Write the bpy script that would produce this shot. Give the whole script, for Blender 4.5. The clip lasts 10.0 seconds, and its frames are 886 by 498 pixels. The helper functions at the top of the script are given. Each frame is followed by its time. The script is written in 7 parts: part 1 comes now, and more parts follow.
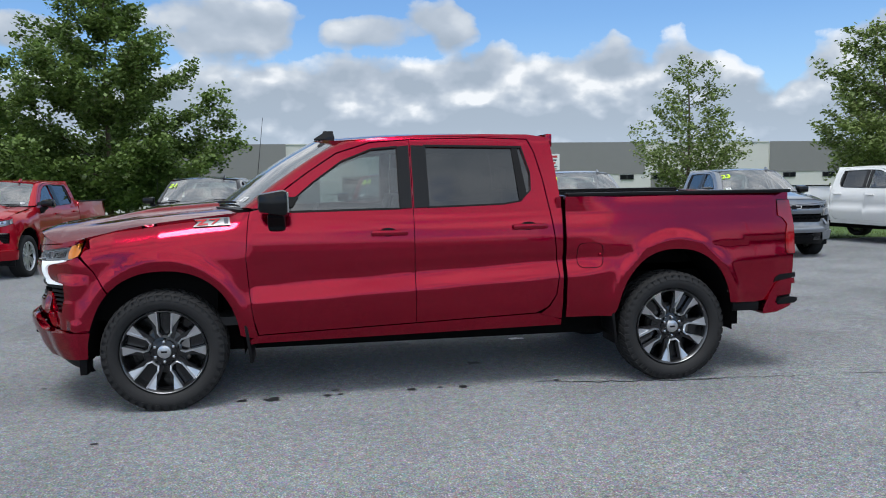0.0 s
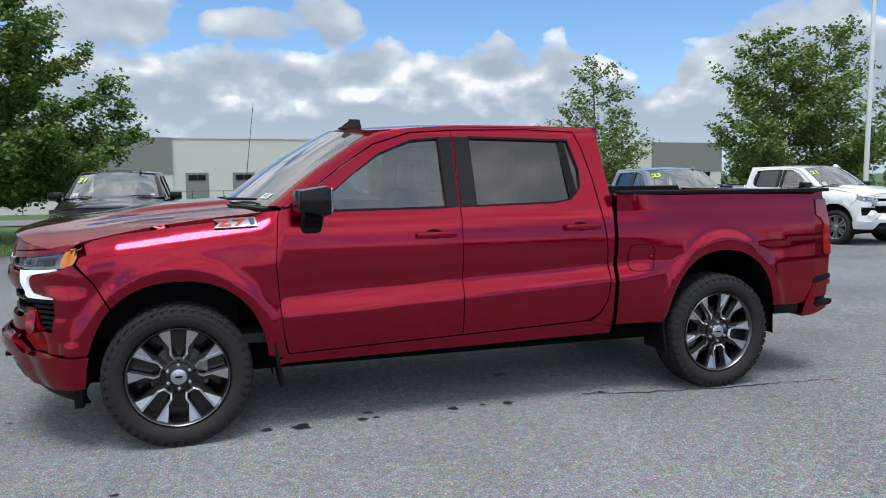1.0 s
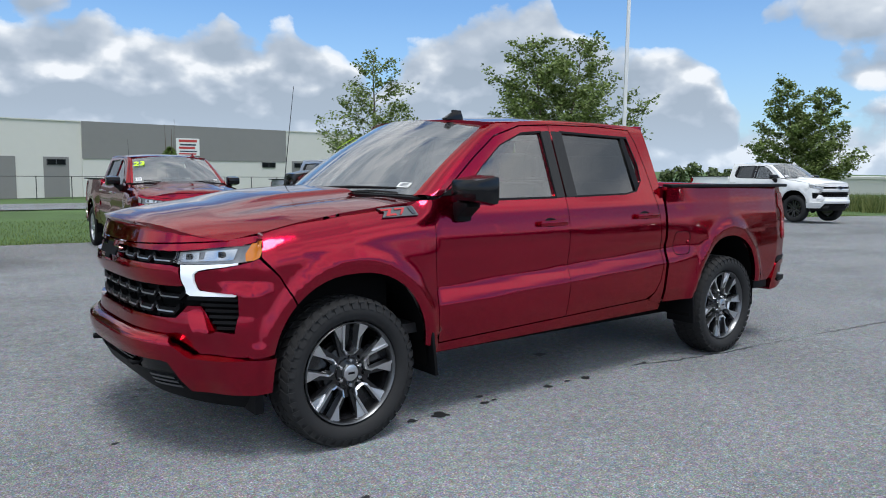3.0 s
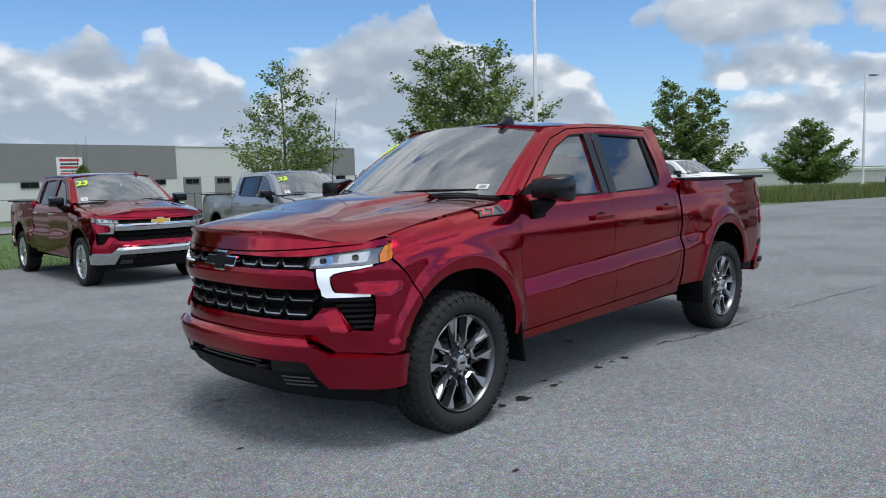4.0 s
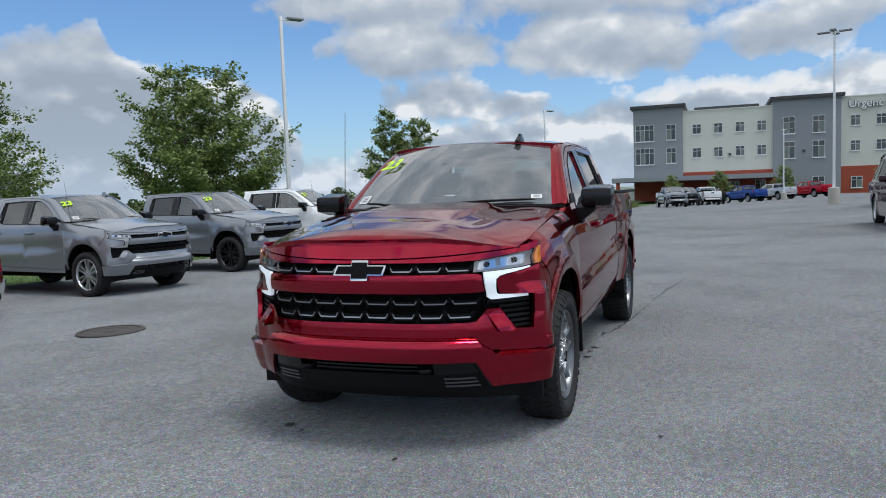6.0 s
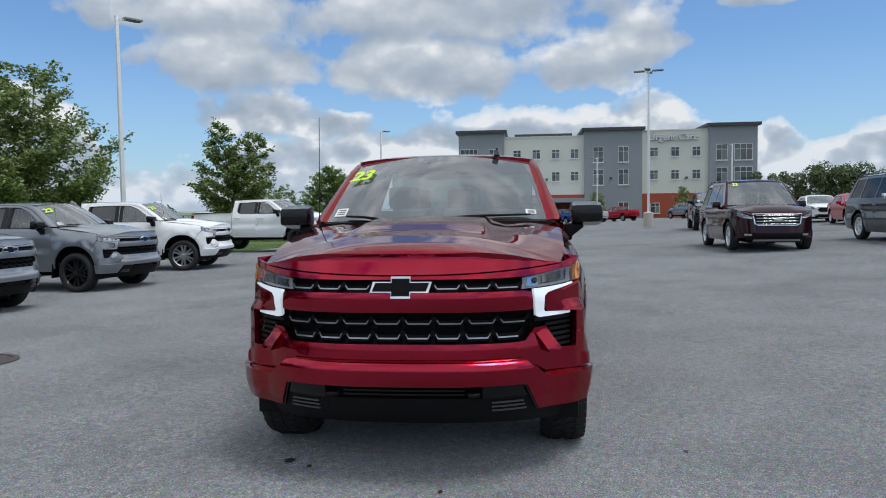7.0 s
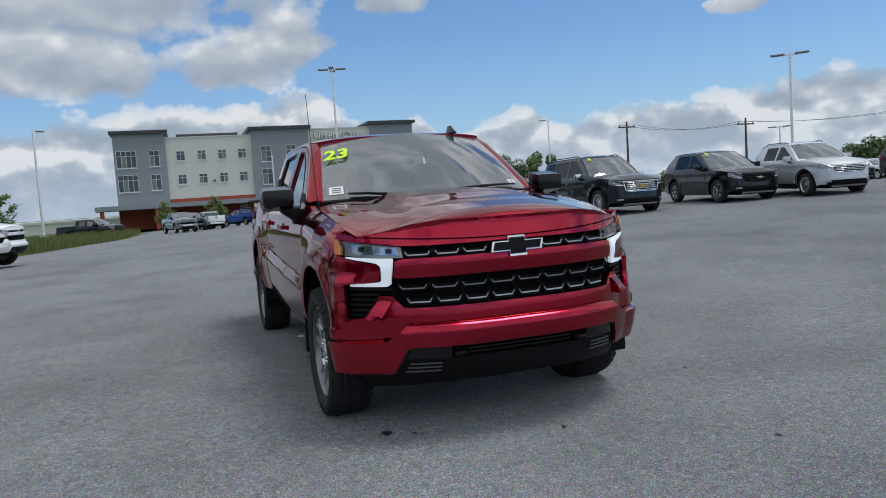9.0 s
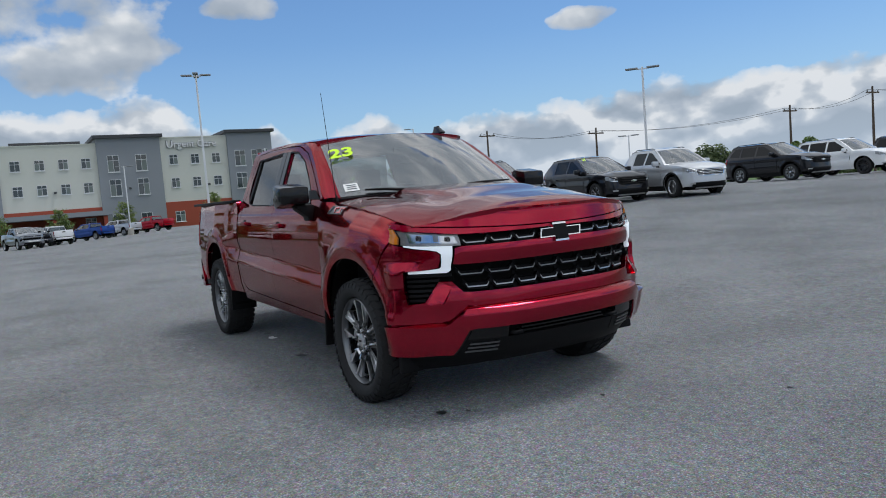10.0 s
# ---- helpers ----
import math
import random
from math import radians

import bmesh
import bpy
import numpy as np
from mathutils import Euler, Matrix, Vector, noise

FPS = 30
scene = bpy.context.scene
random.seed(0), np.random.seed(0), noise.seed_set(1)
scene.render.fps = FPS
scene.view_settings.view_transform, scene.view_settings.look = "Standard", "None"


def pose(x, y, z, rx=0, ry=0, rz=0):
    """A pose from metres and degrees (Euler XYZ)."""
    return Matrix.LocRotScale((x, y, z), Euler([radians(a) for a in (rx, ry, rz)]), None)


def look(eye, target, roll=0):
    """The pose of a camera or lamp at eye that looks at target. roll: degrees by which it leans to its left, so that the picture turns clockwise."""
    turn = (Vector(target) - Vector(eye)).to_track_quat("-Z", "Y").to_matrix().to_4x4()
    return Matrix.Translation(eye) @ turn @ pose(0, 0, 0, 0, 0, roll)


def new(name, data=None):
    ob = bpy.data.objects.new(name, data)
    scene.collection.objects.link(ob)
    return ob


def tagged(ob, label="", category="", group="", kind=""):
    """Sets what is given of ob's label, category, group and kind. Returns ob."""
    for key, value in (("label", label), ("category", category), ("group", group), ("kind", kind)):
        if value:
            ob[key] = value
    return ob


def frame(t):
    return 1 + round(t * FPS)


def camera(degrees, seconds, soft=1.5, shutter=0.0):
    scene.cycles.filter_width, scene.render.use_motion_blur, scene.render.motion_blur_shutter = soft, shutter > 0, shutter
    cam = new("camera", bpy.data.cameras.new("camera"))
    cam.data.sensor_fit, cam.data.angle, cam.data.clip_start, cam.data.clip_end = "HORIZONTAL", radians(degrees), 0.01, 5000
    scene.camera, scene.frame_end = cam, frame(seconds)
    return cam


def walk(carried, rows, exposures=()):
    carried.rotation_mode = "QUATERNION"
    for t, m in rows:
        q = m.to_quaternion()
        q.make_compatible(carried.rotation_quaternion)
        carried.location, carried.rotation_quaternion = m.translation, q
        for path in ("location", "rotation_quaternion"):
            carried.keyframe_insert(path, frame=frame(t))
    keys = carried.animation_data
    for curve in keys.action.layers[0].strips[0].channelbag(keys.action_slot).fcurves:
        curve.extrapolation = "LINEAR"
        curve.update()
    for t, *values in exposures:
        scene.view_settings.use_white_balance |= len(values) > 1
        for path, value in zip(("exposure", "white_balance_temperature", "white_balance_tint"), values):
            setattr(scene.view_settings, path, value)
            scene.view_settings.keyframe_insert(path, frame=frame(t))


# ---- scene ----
cam = camera(61.2, 10.0, soft=1.0)
PATH = [
    (0, (1.074, -6.304, 1.567), (1.401, -4.339, 1.382), -0.9),
    (0.5, (0.561, -5.917, 1.559), (1.034, -3.982, 1.373), -0.8),
    (1, (0.144, -5.501, 1.568), (0.761, -3.609, 1.372), -0.4),
    (1.5, (-0.301, -5.079, 1.554), (0.479, -3.249, 1.347), 0.3),
    (2, (-0.908, -4.824, 1.557), (0.037, -3.074, 1.345), 0.7),
    (2.5, (-1.517, -4.647, 1.564), (-0.417, -2.99, 1.354), 1.0),
    (2.7, (-1.78, -4.586, 1.562), (-0.62, -2.971, 1.346), 1.1),
    (3.8, (-3.025, -4.038, 1.537), (-1.619, -2.63, 1.339), -1.0),
    (4, (-3.258, -3.908, 1.529), (-1.81, -2.543, 1.332), -1.4),
    (4.5, (-3.746, -3.507, 1.524), (-2.19, -2.264, 1.332), -2.4),
    (5, (-4.238, -3.055, 1.499), (-2.569, -1.968, 1.314), -3.1),
    (5.2, (-4.406, -2.856, 1.506), (-2.692, -1.841, 1.328), -3.2),
    (6.3, (-4.873, -1.538, 1.497), (-2.955, -0.991, 1.355), -1.5),
    (6.5, (-4.854, -1.293, 1.494), (-2.911, -0.837, 1.359), -1.3),
    (7, (-4.857, -0.659, 1.487), (-2.872, -0.437, 1.375), -0.8),
    (7.5, (-4.891, -0.034, 1.478), (-2.893, -0.046, 1.378), -0.8),
    (8, (-4.863, 0.57, 1.453), (-2.88, 0.33, 1.349), -1.6),
    (8.5, (-4.864, 1.192, 1.423), (-2.919, 0.741, 1.297), -2.8),
    (9, (-4.846, 1.772, 1.389), (-2.96, 1.122, 1.24), -3.8),
    (9.5, (-4.776, 2.394, 1.391), (-2.966, 1.557, 1.231), -4.3),
    (10, (-4.639, 2.94, 1.368), (-2.91, 1.947, 1.216), -4.6),
]
walk(cam, [(t, look(eye, target, roll)) for t, eye, target, roll in PATH],
     exposures=[(0.0, 0.32, 6300, 9), (1.5, 0.38, 6300, 9), (2.5, 0.35, 6250, 9), (5.0, 0.14, 6250, 9), (7.0, 0.1, 6300, 9), (9.0, -0.02, 6300, 9), (10.0, 0.0, 6300, 9)])

# ---- light ----
SUN_TO = Vector((-0.16, -0.44, 1.25)).normalized()
sun_data = bpy.data.lights.new("sun", "SUN")
sun_data.energy, sun_data.angle, sun_data.color = 1.75, radians(24.0), (1.0, 0.975, 0.94)
sun = new("sun", sun_data)
sun.matrix_world = look(SUN_TO * 60, (0, 0, 0))


class Nodes:
    """A short way to write node trees."""

    def __init__(self, tree):
        self.tree = tree
        tree.nodes.clear()

    def put(self, sort):
        return self.tree.nodes.new(sort)

    def join(self, a, b):
        self.tree.links.new(a, b)

    def math(self, op, a, b=0.0, clamp=False):
        node = self.put("ShaderNodeMath")
        node.operation, node.use_clamp = op, clamp
        for i, v in enumerate((a, b)):
            if isinstance(v, (int, float)):
                node.inputs[i].default_value = v
            else:
                self.join(v, node.inputs[i])
        return node.outputs[0]

    def mix(self, fac, a, b, blend="MIX"):
        node = self.put("ShaderNodeMix")
        node.data_type, node.blend_type = "RGBA", blend
        for i, v in ((0, fac), (6, a), (7, b)):
            if isinstance(v, (int, float)):
                node.inputs[i].default_value = v
            elif isinstance(v, tuple):
                node.inputs[i].default_value = (*v, 1)
            else:
                self.join(v, node.inputs[i])
        return node.outputs[2]

    def noise(self, vector, scale, detail=4.0, rough=0.5):
        node = self.put("ShaderNodeTexNoise")
        node.inputs["Scale"].default_value = scale
        node.inputs["Detail"].default_value = detail
        node.inputs["Roughness"].default_value = rough
        if vector is not None:
            self.join(vector, node.inputs["Vector"])
        return node.outputs[0]

    def ramp(self, value, stops):
        node = self.put("ShaderNodeValToRGB")
        els = node.color_ramp.elements
        while len(els) < len(stops):
            els.new(0.5)
        for e, (p, c) in zip(els, stops):
            e.position = p
            e.color = (*c, 1) if isinstance(c, tuple) else (c, c, c, 1)
        self.join(value, node.inputs[0])
        return node.outputs[0]


# the top of the cloud bank over the horizon, in degrees: (azimuth, elevation)
BANK_EAST = [(-75, 6.0), (-60, 6.5), (-53, 6.9), (-45, 6.7), (-41, 5.9), (-38.6, 5.4), (-35.5, 6.2), (-32, 5.2), (-28, 5.1), (-24.8, 5.9), (-20, 4.0), (-17, 6.2), (-13.5, 5.9), (-11, 8.3), (-6, 7.8), (-3, 7.1), (1, 7.7), (6, 6.4), (11, 6.0), (15.5, 5.2), (20, 3.8), (26, 3.0), (30, 3.2)]
BANK_NORTH = [(30, 3.2), (31.5, 6.6), (34.5, 8.8), (38.5, 8.4), (41.5, 9.4), (43.5, 12.6), (47.9, 12), (51, 10.4), (54.5, 8.4), (57, 5.8), (59.5, 7.6), (62.5, 10.3), (65, 8.6), (67.6, 10.6), (71, 9.2), (76.6, 10.1), (80, 9.3), (88, 9.4), (93, 8.9), (98, 8.8), (104, 7.6), (111, 7.2), (125, 8)]
# single clouds: azimuth, elevation, half width, half height
CLOUDS = [(96.4, 11, 6, 2.2), (86, 10.9, 3, 1.2), (80.4, 11.4, 3.3, 1.9), (109, 10.1, 3.6, 1.3), (22, 11.0, 6.7, 2.4), (20.3, 7.0, 4.8, 1.7), (15.5, 6.0, 3.2, 1.3), (18, 4.0, 5.5, 1.2), (6, 14.4, 15.0, 2.6), (9, 10.6, 7.2, 2.3), (24, 13.9, 8.4, 2.0), (5.5, 10.2, 4.1, 2.5), (-4, 10.0, 4.1, 1.8), (-8, 11.6, 4.1, 2.1), (-17, 14.4, 3.2, 1.0), (-41.2, 11.8, 1.9, 0.8), (12.3, 4.2, 5, 1.2)]


def make_world():
    world = bpy.data.worlds.new("sky")
    scene.world = world
    world.use_nodes = True
    n = Nodes(world.node_tree)
    out = n.put("ShaderNodeOutputWorld")
    sky = n.put("ShaderNodeTexSky")
    sky.sky_type, sky.sun_disc = "NISHITA", False
    sky.sun_elevation = math.asin(SUN_TO.z)
    sky.sun_rotation = math.atan2(SUN_TO.x, SUN_TO.y)
    sky.ozone_density, sky.dust_density = 2.0, 0.6
    coord = n.put("ShaderNodeTexCoord")
    way = coord.outputs["Generated"]
    split = n.put("ShaderNodeSeparateXYZ")
    n.join(way, split.inputs[0])
    up = split.outputs[2]

    def stretched(dz, dx=0.0, tall=2.1):
        m = n.put("ShaderNodeMapping")
        m.inputs["Scale"].default_value = (1.0, 1.0, tall)
        m.inputs["Location"].default_value = (3.1 + dx, 7.7, dz)
        n.join(way, m.inputs[0])
        return m.outputs[0]

    # directions in degrees, crumpled so that the clouds' edges billow
    wide = n.noise(stretched(0.0, 0.0, 1.6), 9.0, 2.0, 0.5)
    puffs = n.noise(stretched(0.3, 0.0, 1.25), 21.0, 9.0, 0.52)
    rolls = n.noise(stretched(1.3, 0.0, 1.5), 13.0, 5.0, 0.45)
    rolls_up = n.noise(stretched(1.3 + 0.022 * 1.5, 0.006, 1.5), 13.0, 3.0, 0.45)
    az = n.math("ADD", n.math("MULTIPLY", n.math("ARCTAN2", split.outputs[1], split.outputs[0]), 57.2958), n.math("MULTIPLY", n.math("SUBTRACT", wide, 0.5), 6.0))
    el = n.math("MULTIPLY", n.math("ARCSINE", up), 57.2958)

    def bank(points):
        lo, hi = points[0][0], points[-1][0]
        t = n.math("DIVIDE", n.math("SUBTRACT", az, float(lo)), float(hi - lo), clamp=True)
        return n.math("MULTIPLY", n.ramp(t, [((a - lo) / (hi - lo), e / 20) for a, e in points]), 20.0)

    north = n.math("GREATER_THAN", az, 30.0)
    top = n.math("ADD", n.math("MULTIPLY", bank(BANK_NORTH), north), n.math("MULTIPLY", bank(BANK_EAST), n.math("SUBTRACT", 1.0, north)))
    billow = n.math("ADD", n.math("MULTIPLY", n.math("SUBTRACT", puffs, 0.5), 3.2), n.math("MULTIPLY", n.math("SUBTRACT", rolls, 0.5), 3.2))
    depth = n.math("SUBTRACT", top, el)
    rise = n.math("SUBTRACT", 0.95, n.math("MULTIPLY", depth, n.math("ADD", 0.28, n.math("MULTIPLY", north, 0.2))))
    best = depth
    for a, e, w, h in CLOUDS:
        u = n.math("DIVIDE", n.math("SUBTRACT", az, a), w)
        v = n.math("DIVIDE", n.math("SUBTRACT", el, e), h)
        d = n.math("MULTIPLY", n.math("SUBTRACT", 1.0, n.math("ADD", n.math("MULTIPLY", u, u), n.math("MULTIPLY", v, v))), 1.1 + 0.3 * h)
        share = n.math("ADD", n.math("MULTIPLY", n.math("SUBTRACT", d, best), 0.6), 0.5, clamp=True)
        rise = n.math("ADD", rise, n.math("MULTIPLY", share, n.math("SUBTRACT", n.math("MULTIPLY", v, 0.7), rise)))
        joined = n.math("MAXIMUM", best, d)
        best = n.math("ADD", joined, n.math("MULTIPLY", n.math("SUBTRACT", 0.8, n.math("ABSOLUTE", n.math("SUBTRACT", best, d)), clamp=True), 0.45))
    body = n.math("SUBTRACT", n.math("ADD", best, billow), 0.3)
    low_mask = n.ramp(n.math("ADD", n.math("MULTIPLY", body, 0.25), 0.5), [(0.42, 0.0), (0.50, 0.6), (0.66, 1.0)])
    rise = n.math("MINIMUM", n.math("MAXIMUM", rise, -1.0), 1.0)
    # relief is stronger in the cumulus over the horizon than in the sheets above
    relief = n.ramp(up, [(0.09, 0.85), (0.17, 0.3)])
    lit = n.math("ADD", n.math("ADD", n.math("MULTIPLY", rise, 0.34), 0.44), n.math("MULTIPLY", n.math("MULTIPLY", n.math("SUBTRACT", rolls, rolls_up), relief), 5.0))
    lit = n.math("ADD", lit, n.math("MULTIPLY", n.math("MULTIPLY", n.math("SUBTRACT", puffs, 0.5), relief), 1.0))
    lit = n.math("SUBTRACT", lit, n.math("MULTIPLY", north, 0.12), clamp=True)
    low_shade = n.ramp(lit, [(0.0, (0.32, 0.375, 0.445)), (0.36, (0.40, 0.45, 0.52)), (0.62, (0.52, 0.56, 0.61)), (0.85, (0.75, 0.76, 0.775))])

    # the broken cloud overhead and behind
    big = n.noise(stretched(0.0), 3.6, 12.0, 0.56)
    shifted = n.noise(stretched(0.055, 0.02), 3.6, 6.0, 0.5)
    cover = n.ramp(up, [(0.0, 0.0), (0.25, 0.02), (0.31, 0.16), (0.5, 0.22), (0.7, 0.25), (1.0, 0.27)])
    behind = n.math("MULTIPLY", n.math("MAXIMUM", n.math("GREATER_THAN", az, 122.0), n.math("LESS_THAN", az, -72.0)), 0.1)
    thick = n.math("ADD", big, n.math("MAXIMUM", cover, behind))
    high_mask = n.ramp(thick, [(0.57, 0.0), (0.6, 0.7), (0.66, 1.0)])
    high_mask = n.math("MULTIPLY", high_mask, n.math("MAXIMUM", n.ramp(up, [(0.27, 0.0), (0.33, 1.0)]), n.math("MULTIPLY", behind, 10.0)))
    glow_up = n.math("ADD", n.math("MULTIPLY", n.math("SUBTRACT", big, shifted), 5.5), 0.72, clamp=True)
    heavy = n.math("MULTIPLY", n.math("SUBTRACT", thick, 0.64), 2.4, clamp=True)
    glow_up = n.math("SUBTRACT", glow_up, heavy, clamp=True)
    high_shade = n.ramp(glow_up, [(0.0, (0.42, 0.48, 0.55)), (0.45, (0.62, 0.665, 0.72)), (0.9, (0.96, 0.97, 0.98))])

    haze = n.ramp(up, [(0.0, 0.6), (0.06, 0.28), (0.2, 0.06), (0.4, 0.0)])
    bright = n.mix(1.0, sky.outputs[0], (0.075, 0.10, 0.125), "MULTIPLY")
    hazed = n.mix(haze, bright, (0.5, 0.62, 0.76))
    both = n.mix(high_mask, hazed, high_shade)
    both = n.mix(low_mask, both, n.mix(n.ramp(up, [(0.0, 0.5), (0.07, 0.12), (0.12, 0.0)]), low_shade, (0.5, 0.6, 0.72)))
    back = n.put("ShaderNodeBackground")
    back.inputs[1].default_value = 1.0
    n.join(both, back.inputs[0])
    n.join(back.outputs[0], out.inputs[0])


make_world()


# ---- materials ----
def shader(name):
    mat = bpy.data.materials.new(name)
    mat.use_nodes = True
    n = Nodes(mat.node_tree)
    out = n.put("ShaderNodeOutputMaterial")
    bsdf = n.put("ShaderNodeBsdfPrincipled")
    n.join(bsdf.outputs[0], out.inputs[0])
    pos = n.put("ShaderNodeTexCoord").outputs["Object"]
    return mat, n, bsdf, pos


def bump(n, bsdf, height, strength, distance=0.01):
    b = n.put("ShaderNodeBump")
    b.inputs["Strength"].default_value = strength
    b.inputs["Distance"].default_value = distance
    n.join(height, b.inputs["Height"])
    n.join(b.outputs[0], bsdf.inputs["Normal"])


def plain(name, color, rough=0.5, metal=0.0, grain=0.12, scale=30.0, relief=0.0, coat=0.0, spec=0.5):
    """A surface of one colour with some grain and wear in it."""
    mat, n, bsdf, pos = shader(name)
    a = n.noise(pos, scale, 5, 0.6)
    b = n.noise(pos, scale * 0.07, 3, 0.5)
    f = n.math("ADD", n.math("MULTIPLY", a, grain), n.math("MULTIPLY", b, grain))
    low = tuple(c * (1 - grain) for c in color)
    high = tuple(min(1.0, c * (1 + grain)) for c in color)
    n.join(n.mix(n.math("MULTIPLY", f, 0.5 / max(grain, 0.01)), low, high), bsdf.inputs["Base Color"])
    bsdf.inputs["Roughness"].default_value = rough
    bsdf.inputs["Metallic"].default_value = metal
    bsdf.inputs["Coat Weight"].default_value = coat
    bsdf.inputs["Coat Roughness"].default_value = 0.03
    bsdf.inputs["Specular IOR Level"].default_value = spec
    if relief:
        bump(n, bsdf, a, relief, 0.004)
    return mat


def car_paint(name, color, metal=0.35, rough=0.32, edge=None):
    mat, n, bsdf, pos = shader(name)
    flake = n.noise(pos, 900.0, 2, 0.6)
    dust_haze = n.noise(pos, 2.3, 4, 0.6)
    low = tuple(c * 0.86 for c in color)
    high = tuple(min(1, c * 1.14) for c in color)
    n.join(n.mix(flake, low, high), bsdf.inputs["Base Color"])
    n.join(n.math("ADD", n.math("MULTIPLY", dust_haze, 0.08), rough - 0.04), bsdf.inputs["Roughness"])
    bsdf.inputs["Metallic"].default_value = metal
    bsdf.inputs["Coat Weight"].default_value = 1.0
    bsdf.inputs["Coat Roughness"].default_value = 0.02
    bsdf.inputs["Coat IOR"].default_value = 1.42
    bsdf.inputs["Specular IOR Level"].default_value = 0.15
    peak = max(color)
    bsdf.inputs["Specular Tint"].default_value = (*(edge or [0.1 + 0.8 * c / peak for c in color]), 1)
    return mat


def glass(name, tint, see=0.75, dust_haze=0.0, gain=0.06):
    """A thin tinted pane: part clear, part reflecting."""
    mat = bpy.data.materials.new(name)
    mat.use_nodes = True
    n = Nodes(mat.node_tree)
    out = n.put("ShaderNodeOutputMaterial")
    clear = n.put("ShaderNodeBsdfTransparent")
    clear.inputs[0].default_value = (*[c * see for c in tint], 1)
    shine = n.put("ShaderNodeBsdfGlossy")
    shine.inputs["Roughness"].default_value = 0.01
    fres = n.put("ShaderNodeFresnel")
    fres.inputs[0].default_value = 1.65
    mixer = n.put("ShaderNodeMixShader")
    n.join(n.math("ADD", fres.outputs[0], gain), mixer.inputs[0])
    n.join(clear.outputs[0], mixer.inputs[1])
    n.join(shine.outputs[0], mixer.inputs[2])
    # pale diffuse share mixed in to imitate veiling glare on the pane
    veil = n.put("ShaderNodeBsdfDiffuse")
    veil.inputs[0].default_value = (0.75, 0.76, 0.77, 1)
    veiled = n.put("ShaderNodeMixShader")
    veiled.inputs[0].default_value = dust_haze
    n.join(mixer.outputs[0], veiled.inputs[1])
    n.join(veil.outputs[0], veiled.inputs[2])
    n.join(veiled.outputs[0], out.inputs[0])
    return mat


def make_asphalt(name, tone):
    mat, n, bsdf, pos = shader(name)
    stones = n.put("ShaderNodeTexVoronoi")
    stones.inputs["Scale"].default_value = 85.0
    n.join(pos, stones.inputs["Vector"])
    fine = n.noise(pos, 95.0, 5, 0.8)
    blotch = n.noise(pos, 0.55, 5, 0.62)
    wide = n.noise(pos, 0.11, 3, 0.5)
    grey = n.ramp(fine, [(0.3, tuple(tone * c for c in (0.28, 0.29, 0.305))), (0.52, tuple(tone * c for c in (0.925, 0.965, 1.01))), (0.70, tuple(tone * c for c in (2.13, 2.17, 2.2)))])
    specks = n.put("ShaderNodeTexVoronoi")
    specks.inputs["Scale"].default_value = 62.0
    n.join(pos, specks.inputs["Vector"])
    pick = n.put("ShaderNodeSeparateXYZ")
    n.join(specks.outputs["Color"], pick.inputs[0])
    pale = n.math("MULTIPLY", n.ramp(specks.outputs["Distance"], [(0.2, 1.0), (0.34, 0.0)]), n.ramp(pick.outputs[0], [(0.68, 0.0), (0.78, 0.7)]))
    grey = n.mix(pale, grey, tuple(tone * c for c in (2.4, 2.45, 2.5)))
    chips = n.mix(0.35, grey, stones.outputs["Color"], "SOFT_LIGHT")
    patchy = n.noise(pos, 17.0, 4, 0.75)
    chips = n.mix(1.0, chips, n.ramp(patchy, [(0.32, 0.74), (0.5, 0.99), (0.68, 1.24)]), "MULTIPLY")
    dry = n.mix(1.0, chips, n.ramp(blotch, [(0.3, 0.78), (0.5, 0.98), (0.7, 1.12)]), "MULTIPLY")
    n.join(n.mix(1.0, dry, n.ramp(wide, [(0.35, 0.88), (0.65, 1.08)]), "MULTIPLY"), bsdf.inputs["Base Color"])
    bsdf.inputs["Roughness"].default_value = 0.88
    bsdf.inputs["Diffuse Roughness"].default_value = 1.0
    bsdf.inputs["Specular IOR Level"].default_value = 0.22
    bump(n, bsdf, n.math("ADD", fine, stones.outputs["Distance"]), 0.55, 0.006)
    return mat


def make_grass(name):
    mat, n, bsdf, pos = shader(name)
    fine = n.noise(pos, 14.0, 6, 0.7)
    wide = n.noise(pos, 0.5, 4, 0.6)
    a = n.ramp(fine, [(0.3, (0.035, 0.075, 0.018)), (0.6, (0.085, 0.15, 0.035)), (0.8, (0.14, 0.19, 0.06))])
    n.join(n.mix(1.0, a, n.ramp(wide, [(0.3, 0.8), (0.7, 1.2)]), "MULTIPLY"), bsdf.inputs["Base Color"])
    bsdf.inputs["Roughness"].default_value = 0.9
    bump(n, bsdf, fine, 0.8, 0.04)
    return mat


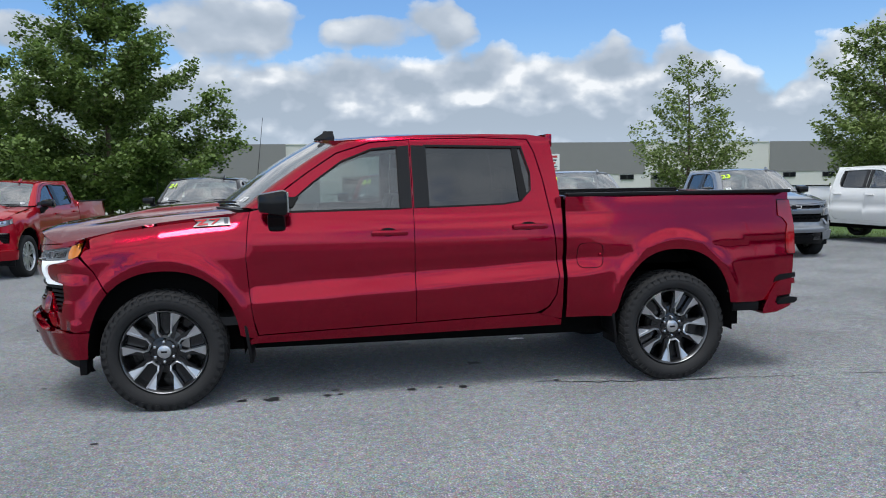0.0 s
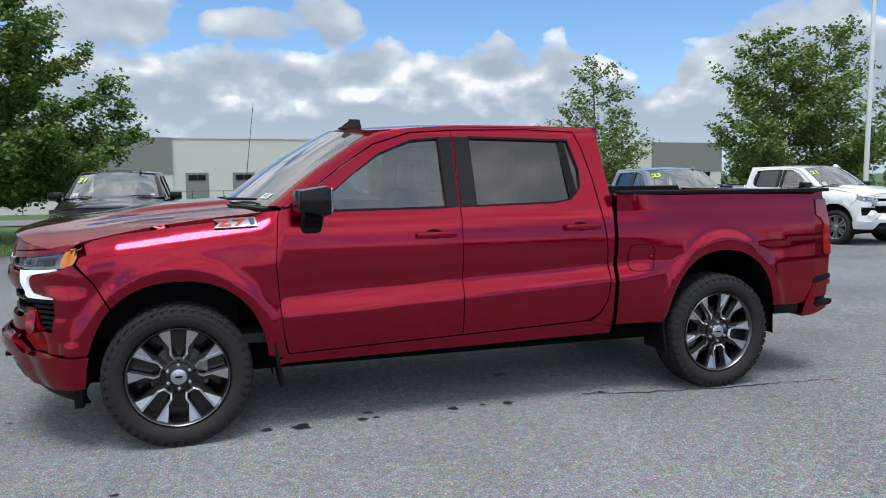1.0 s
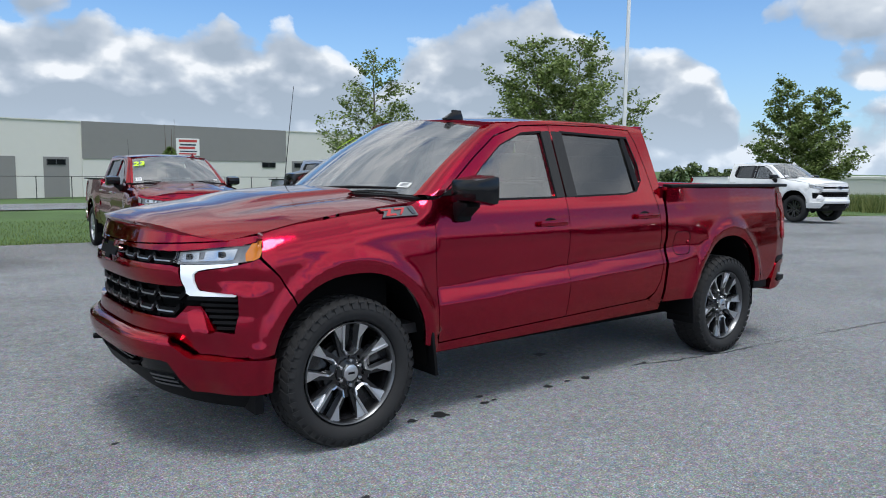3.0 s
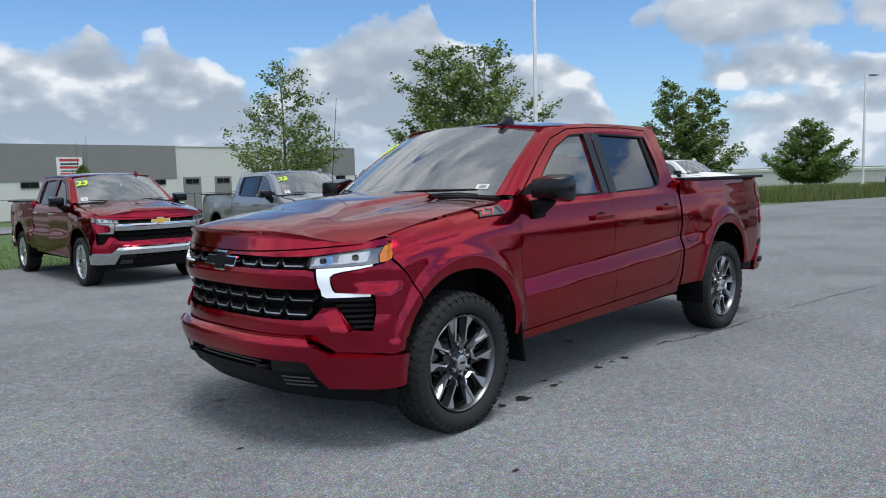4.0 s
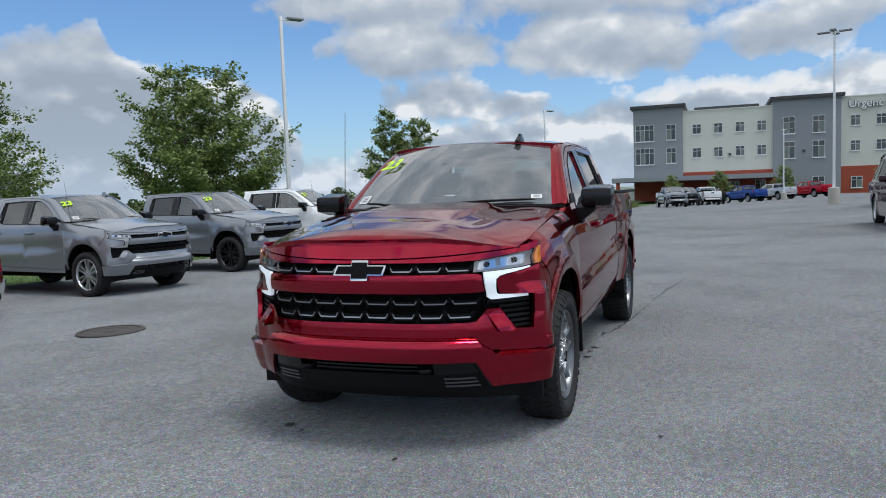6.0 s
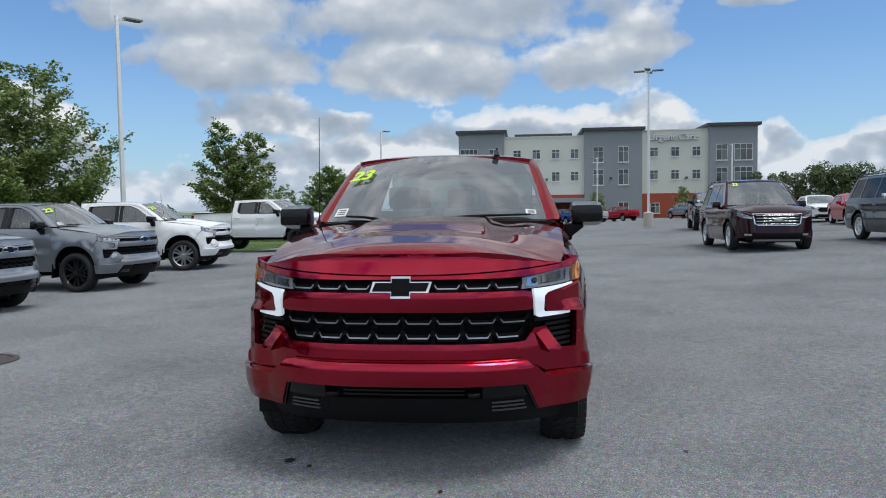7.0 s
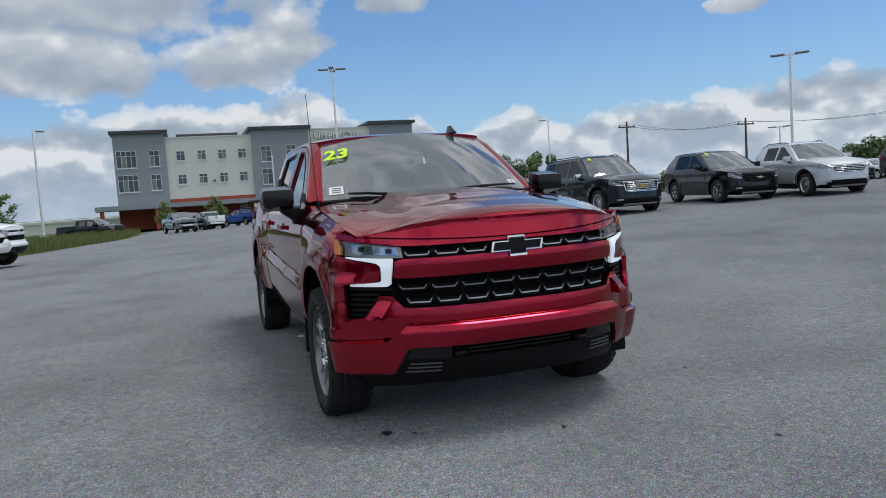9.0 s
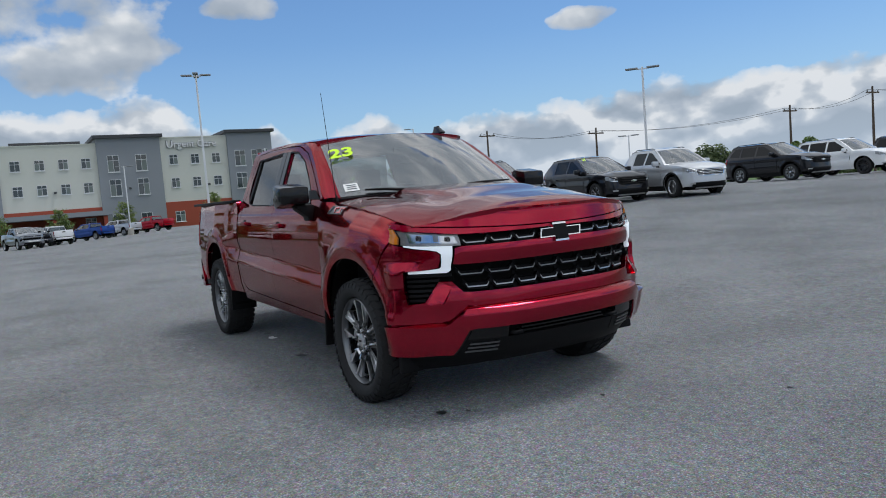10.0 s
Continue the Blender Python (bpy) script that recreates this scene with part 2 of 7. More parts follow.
def make_leaf(name, dark, light):
    mat = bpy.data.materials.new(name)
    mat.use_nodes = True
    n = Nodes(mat.node_tree)
    out = n.put("ShaderNodeOutputMaterial")
    geo = n.put("ShaderNodeNewGeometry")
    color = n.mix(geo.outputs["Random Per Island"], dark, light)
    bsdf = n.put("ShaderNodeBsdfPrincipled")
    bsdf.inputs["Roughness"].default_value = 0.5
    n.join(color, bsdf.inputs["Base Color"])
    thin = n.put("ShaderNodeBsdfTranslucent")
    n.join(color, thin.inputs[0])
    mixer = n.put("ShaderNodeMixShader")
    mixer.inputs[0].default_value = 0.35
    n.join(bsdf.outputs[0], mixer.inputs[1])
    n.join(thin.outputs[0], mixer.inputs[2])
    n.join(mixer.outputs[0], out.inputs[0])
    return mat


def glow(name, color, strength):
    mat, n, bsdf, pos = shader(name)
    bsdf.inputs["Base Color"].default_value = (*color, 1)
    bsdf.inputs["Emission Color"].default_value = (*color, 1)
    bsdf.inputs["Emission Strength"].default_value = strength
    bsdf.inputs["Roughness"].default_value = 0.3
    return mat


ASPHALT = make_asphalt("asphalt", 0.232)
GRASS = make_grass("grass")
RED = car_paint("deep red paint", (0.40, 0.0005, 0.027), 0.97, 0.17, (0.3, 0.004, 0.03))
RED_PLAIN = car_paint("bright red paint", (0.42, 0.006, 0.02), 0.3, 0.3)
MAROON = car_paint("dark cherry paint", (0.018, 0.003, 0.006), 0.2, 0.3)
BLACK_PAINT = car_paint("black paint", (0.008, 0.008, 0.01), 0.1, 0.3)
GRAPHITE = car_paint("dark grey paint", (0.016, 0.018, 0.024), 0.3, 0.3)
GREY_PAINT = car_paint("grey paint", (0.27, 0.285, 0.31), 0.55, 0.3)
STEEL_PAINT = car_paint("mid grey paint", (0.3, 0.315, 0.34), 0.5, 0.3)
SILVER_PAINT = car_paint("silver paint", (0.6, 0.61, 0.63), 0.5, 0.32)
WHITE_PAINT = car_paint("white paint", (0.84, 0.845, 0.85), 0.0, 0.3)
BLUE_PAINT = car_paint("blue paint", (0.02, 0.07, 0.3), 0.3, 0.3)
TRIM = plain("black plastic trim", (0.006, 0.006, 0.007), 0.55, grain=0.3, scale=120, relief=0.1, spec=0.18)
GLOSS = plain("gloss black trim", (0.005, 0.005, 0.006), 0.2, grain=0.1, coat=0.2, spec=0.3)
GRILLE = plain("grille plastic", (0.005, 0.005, 0.006), 0.5, grain=0.2, spec=0.12)
DARK = plain("dark underside", (0.006, 0.006, 0.006), 0.9, grain=0.4, scale=12, spec=0.1)
AMBER_RED = plain("bright red lens", (0.4, 0.004, 0.01), 0.15, grain=0.1, coat=1.0)
RUBBER = plain("tyre rubber", (0.026, 0.026, 0.027), 0.75, grain=0.3, scale=25, relief=0.25, spec=0.3)
MACHINED = plain("machined aluminium", (0.74, 0.75, 0.77), 0.28, 1.0, grain=0.08, scale=60)
WHEEL_BLACK = plain("black wheel paint", (0.014, 0.014, 0.016), 0.25, 0.2, grain=0.2, coat=0.5)
# machined aluminium with shade put into its colour: rim, badge plate, fog slats
MACHINED_SHADE = plain("shaded machined aluminium", (0.2, 0.205, 0.215), 0.32, 1.0, grain=0.1, scale=60)
CHROME = plain("chrome", (0.75, 0.76, 0.78), 0.09, 1.0, grain=0.04)
BRAKE = plain("brake disc steel", (0.25, 0.24, 0.23), 0.4, 1.0, grain=0.3)
GRILLE_EDGE = plain("satin grille edge", (0.42, 0.43, 0.45), 0.3, 0.9, grain=0.1)
LAMP_IN = plain("lamp housing", (0.42, 0.42, 0.42), 0.3, 0.35, grain=0.5, scale=40)
AMBER = plain("amber lens", (0.75, 0.22, 0.01), 0.15, grain=0.15, coat=1.0)
TAIL = plain("red lens", (0.32, 0.004, 0.008), 0.12, grain=0.2, scale=25, coat=1.0)
DRL = glow("daytime running light", (0.74, 0.8, 0.86), 0.4)
LENS = glass("clear lens", (0.95, 0.97, 1.0), 0.92, 0.0, 0.0)
WINDSHIELD = glass("windscreen glass", (0.76, 0.9, 0.88), 0.8, 0.05, 0.27)
FRONT_GLASS = glass("light tinted glass", (0.66, 0.8, 0.8), 0.7, 0.008, 0.16)
REAR_GLASS = glass("privacy glass", (0.2, 0.2, 0.21), 0.3, 0.006, 0.08)
DARK_GLASS = plain("dark window glass", (0.012, 0.014, 0.016), 0.03, grain=0.2, scale=4, spec=0.2)
SEAT = plain("black upholstery", (0.02, 0.02, 0.021), 0.7, grain=0.3, scale=60, relief=0.2)
DASH = plain("dashboard plastic", (0.025, 0.025, 0.027), 0.6, grain=0.3, scale=80, relief=0.2)
LINER = plain("grey roof lining", (0.28, 0.27, 0.26), 0.9, grain=0.15)
NEON = plain("neon yellow-green marker", (0.62, 0.95, 0.02), 0.5, grain=0.06)
PAPER = plain("white paper", (0.8, 0.8, 0.8), 0.7, grain=0.06)
INK = plain("dark print", (0.05, 0.06, 0.08), 0.6, grain=0.1)
EMBLEM_RED = plain("red badge enamel", (0.5, 0.01, 0.015), 0.2, grain=0.1, coat=1.0)
GOLD = plain("gold emblem", (0.65, 0.42, 0.08), 0.25, 0.8, grain=0.1)
POLE = plain("white painted steel", (0.8, 0.81, 0.82), 0.45, grain=0.12, scale=3)
GREY_POLE = plain("galvanised steel", (0.3, 0.31, 0.32), 0.5, 0.6, grain=0.2, scale=4)
CONCRETE = plain("concrete", (0.45, 0.42, 0.37), 0.9, grain=0.25, scale=12, relief=0.3)
BARK = plain("bark", (0.13, 0.10, 0.075), 0.95, grain=0.5, scale=18, relief=0.6)
WOOD_POLE = plain("weathered timber pole", (0.1, 0.075, 0.055), 0.9, grain=0.4, scale=10)
LEAF = make_leaf("leaf", (0.07, 0.11, 0.028), (0.28, 0.36, 0.11))
LEAF_DARK = make_leaf("dark leaf", (0.055, 0.1, 0.022), (0.22, 0.32, 0.08))
LEAF_FAR = make_leaf("distant leaf", (0.05, 0.08, 0.03), (0.17, 0.225, 0.085))
WEED = make_leaf("weeds", (0.08, 0.12, 0.03), (0.24, 0.26, 0.09))
IRON = plain("cast iron", (0.07, 0.06, 0.055), 0.7, 0.4, grain=0.4, scale=20, relief=0.4)
TAR = plain("crack filler and oil", (0.02, 0.02, 0.021), 0.55, grain=0.4, scale=30)
WALL_WHITE = plain("white tilt-up concrete", (0.66, 0.65, 0.62), 0.85, grain=0.07, scale=1.2)
WALL_GREY = plain("grey tilt-up concrete", (0.24, 0.235, 0.235), 0.85, grain=0.08, scale=1.2)
STUCCO = plain("pale grey-green stucco", (0.62, 0.63, 0.57), 0.9, grain=0.06, scale=1.5)
BLUE_GREY = plain("blue-grey cladding", (0.26, 0.28, 0.305), 0.7, grain=0.08, scale=1.2)
BRICK_RED = plain("red brick facing", (0.34, 0.07, 0.04), 0.85, grain=0.2, scale=6)
CORNICE = plain("dark grey cornice", (0.05, 0.052, 0.058), 0.6, grain=0.1)
SIGN_WHITE = plain("white sign face", (0.82, 0.82, 0.82), 0.5, grain=0.04)
SIGN_RED = plain("red sign print", (0.5, 0.05, 0.05), 0.5, grain=0.1)
FRAME_WHITE = plain("white window frame", (0.72, 0.73, 0.74), 0.5, grain=0.05)
PANE = plain("window pane", (0.035, 0.05, 0.055), 0.06, grain=0.35, scale=0.8, coat=1.0)
BLINDS = plain("window blinds", (0.16, 0.19, 0.18), 0.6, grain=0.1)
WIRE = plain("cable", (0.05, 0.05, 0.05), 0.7)


# ---- building tools ----
from mathutils import geometry


def mesh_ob(name, verts, faces, mat, parent=None, label="", smooth=True, normals=None):
    me = bpy.data.meshes.new(name)
    me.from_pydata([tuple(v) for v in verts], [], faces)
    me.materials.append(mat)
    if smooth:
        me.shade_smooth()
    me.update()
    if normals is not None:
        me.normals_split_custom_set_from_vertices([tuple(v) for v in normals])
    ob = new(name, me)
    if parent is not None:
        ob.parent = parent
    if label:
        tagged(ob, label)
    return ob


def part(name, bm, mat, parent=None, label="", smooth=False):
    me = bpy.data.meshes.new(name)
    bm.to_mesh(me)
    bm.free()
    me.materials.append(mat)
    if smooth:
        me.shade_smooth()
        me.set_sharp_from_angle(angle=radians(38))
    ob = new(name, me)
    if parent is not None:
        ob.parent = parent
    if label:
        tagged(ob, label)
    return ob


def thing(name, m, label, category, group="", kind=""):
    ob = new(name)
    ob.empty_display_size = 0.2
    ob.matrix_basis = m
    return tagged(ob, label, category, group, kind)


def add_box(bm, lo, hi, bevel=0.0, m=None):
    size = [b - a for a, b in zip(lo, hi)]
    mid = [(a + b) / 2 for a, b in zip(lo, hi)]
    mat = Matrix.Translation(mid) @ Matrix.Diagonal((*size, 1))
    if m is not None:
        mat = m @ mat
    verts = bmesh.ops.create_cube(bm, size=1, matrix=mat)["verts"]
    if bevel:
        edges = {e for v in verts for e in v.link_edges}
        bmesh.ops.bevel(bm, geom=list(edges), offset=bevel, segments=2, affect="EDGES", profile=0.6)


def box(name, lo, hi, mat, parent=None, label="", bevel=0.0, m=None):
    bm = bmesh.new()
    add_box(bm, lo, hi, bevel, m)
    return part(name, bm, mat, parent, label, bevel > 0)


def add_tube(verts, faces, path, radii, sides=8, caps=True):
    """A tapered tube along a path, into lists of verts and faces."""
    base = len(verts)
    path = [Vector(p) for p in path]
    for i, p in enumerate(path):
        d = (path[min(i + 1, len(path) - 1)] - path[max(i - 1, 0)]).normalized()
        side = d.orthogonal().normalized() if i == 0 else (side - d * side.dot(d)).normalized()
        other = d.cross(side)
        for k in range(sides):
            a = 2 * math.pi * k / sides
            verts.append(p + (side * math.cos(a) + other * math.sin(a)) * radii[i])
    for i in range(len(path) - 1):
        for k in range(sides):
            a, b = base + i * sides + k, base + i * sides + (k + 1) % sides
            faces.append((a, b, b + sides, a + sides))
    if caps:
        faces.append(tuple(base + k for k in reversed(range(sides))))
        faces.append(tuple(base + (len(path) - 1) * sides + k for k in range(sides)))


def tube(name, path, radii, mat, parent=None, label="", sides=8):
    v, f = [], []
    if isinstance(radii, (int, float)):
        radii = [radii] * len(path)
    add_tube(v, f, path, radii, sides)
    ob = mesh_ob(name, v, f, mat, parent, label)
    ob.data.set_sharp_from_angle(angle=radians(50))
    return ob


def lathe(name, profile, mat, parent=None, label="", sides=48, axis="y", m=None, sharp=40):
    """A turned form: profile of (radius, along) about an axis."""
    v, f = [], []
    for r, h in profile:
        for k in range(sides):
            a = 2 * math.pi * k / sides
            p = Vector((r * math.cos(a), h, r * math.sin(a))) if axis == "y" else Vector((r * math.cos(a), r * math.sin(a), h))
            v.append(m @ p if m is not None else p)
    for i in range(len(profile) - 1):
        for k in range(sides):
            a, b = i * sides + k, i * sides + (k + 1) % sides
            q = (a, a + sides, b + sides, b)
            f.append(q if axis == "y" else q[::-1])
    ob = mesh_ob(name, v, f, mat, parent, label)
    if sharp:
        ob.data.set_sharp_from_angle(angle=radians(sharp))
    return ob


def inside(points, loops):
    odd = np.zeros(len(points), bool)
    px, py = points[:, 0], points[:, 1]
    for loop in loops:
        a = np.array(loop)
        b = np.roll(a, -1, 0)
        for (x0, y0), (x1, y1) in zip(a, b):
            if y0 != y1:
                odd ^= ((y0 > py) != (y1 > py)) & (px < (x1 - x0) * (py - y0) / (y1 - y0) + x0)
    return odd


def dense(loop, step):
    out = []
    for a, b in zip(loop, loop[1:] + loop[:1]):
        k = max(1, math.ceil(math.dist(a, b) / step))
        out += [(a[0] + (b[0] - a[0]) * i / k, a[1] + (b[1] - a[1]) * i / k) for i in range(k)]
    return out


def patch(name, loops, surface, out, mat, parent, step=0.06, thick=0.02, sides=(1,), label="", lift=0.0):
    """A sheet cut to an outline (with holes) laid on a curved surface(u, v), with turned-in edges. sides: 1 as given, -1 mirrored across y."""
    loops = [dense([tuple(p) for p in loop], step) for loop in loops]
    border = np.array([p for loop in loops for p in loop])
    edges, base = [], 0
    for loop in loops:
        edges += [(base + i, base + (i + 1) % len(loop)) for i in range(len(loop))]
        base += len(loop)
    lo, hi = border.min(0), border.max(0)
    gx, gy = np.meshgrid(np.arange(lo[0] + step / 2, hi[0], step), np.arange(lo[1] + step / 2, hi[1], step))
    grid = np.stack([gx.ravel(), gy.ravel()], 1)
    if len(grid):
        grid = grid[inside(grid, loops)]
    if len(grid):
        near = np.min(((grid[:, None] - border[None]) ** 2).sum(2), 1) > (0.5 * step) ** 2
        grid = grid[near]
    pts = [Vector(p) for p in border] + [Vector(p) for p in grid]
    res = geometry.delaunay_2d_cdt(pts, edges, [], 0, 1e-6)
    uv, tris = res[0], [t for t in res[2] if len(t) == 3]
    mids = np.array([[sum(uv[i][k] for i in t) / 3 for k in (0, 1)] for t in tris])
    keep = inside(mids, loops)
    tris = [t for t, k in zip(tris, keep) if k]
    out = Vector(out)
    e = 0.004
    verts, norms = [], []
    for u, v in uv:
        p = Vector(surface(u, v))
        du = Vector(surface(u + e, v)) - Vector(surface(u - e, v))
        dv = Vector(surface(u, v + e)) - Vector(surface(u, v - e))
        nn = du.cross(dv).normalized()
        if nn.dot(out) < 0:
            nn = -nn
        verts.append(p + nn * lift)
        norms.append(nn)
    faces, count = [], {}
    for t in tris:
        a, b, c = (verts[i] for i in t)
        nn = (b - a).cross(c - a)
        mean = norms[t[0]] + norms[t[1]] + norms[t[2]]
        t = tuple(t) if nn.dot(mean) > 0 else tuple(reversed(t))
        faces.append(t)
        for i in range(3):
            k = (t[i], t[(i + 1) % 3])
            count[k] = count.get(k, 0) + 1
    if thick:
        rim, ring = {}, {}
        edge_list = [k for k in count if (k[1], k[0]) not in count]
        for a, b in edge_list:
            for i in (a, b):
                if i not in rim:
                    rim[i] = len(verts)
                    verts.append(verts[i].copy())
                    norms.append(Vector((0, 0, 0)))
                    ring[i] = len(verts)
                    verts.append(verts[i] - norms[i] * thick)
                    norms.append(Vector((0, 0, 0)))
        for a, b in edge_list:
            faces.append((rim[b], rim[a], ring[a], ring[b]))
    made = []
    for s in sides:
        if s == 1:
            made.append(mesh_ob(name, verts, faces, mat, parent, label, True, norms))
        else:
            flip = [Vector((p.x, -p.y, p.z)) for p in verts]
            fn = [Vector((p.x, -p.y, p.z)) for p in norms]
            made.append(mesh_ob(name, flip, [tuple(reversed(q)) for q in faces], mat, parent, label, True, fn))
    return made


def table(pairs):
    xs, ys = zip(*pairs)

    def f(x):
        return float(np.interp(x, xs, ys))
    return f


def smooth(a, b, x):
    t = min(1.0, max(0.0, (x - a) / (b - a)))
    return t * t * (3 - 2 * t)


def lettering(name, text, size, depth, mat, m, parent=None, label="", bold=0.0):
    cu = bpy.data.curves.new(name, "FONT")
    cu.body, cu.size, cu.extrude, cu.offset = text, size, depth, bold
    cu.align_x = "CENTER"
    tmp = bpy.data.objects.new(name, cu)
    me = bpy.data.meshes.new_from_object(tmp)
    bpy.data.objects.remove(tmp)
    me.materials.clear()
    me.materials.append(mat)
    ob = new(name, me)
    ob.matrix_basis = m
    if parent is not None:
        ob.parent = parent
    if label:
        tagged(ob, label)
    return ob


def height(x, y):
    """The lie of the land."""
    v = -0.02 * min(8.0, max(0.0, y - 1.5)) + 0.045 * min(17.0, max(0.0, -3 - y))
    s = smooth(6, 22, x)
    rise = 0.0135 * min(122.0, max(0.0, x - 4)) * (s + (1 - s) * smooth(0, -6, y))
    far = min(130.0, max(0.0, math.hypot(x - 1, y) - 5))
    return v + rise - 0.016 * min(110.0, max(0.0, x - 16)) - 0.0092 * far - 0.005 * max(0.0, far - 35)


# ---- the ground ----
def edge_y(x):
    """Where the asphalt of the lot ends and the grass begins."""
    return 13.8 - 0.12 * max(-60.0, min(60.0, x))


def sheet(name, xs, ys, z, mat, label, category, keep=None):
    verts = [(x, y, z(x, y)) for y in ys for x in xs]
    k = len(xs)
    faces = []
    for j in range(len(ys) - 1):
        for i in range(k - 1):
            if keep is None or keep((xs[i] + xs[i + 1]) / 2, (ys[j] + ys[j + 1]) / 2):
                faces.append((j * k + i, j * k + i + 1, (j + 1) * k + i + 1, (j + 1) * k + i))
    return tagged(mesh_ob(name, verts, faces, mat), label, category, kind="structure")


def spread(lo, hi, inner, step, growth=1.35):
    a = list(np.arange(-inner, inner + step / 2, step))
    s, x = step, inner
    right = []
    while x < hi:
        s *= growth
        x += s
        right.append(x)
    s, x = step, -inner
    left = []
    while x > lo:
        s *= growth
        x -= s
        left.append(x)
    return left[::-1] + a + right


GX, GY = spread(-2500, 2500, 60, 4.0), spread(-2500, 2500, 60, 4.0)
sheet("ground", GX, GY, lambda x, y: height(x, y) - 0.05 - 0.15 * smooth(edge_y(x) - 1, edge_y(x) - 5, y) - (1.2 * smooth(30, 80, y) if y > 30 else 0), GRASS, "mown green grass ground reaching to the horizon", "grass")
LX = list(np.arange(-70, 132, 3.0))
sheet("parking_lot", LX, [0.0, *np.arange(0.03, 1.0, 0.03), 1.0], lambda x, v: 0.0, ASPHALT, "light grey worn asphalt of the parking lot", "asphalt")
lot = bpy.data.objects["parking_lot"]
for vert in lot.data.vertices:
    x, v = vert.co.x, vert.co.y
    y = -90 + v * (edge_y(x) + 90)
    vert.co = (x, y, height(x, y))
lot.data.update()


# ---- pickup trucks ----
HUB = 0.411
front_arch, rear_arch = (0.02, 0.50, 0.565), (3.755, 0.475, 0.605)
plan_w = table([(-0.72, 0.84), (-0.62, 0.918), (-0.572, 0.945), (-0.45, 0.978), (-0.3, 0.998), (0, 1.015), (0.6, 1.0), (1.7, 1.004), (2.87, 1.0), (3.2, 1.012), (3.75, 1.022), (4.3, 1.0), (4.6, 0.982), (4.80, 0.942)])
front_x = table([(0.28, -0.83), (0.38, -0.94), (0.46, -0.985), (0.55, -1.012), (0.60, -1.028), (0.64, -1.03), (0.653, -1.022), (0.664, -0.984), (0.70, -0.982), (0.735, -0.979), (0.755, -0.976), (0.778, -0.972), (0.80, -0.966), (0.925, -0.970), (0.95, -0.982), (0.985, -0.992), (1.035, -0.984), (1.13, -0.958), (1.22, -0.93)])
fender_top = table([(-0.8, 1.14), (-0.66, 1.175), (-0.5, 1.205), (-0.3, 1.25), (0, 1.3), (0.3, 1.335), (0.62, 1.365)])
hood_mid = table([(-0.97, 1.205), (-0.95, 1.238), (-0.915, 1.265), (-0.85, 1.286), (-0.8, 1.297), (-0.6, 1.326), (-0.2, 1.37), (0.3, 1.402), (0.6, 1.42)])
hood_edge = table([(-0.7, 0.83), (-0.5, 0.868), (-0.2, 0.888), (0.3, 0.883), (0.62, 0.862)])


def arch_reach(x, z, arch):
    cx, rx, rz = arch
    return math.hypot((x - cx) / rx, max(0.0, z - HUB) / rz)


def side_y(x, z):
    """Half width of a pickup's flank."""
    xe = x - (front_x(z) + 0.975) * smooth(-0.36, -0.57, x)
    y = plan_w(xe)
    amp = smooth(0.45, 0.85, x) * (1 - smooth(2.95, 3.35, x) * 0.75)
    zc = 0.725 + 0.05 * (x - 0.75)
    low = table([(0.38, -0.085), (0.5, -0.05), (0.62, -0.02), (zc - 0.005, 0.0), (zc + 0.015, -0.004), (zc + 0.115, -0.040), (zc + 0.16, -0.039), (1.0, -0.026), (1.07, -0.022), (1.14, -0.024), (1.22, -0.035), (1.30, -0.053), (1.375, -0.084), (1.86, -0.27), (1.9, -0.30), (1.95, -0.36)])
    flat = table([(0.38, -0.06), (0.5, -0.03), (0.65, -0.005), (0.9, 0.0), (1.05, -0.005), (1.2, -0.022), (1.35, -0.046), (1.45, -0.072)])
    zs = (z - 0.014, z - 0.007, z, z + 0.007, z + 0.014)
    if x < 0.62:
        top = fender_top(x)
        t = max(0.0, (z - (top - 0.21)) / 0.21)
        side = -0.115 * t ** 2.7 * (1 - smooth(0.45, 0.62, x)) - 0.03 * t * smooth(0.45, 0.62, x)
        lower = sum(flat(q) for q in zs) / 5 * smooth(-0.5, 0.0, x) * (1 - amp) + sum(low(q) for q in zs) / 5 * amp
        y += lower + side
    elif x < 2.88:
        y += sum(low(q) for q in zs) / 5
    else:
        y += sum(flat(q) for q in zs) / 5 * (1 - amp) + sum(low(min(q, 1.3)) for q in zs) / 5 * amp
    for arch in (front_arch, rear_arch):
        r = arch_reach(x, z, arch)
        y += 0.02 * math.exp(-((r - 1.12) / 0.09) ** 2) * smooth(0.3, 0.55, z)
    return y


def left_side(x, z):
    return (x, -side_y(x, z), z)


def nose(y, z):
    """The front face of a pickup."""
    return (front_x(z) + 0.30 * (abs(y) / 0.86) ** 3.2, y, z)


def hood_top(x, y):
    ye, a = hood_edge(x), abs(y)
    zm, ze = hood_mid(x), fender_top(x)
    z = ze + (zm - ze) * (1 - min(1.1, a / ye) ** 2.6)
    dome = (1 - smooth(0.37, 0.44, a)) * smooth(-0.5, -0.05, x)
    valley = math.exp(-((a - 0.53) / 0.09) ** 2) * smooth(-0.75, -0.3, x)
    return (x, y, z + 0.022 * dome - 0.012 * valley)


